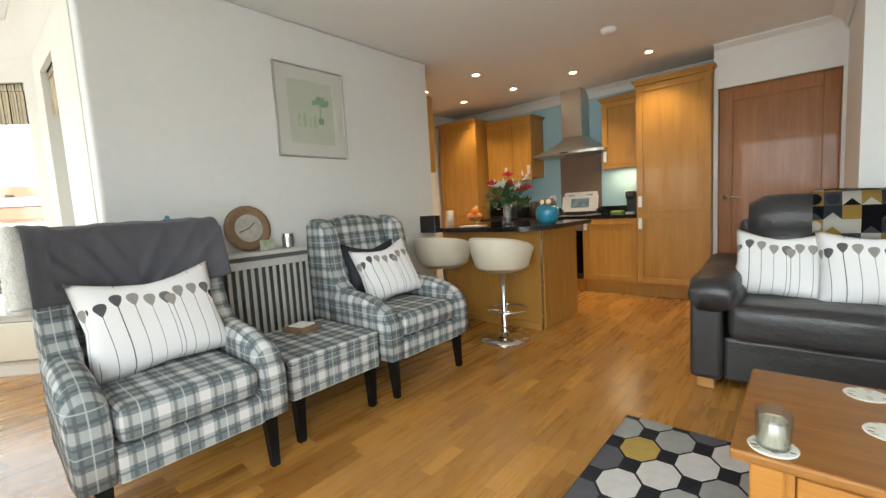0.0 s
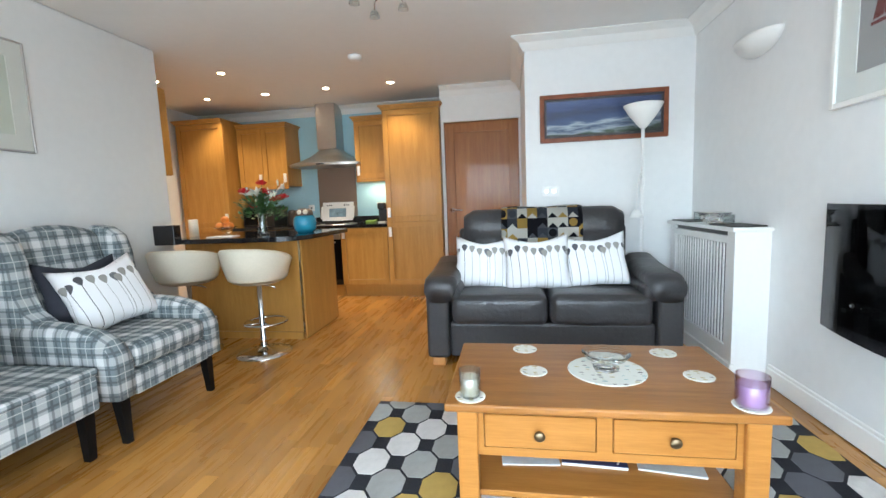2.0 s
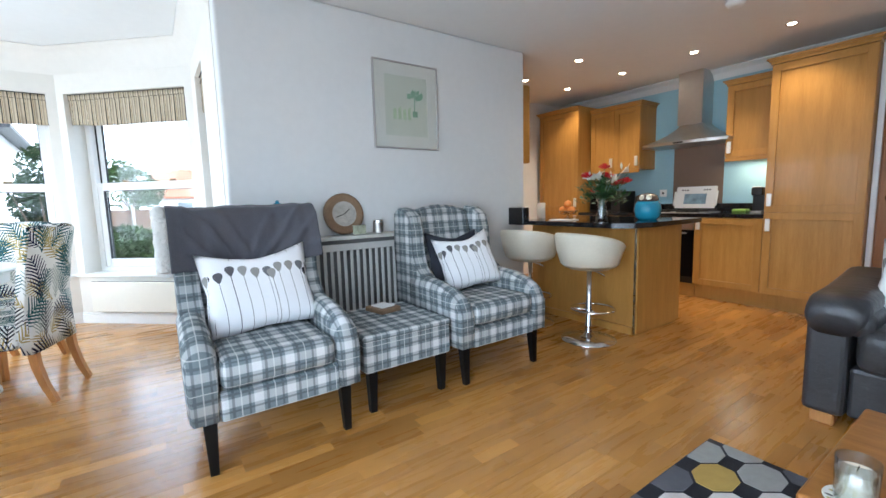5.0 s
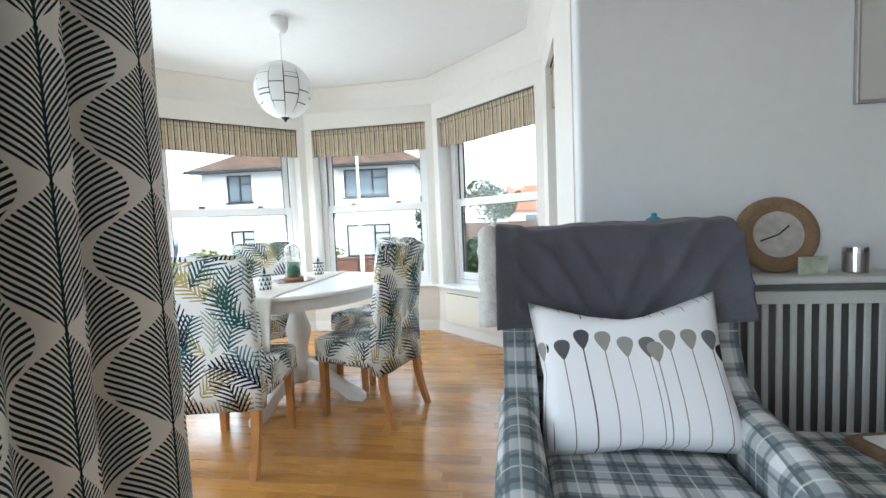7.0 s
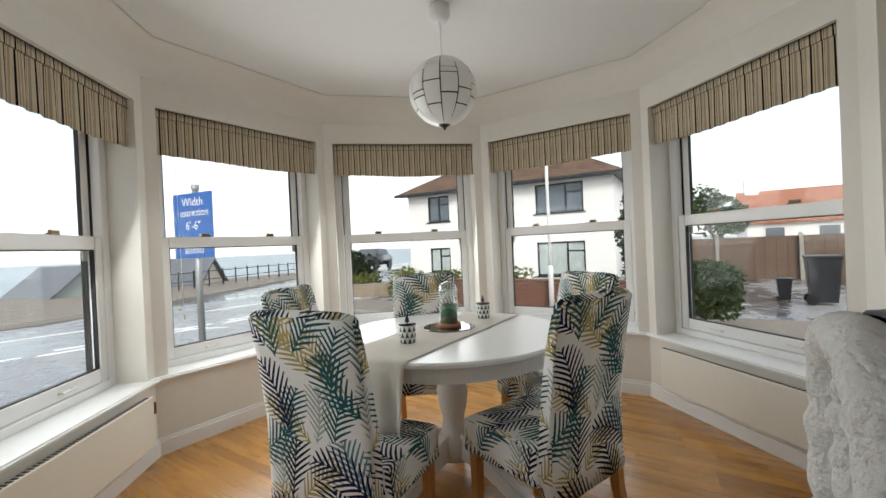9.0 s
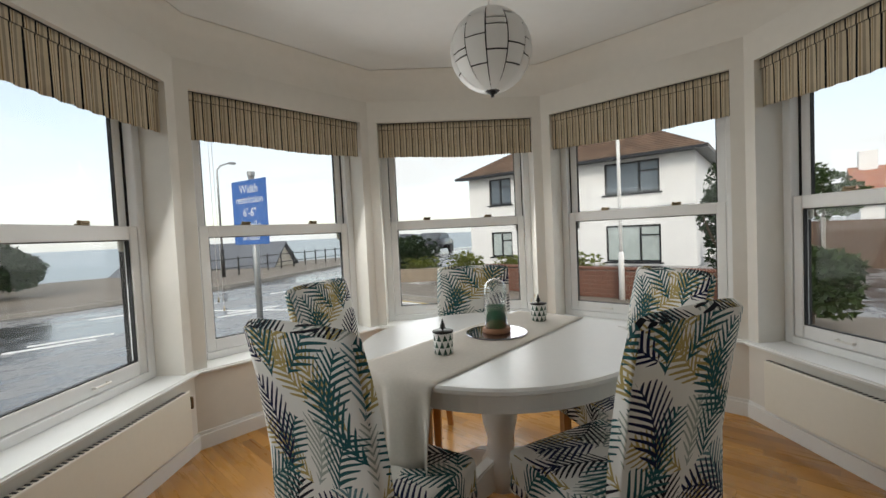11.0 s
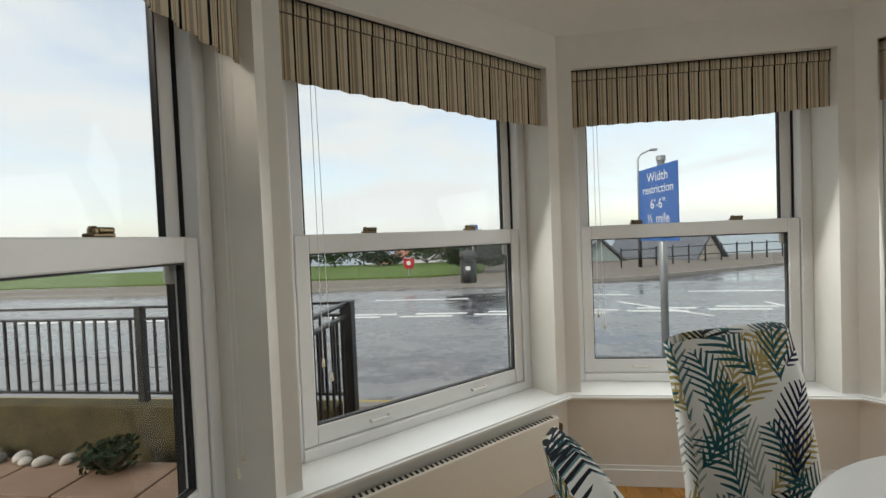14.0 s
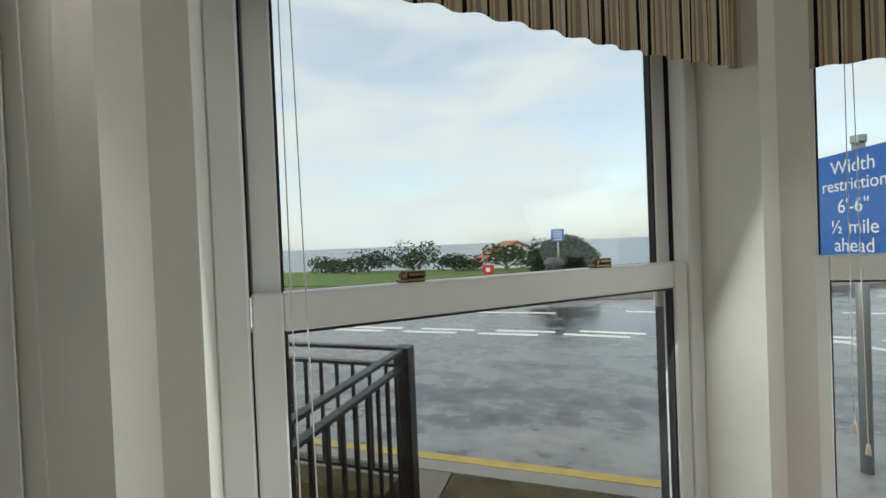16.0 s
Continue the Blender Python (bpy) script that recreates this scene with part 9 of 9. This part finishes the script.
def patio():
    """Paved strip outside the bay, with a low wall, black railing and pebbles."""
    flat("ground_patio", -1.02, 6, -3.38, YS - 0.3, G + 0.001, -0.28, MORTAR, "mortar bed of the patio", "patio")
    ob = thing("pavement_patio", pose(0, 0, 0), "brown sandstone slab paving outside", "paving", kind="structure")
    bm = B()
    box(bm, 0, 0.585, 0, 0.435, -0.279, -0.25, 0.006, 1)
    proto = part("slab", bm, SLAB, ob, "", False, pose(-1.0, -3.35, 0))
    for i in range(11):
        for j in range(6):
            if i or j:
                s = new("slab", proto.data)
                s.parent, s.matrix_basis = ob, pose(-1.0 + 0.6 * i, -3.35 + 0.45 * j, 0.002 * ((i * 3 + j) % 3))
    bm = B()
    box(bm, -0.95, 8, -3.62, -3.45, G + 0.0015, 0.12, 0.012, 2)
    structure("wall_patio", bm, MOSS, "low mossy rendered patio wall", "wall")
    rnd = random.Random(5)
    for k in range(16):
        bm = B()
        bmesh.ops.create_icosphere(bm, subdivisions=2, radius=1.0)
        for v in bm.verts:
            v.co *= 1 + 0.3 * noise.noise(v.co * 1.4 + Vector((k * 3, 0, 0)))
            v.co.x *= rnd.uniform(0.98, 1.02)
        s = rnd.uniform(0.035, 0.07)
        sc = Matrix.Diagonal((s * 1.3, s, s * 0.75, 1))
        bmesh.ops.transform(bm, matrix=sc, verts=bm.verts)
        tagged(part("pebble", bm, PEBBLE if k % 5 else GREYSTONE, None, "", True, pose(0.9 + k * 0.16 + rnd.uniform(-0.05, 0.05), -3.33 + rnd.uniform(-0.04, 0.07), -0.25 + s * 0.6, 0, 0, rnd.uniform(0, 360))), "pale rounded pebble on the paving" if k % 5 else "grey rounded pebble on the paving", "pebble", "pebbles by the wall")
    foliage("shrub", 0.62, -3.22, -0.25, 0.20, 0.16, 0.12, 500, 0.03, DARKSHRUB, "small grey-green plant by the patio wall", "shrub", 51)


patio()


def railing():
    ob = thing("metal_railing", pose(0, 0, 0), "black painted iron railing round the patio", "railing")
    runs = [((-1.04, -3.55), (5.5, -3.55), 0.125), ((-1.04, -3.55), (-1.04, -2.42), G + 0.11)]
    for p, q, zb in runs:
        m, ln = seg_frame(p, q)
        for z in (0.875, 0.785, zb + 0.07):
            bm = B()
            box(bm, 0.02, ln, -0.02, 0.02, z - 0.009, z + 0.009)
            part("rail", bm, IRON, ob, "", False, m)
        bm = B()
        box(bm, -0.008, 0.008, -0.008, 0.008, zb + 0.07, 0.785)
        proto = part("baluster", bm, IRON, ob, "", False, m @ pose(0.11, 0, 0))
        for k in range(1, int(ln / 0.105)):
            b = new("baluster", proto.data)
            b.parent, b.matrix_basis = ob, m @ pose(0.11 + 0.105 * k, 0, 0)
        for k in range(1, int(ln / 1.7) + 1):
            bm = B()
            box(bm, -0.03, 0.03, -0.03, 0.03, zb, 0.885, 0.004, 1)
            part("post", bm, IRON, ob, "", False, m @ pose(1.7 * k, 0, 0))
    bm = B()
    box(bm, -0.045, 0.045, -0.045, 0.045, G + 0.1105, 0.89, 0.005, 1)
    box(bm, -0.09, 0.09, -0.09, 0.09, G + 0.1095, G + 0.125)
    part("corner_post", bm, IRON, ob, "", False, pose(-1.04, -3.55, 0))


railing()

# ---------------------------------------------------------------- floor strips


def floor_strips():
    rnd = random.Random(77)
    w, top = 0.0685, 0.0
    gap = 0.00025

    def inside(x, y):
        if XK < x < 0.66 and 3.06 < y < YK:
            return True
        if XA - 0.05 < x < XE and YS < y < 3.75:
            return True
        pts = BAY
        c = False
        j = len(pts) - 1
        for i in range(len(pts)):
            if (pts[i][1] > y) != (pts[j][1] > y) and x < (pts[j][0] - pts[i][0]) * (y - pts[i][1]) / (pts[j][1] - pts[i][1]) + pts[i][0]:
                c = not c
            j = i
        return c
    near, far = [], []
    nx = int((XE - (-4.95)) / w) + 1
    for i in range(nx):
        x0 = -4.95 + i * w
        y = -2.95 - rnd.uniform(0, 0.5)
        while y < YK:
            ln = rnd.choice((0.22, 0.30, 0.38, 0.45, 0.55, 0.70))
            xc, yc = x0 + w / 2, y + ln / 2
            ends = [inside(xc, y + ln * f) for f in (0.05, 0.5, 0.95)]
            if any(ends):
                a, b = y, y + ln
                if xc > -1.42:
                    a = max(a, YS - 0.1)
                (near if -1.15 < xc < -0.35 and 0.9 < yc < 3.6 and ln in (0.30, 0.38, 0.45, 0.55) else far).append((x0, a, b))
            y += ln
    meshes = {}
    fl = bpy.data.objects["floor"]
    for x0, a, b in near[:300]:
        ln = round(b - a, 2)
        if ln not in meshes:
            bm = B()
            box(bm, gap, w - gap, gap, ln - gap, -0.0115, 0.0)
            meshes[ln] = mesh_of(bm, "floor_strip")
            meshes[ln].materials.append(FLOORWOOD)
        s = new("floor_strip", meshes[ln])
        s.parent, s.matrix_basis = fl, pose(x0, a, 0)
    verts, faces = [], []
    for x0, a, b in far + near[300:]:
        k = len(verts)
        for z in (-0.0115, 0.0):
            verts += [(x0 + gap, a + gap, z), (x0 + w - gap, a + gap, z), (x0 + w - gap, b - gap, z), (x0 + gap, b - gap, z)]
        faces += [(k + 4, k + 5, k + 6, k + 7), (k, k + 1, k + 5, k + 4), (k + 1, k + 2, k + 6, k + 5), (k + 2, k + 3, k + 7, k + 6), (k + 3, k, k + 4, k + 7)]
    me = bpy.data.meshes.new("floor_strips")
    me.from_pydata(verts, [], faces)
    me.materials.append(FLOORWOOD)
    ob = new("floor_strips", me)
    ob.parent = fl
    tagged(ob, kind="stuff")


floor_strips()
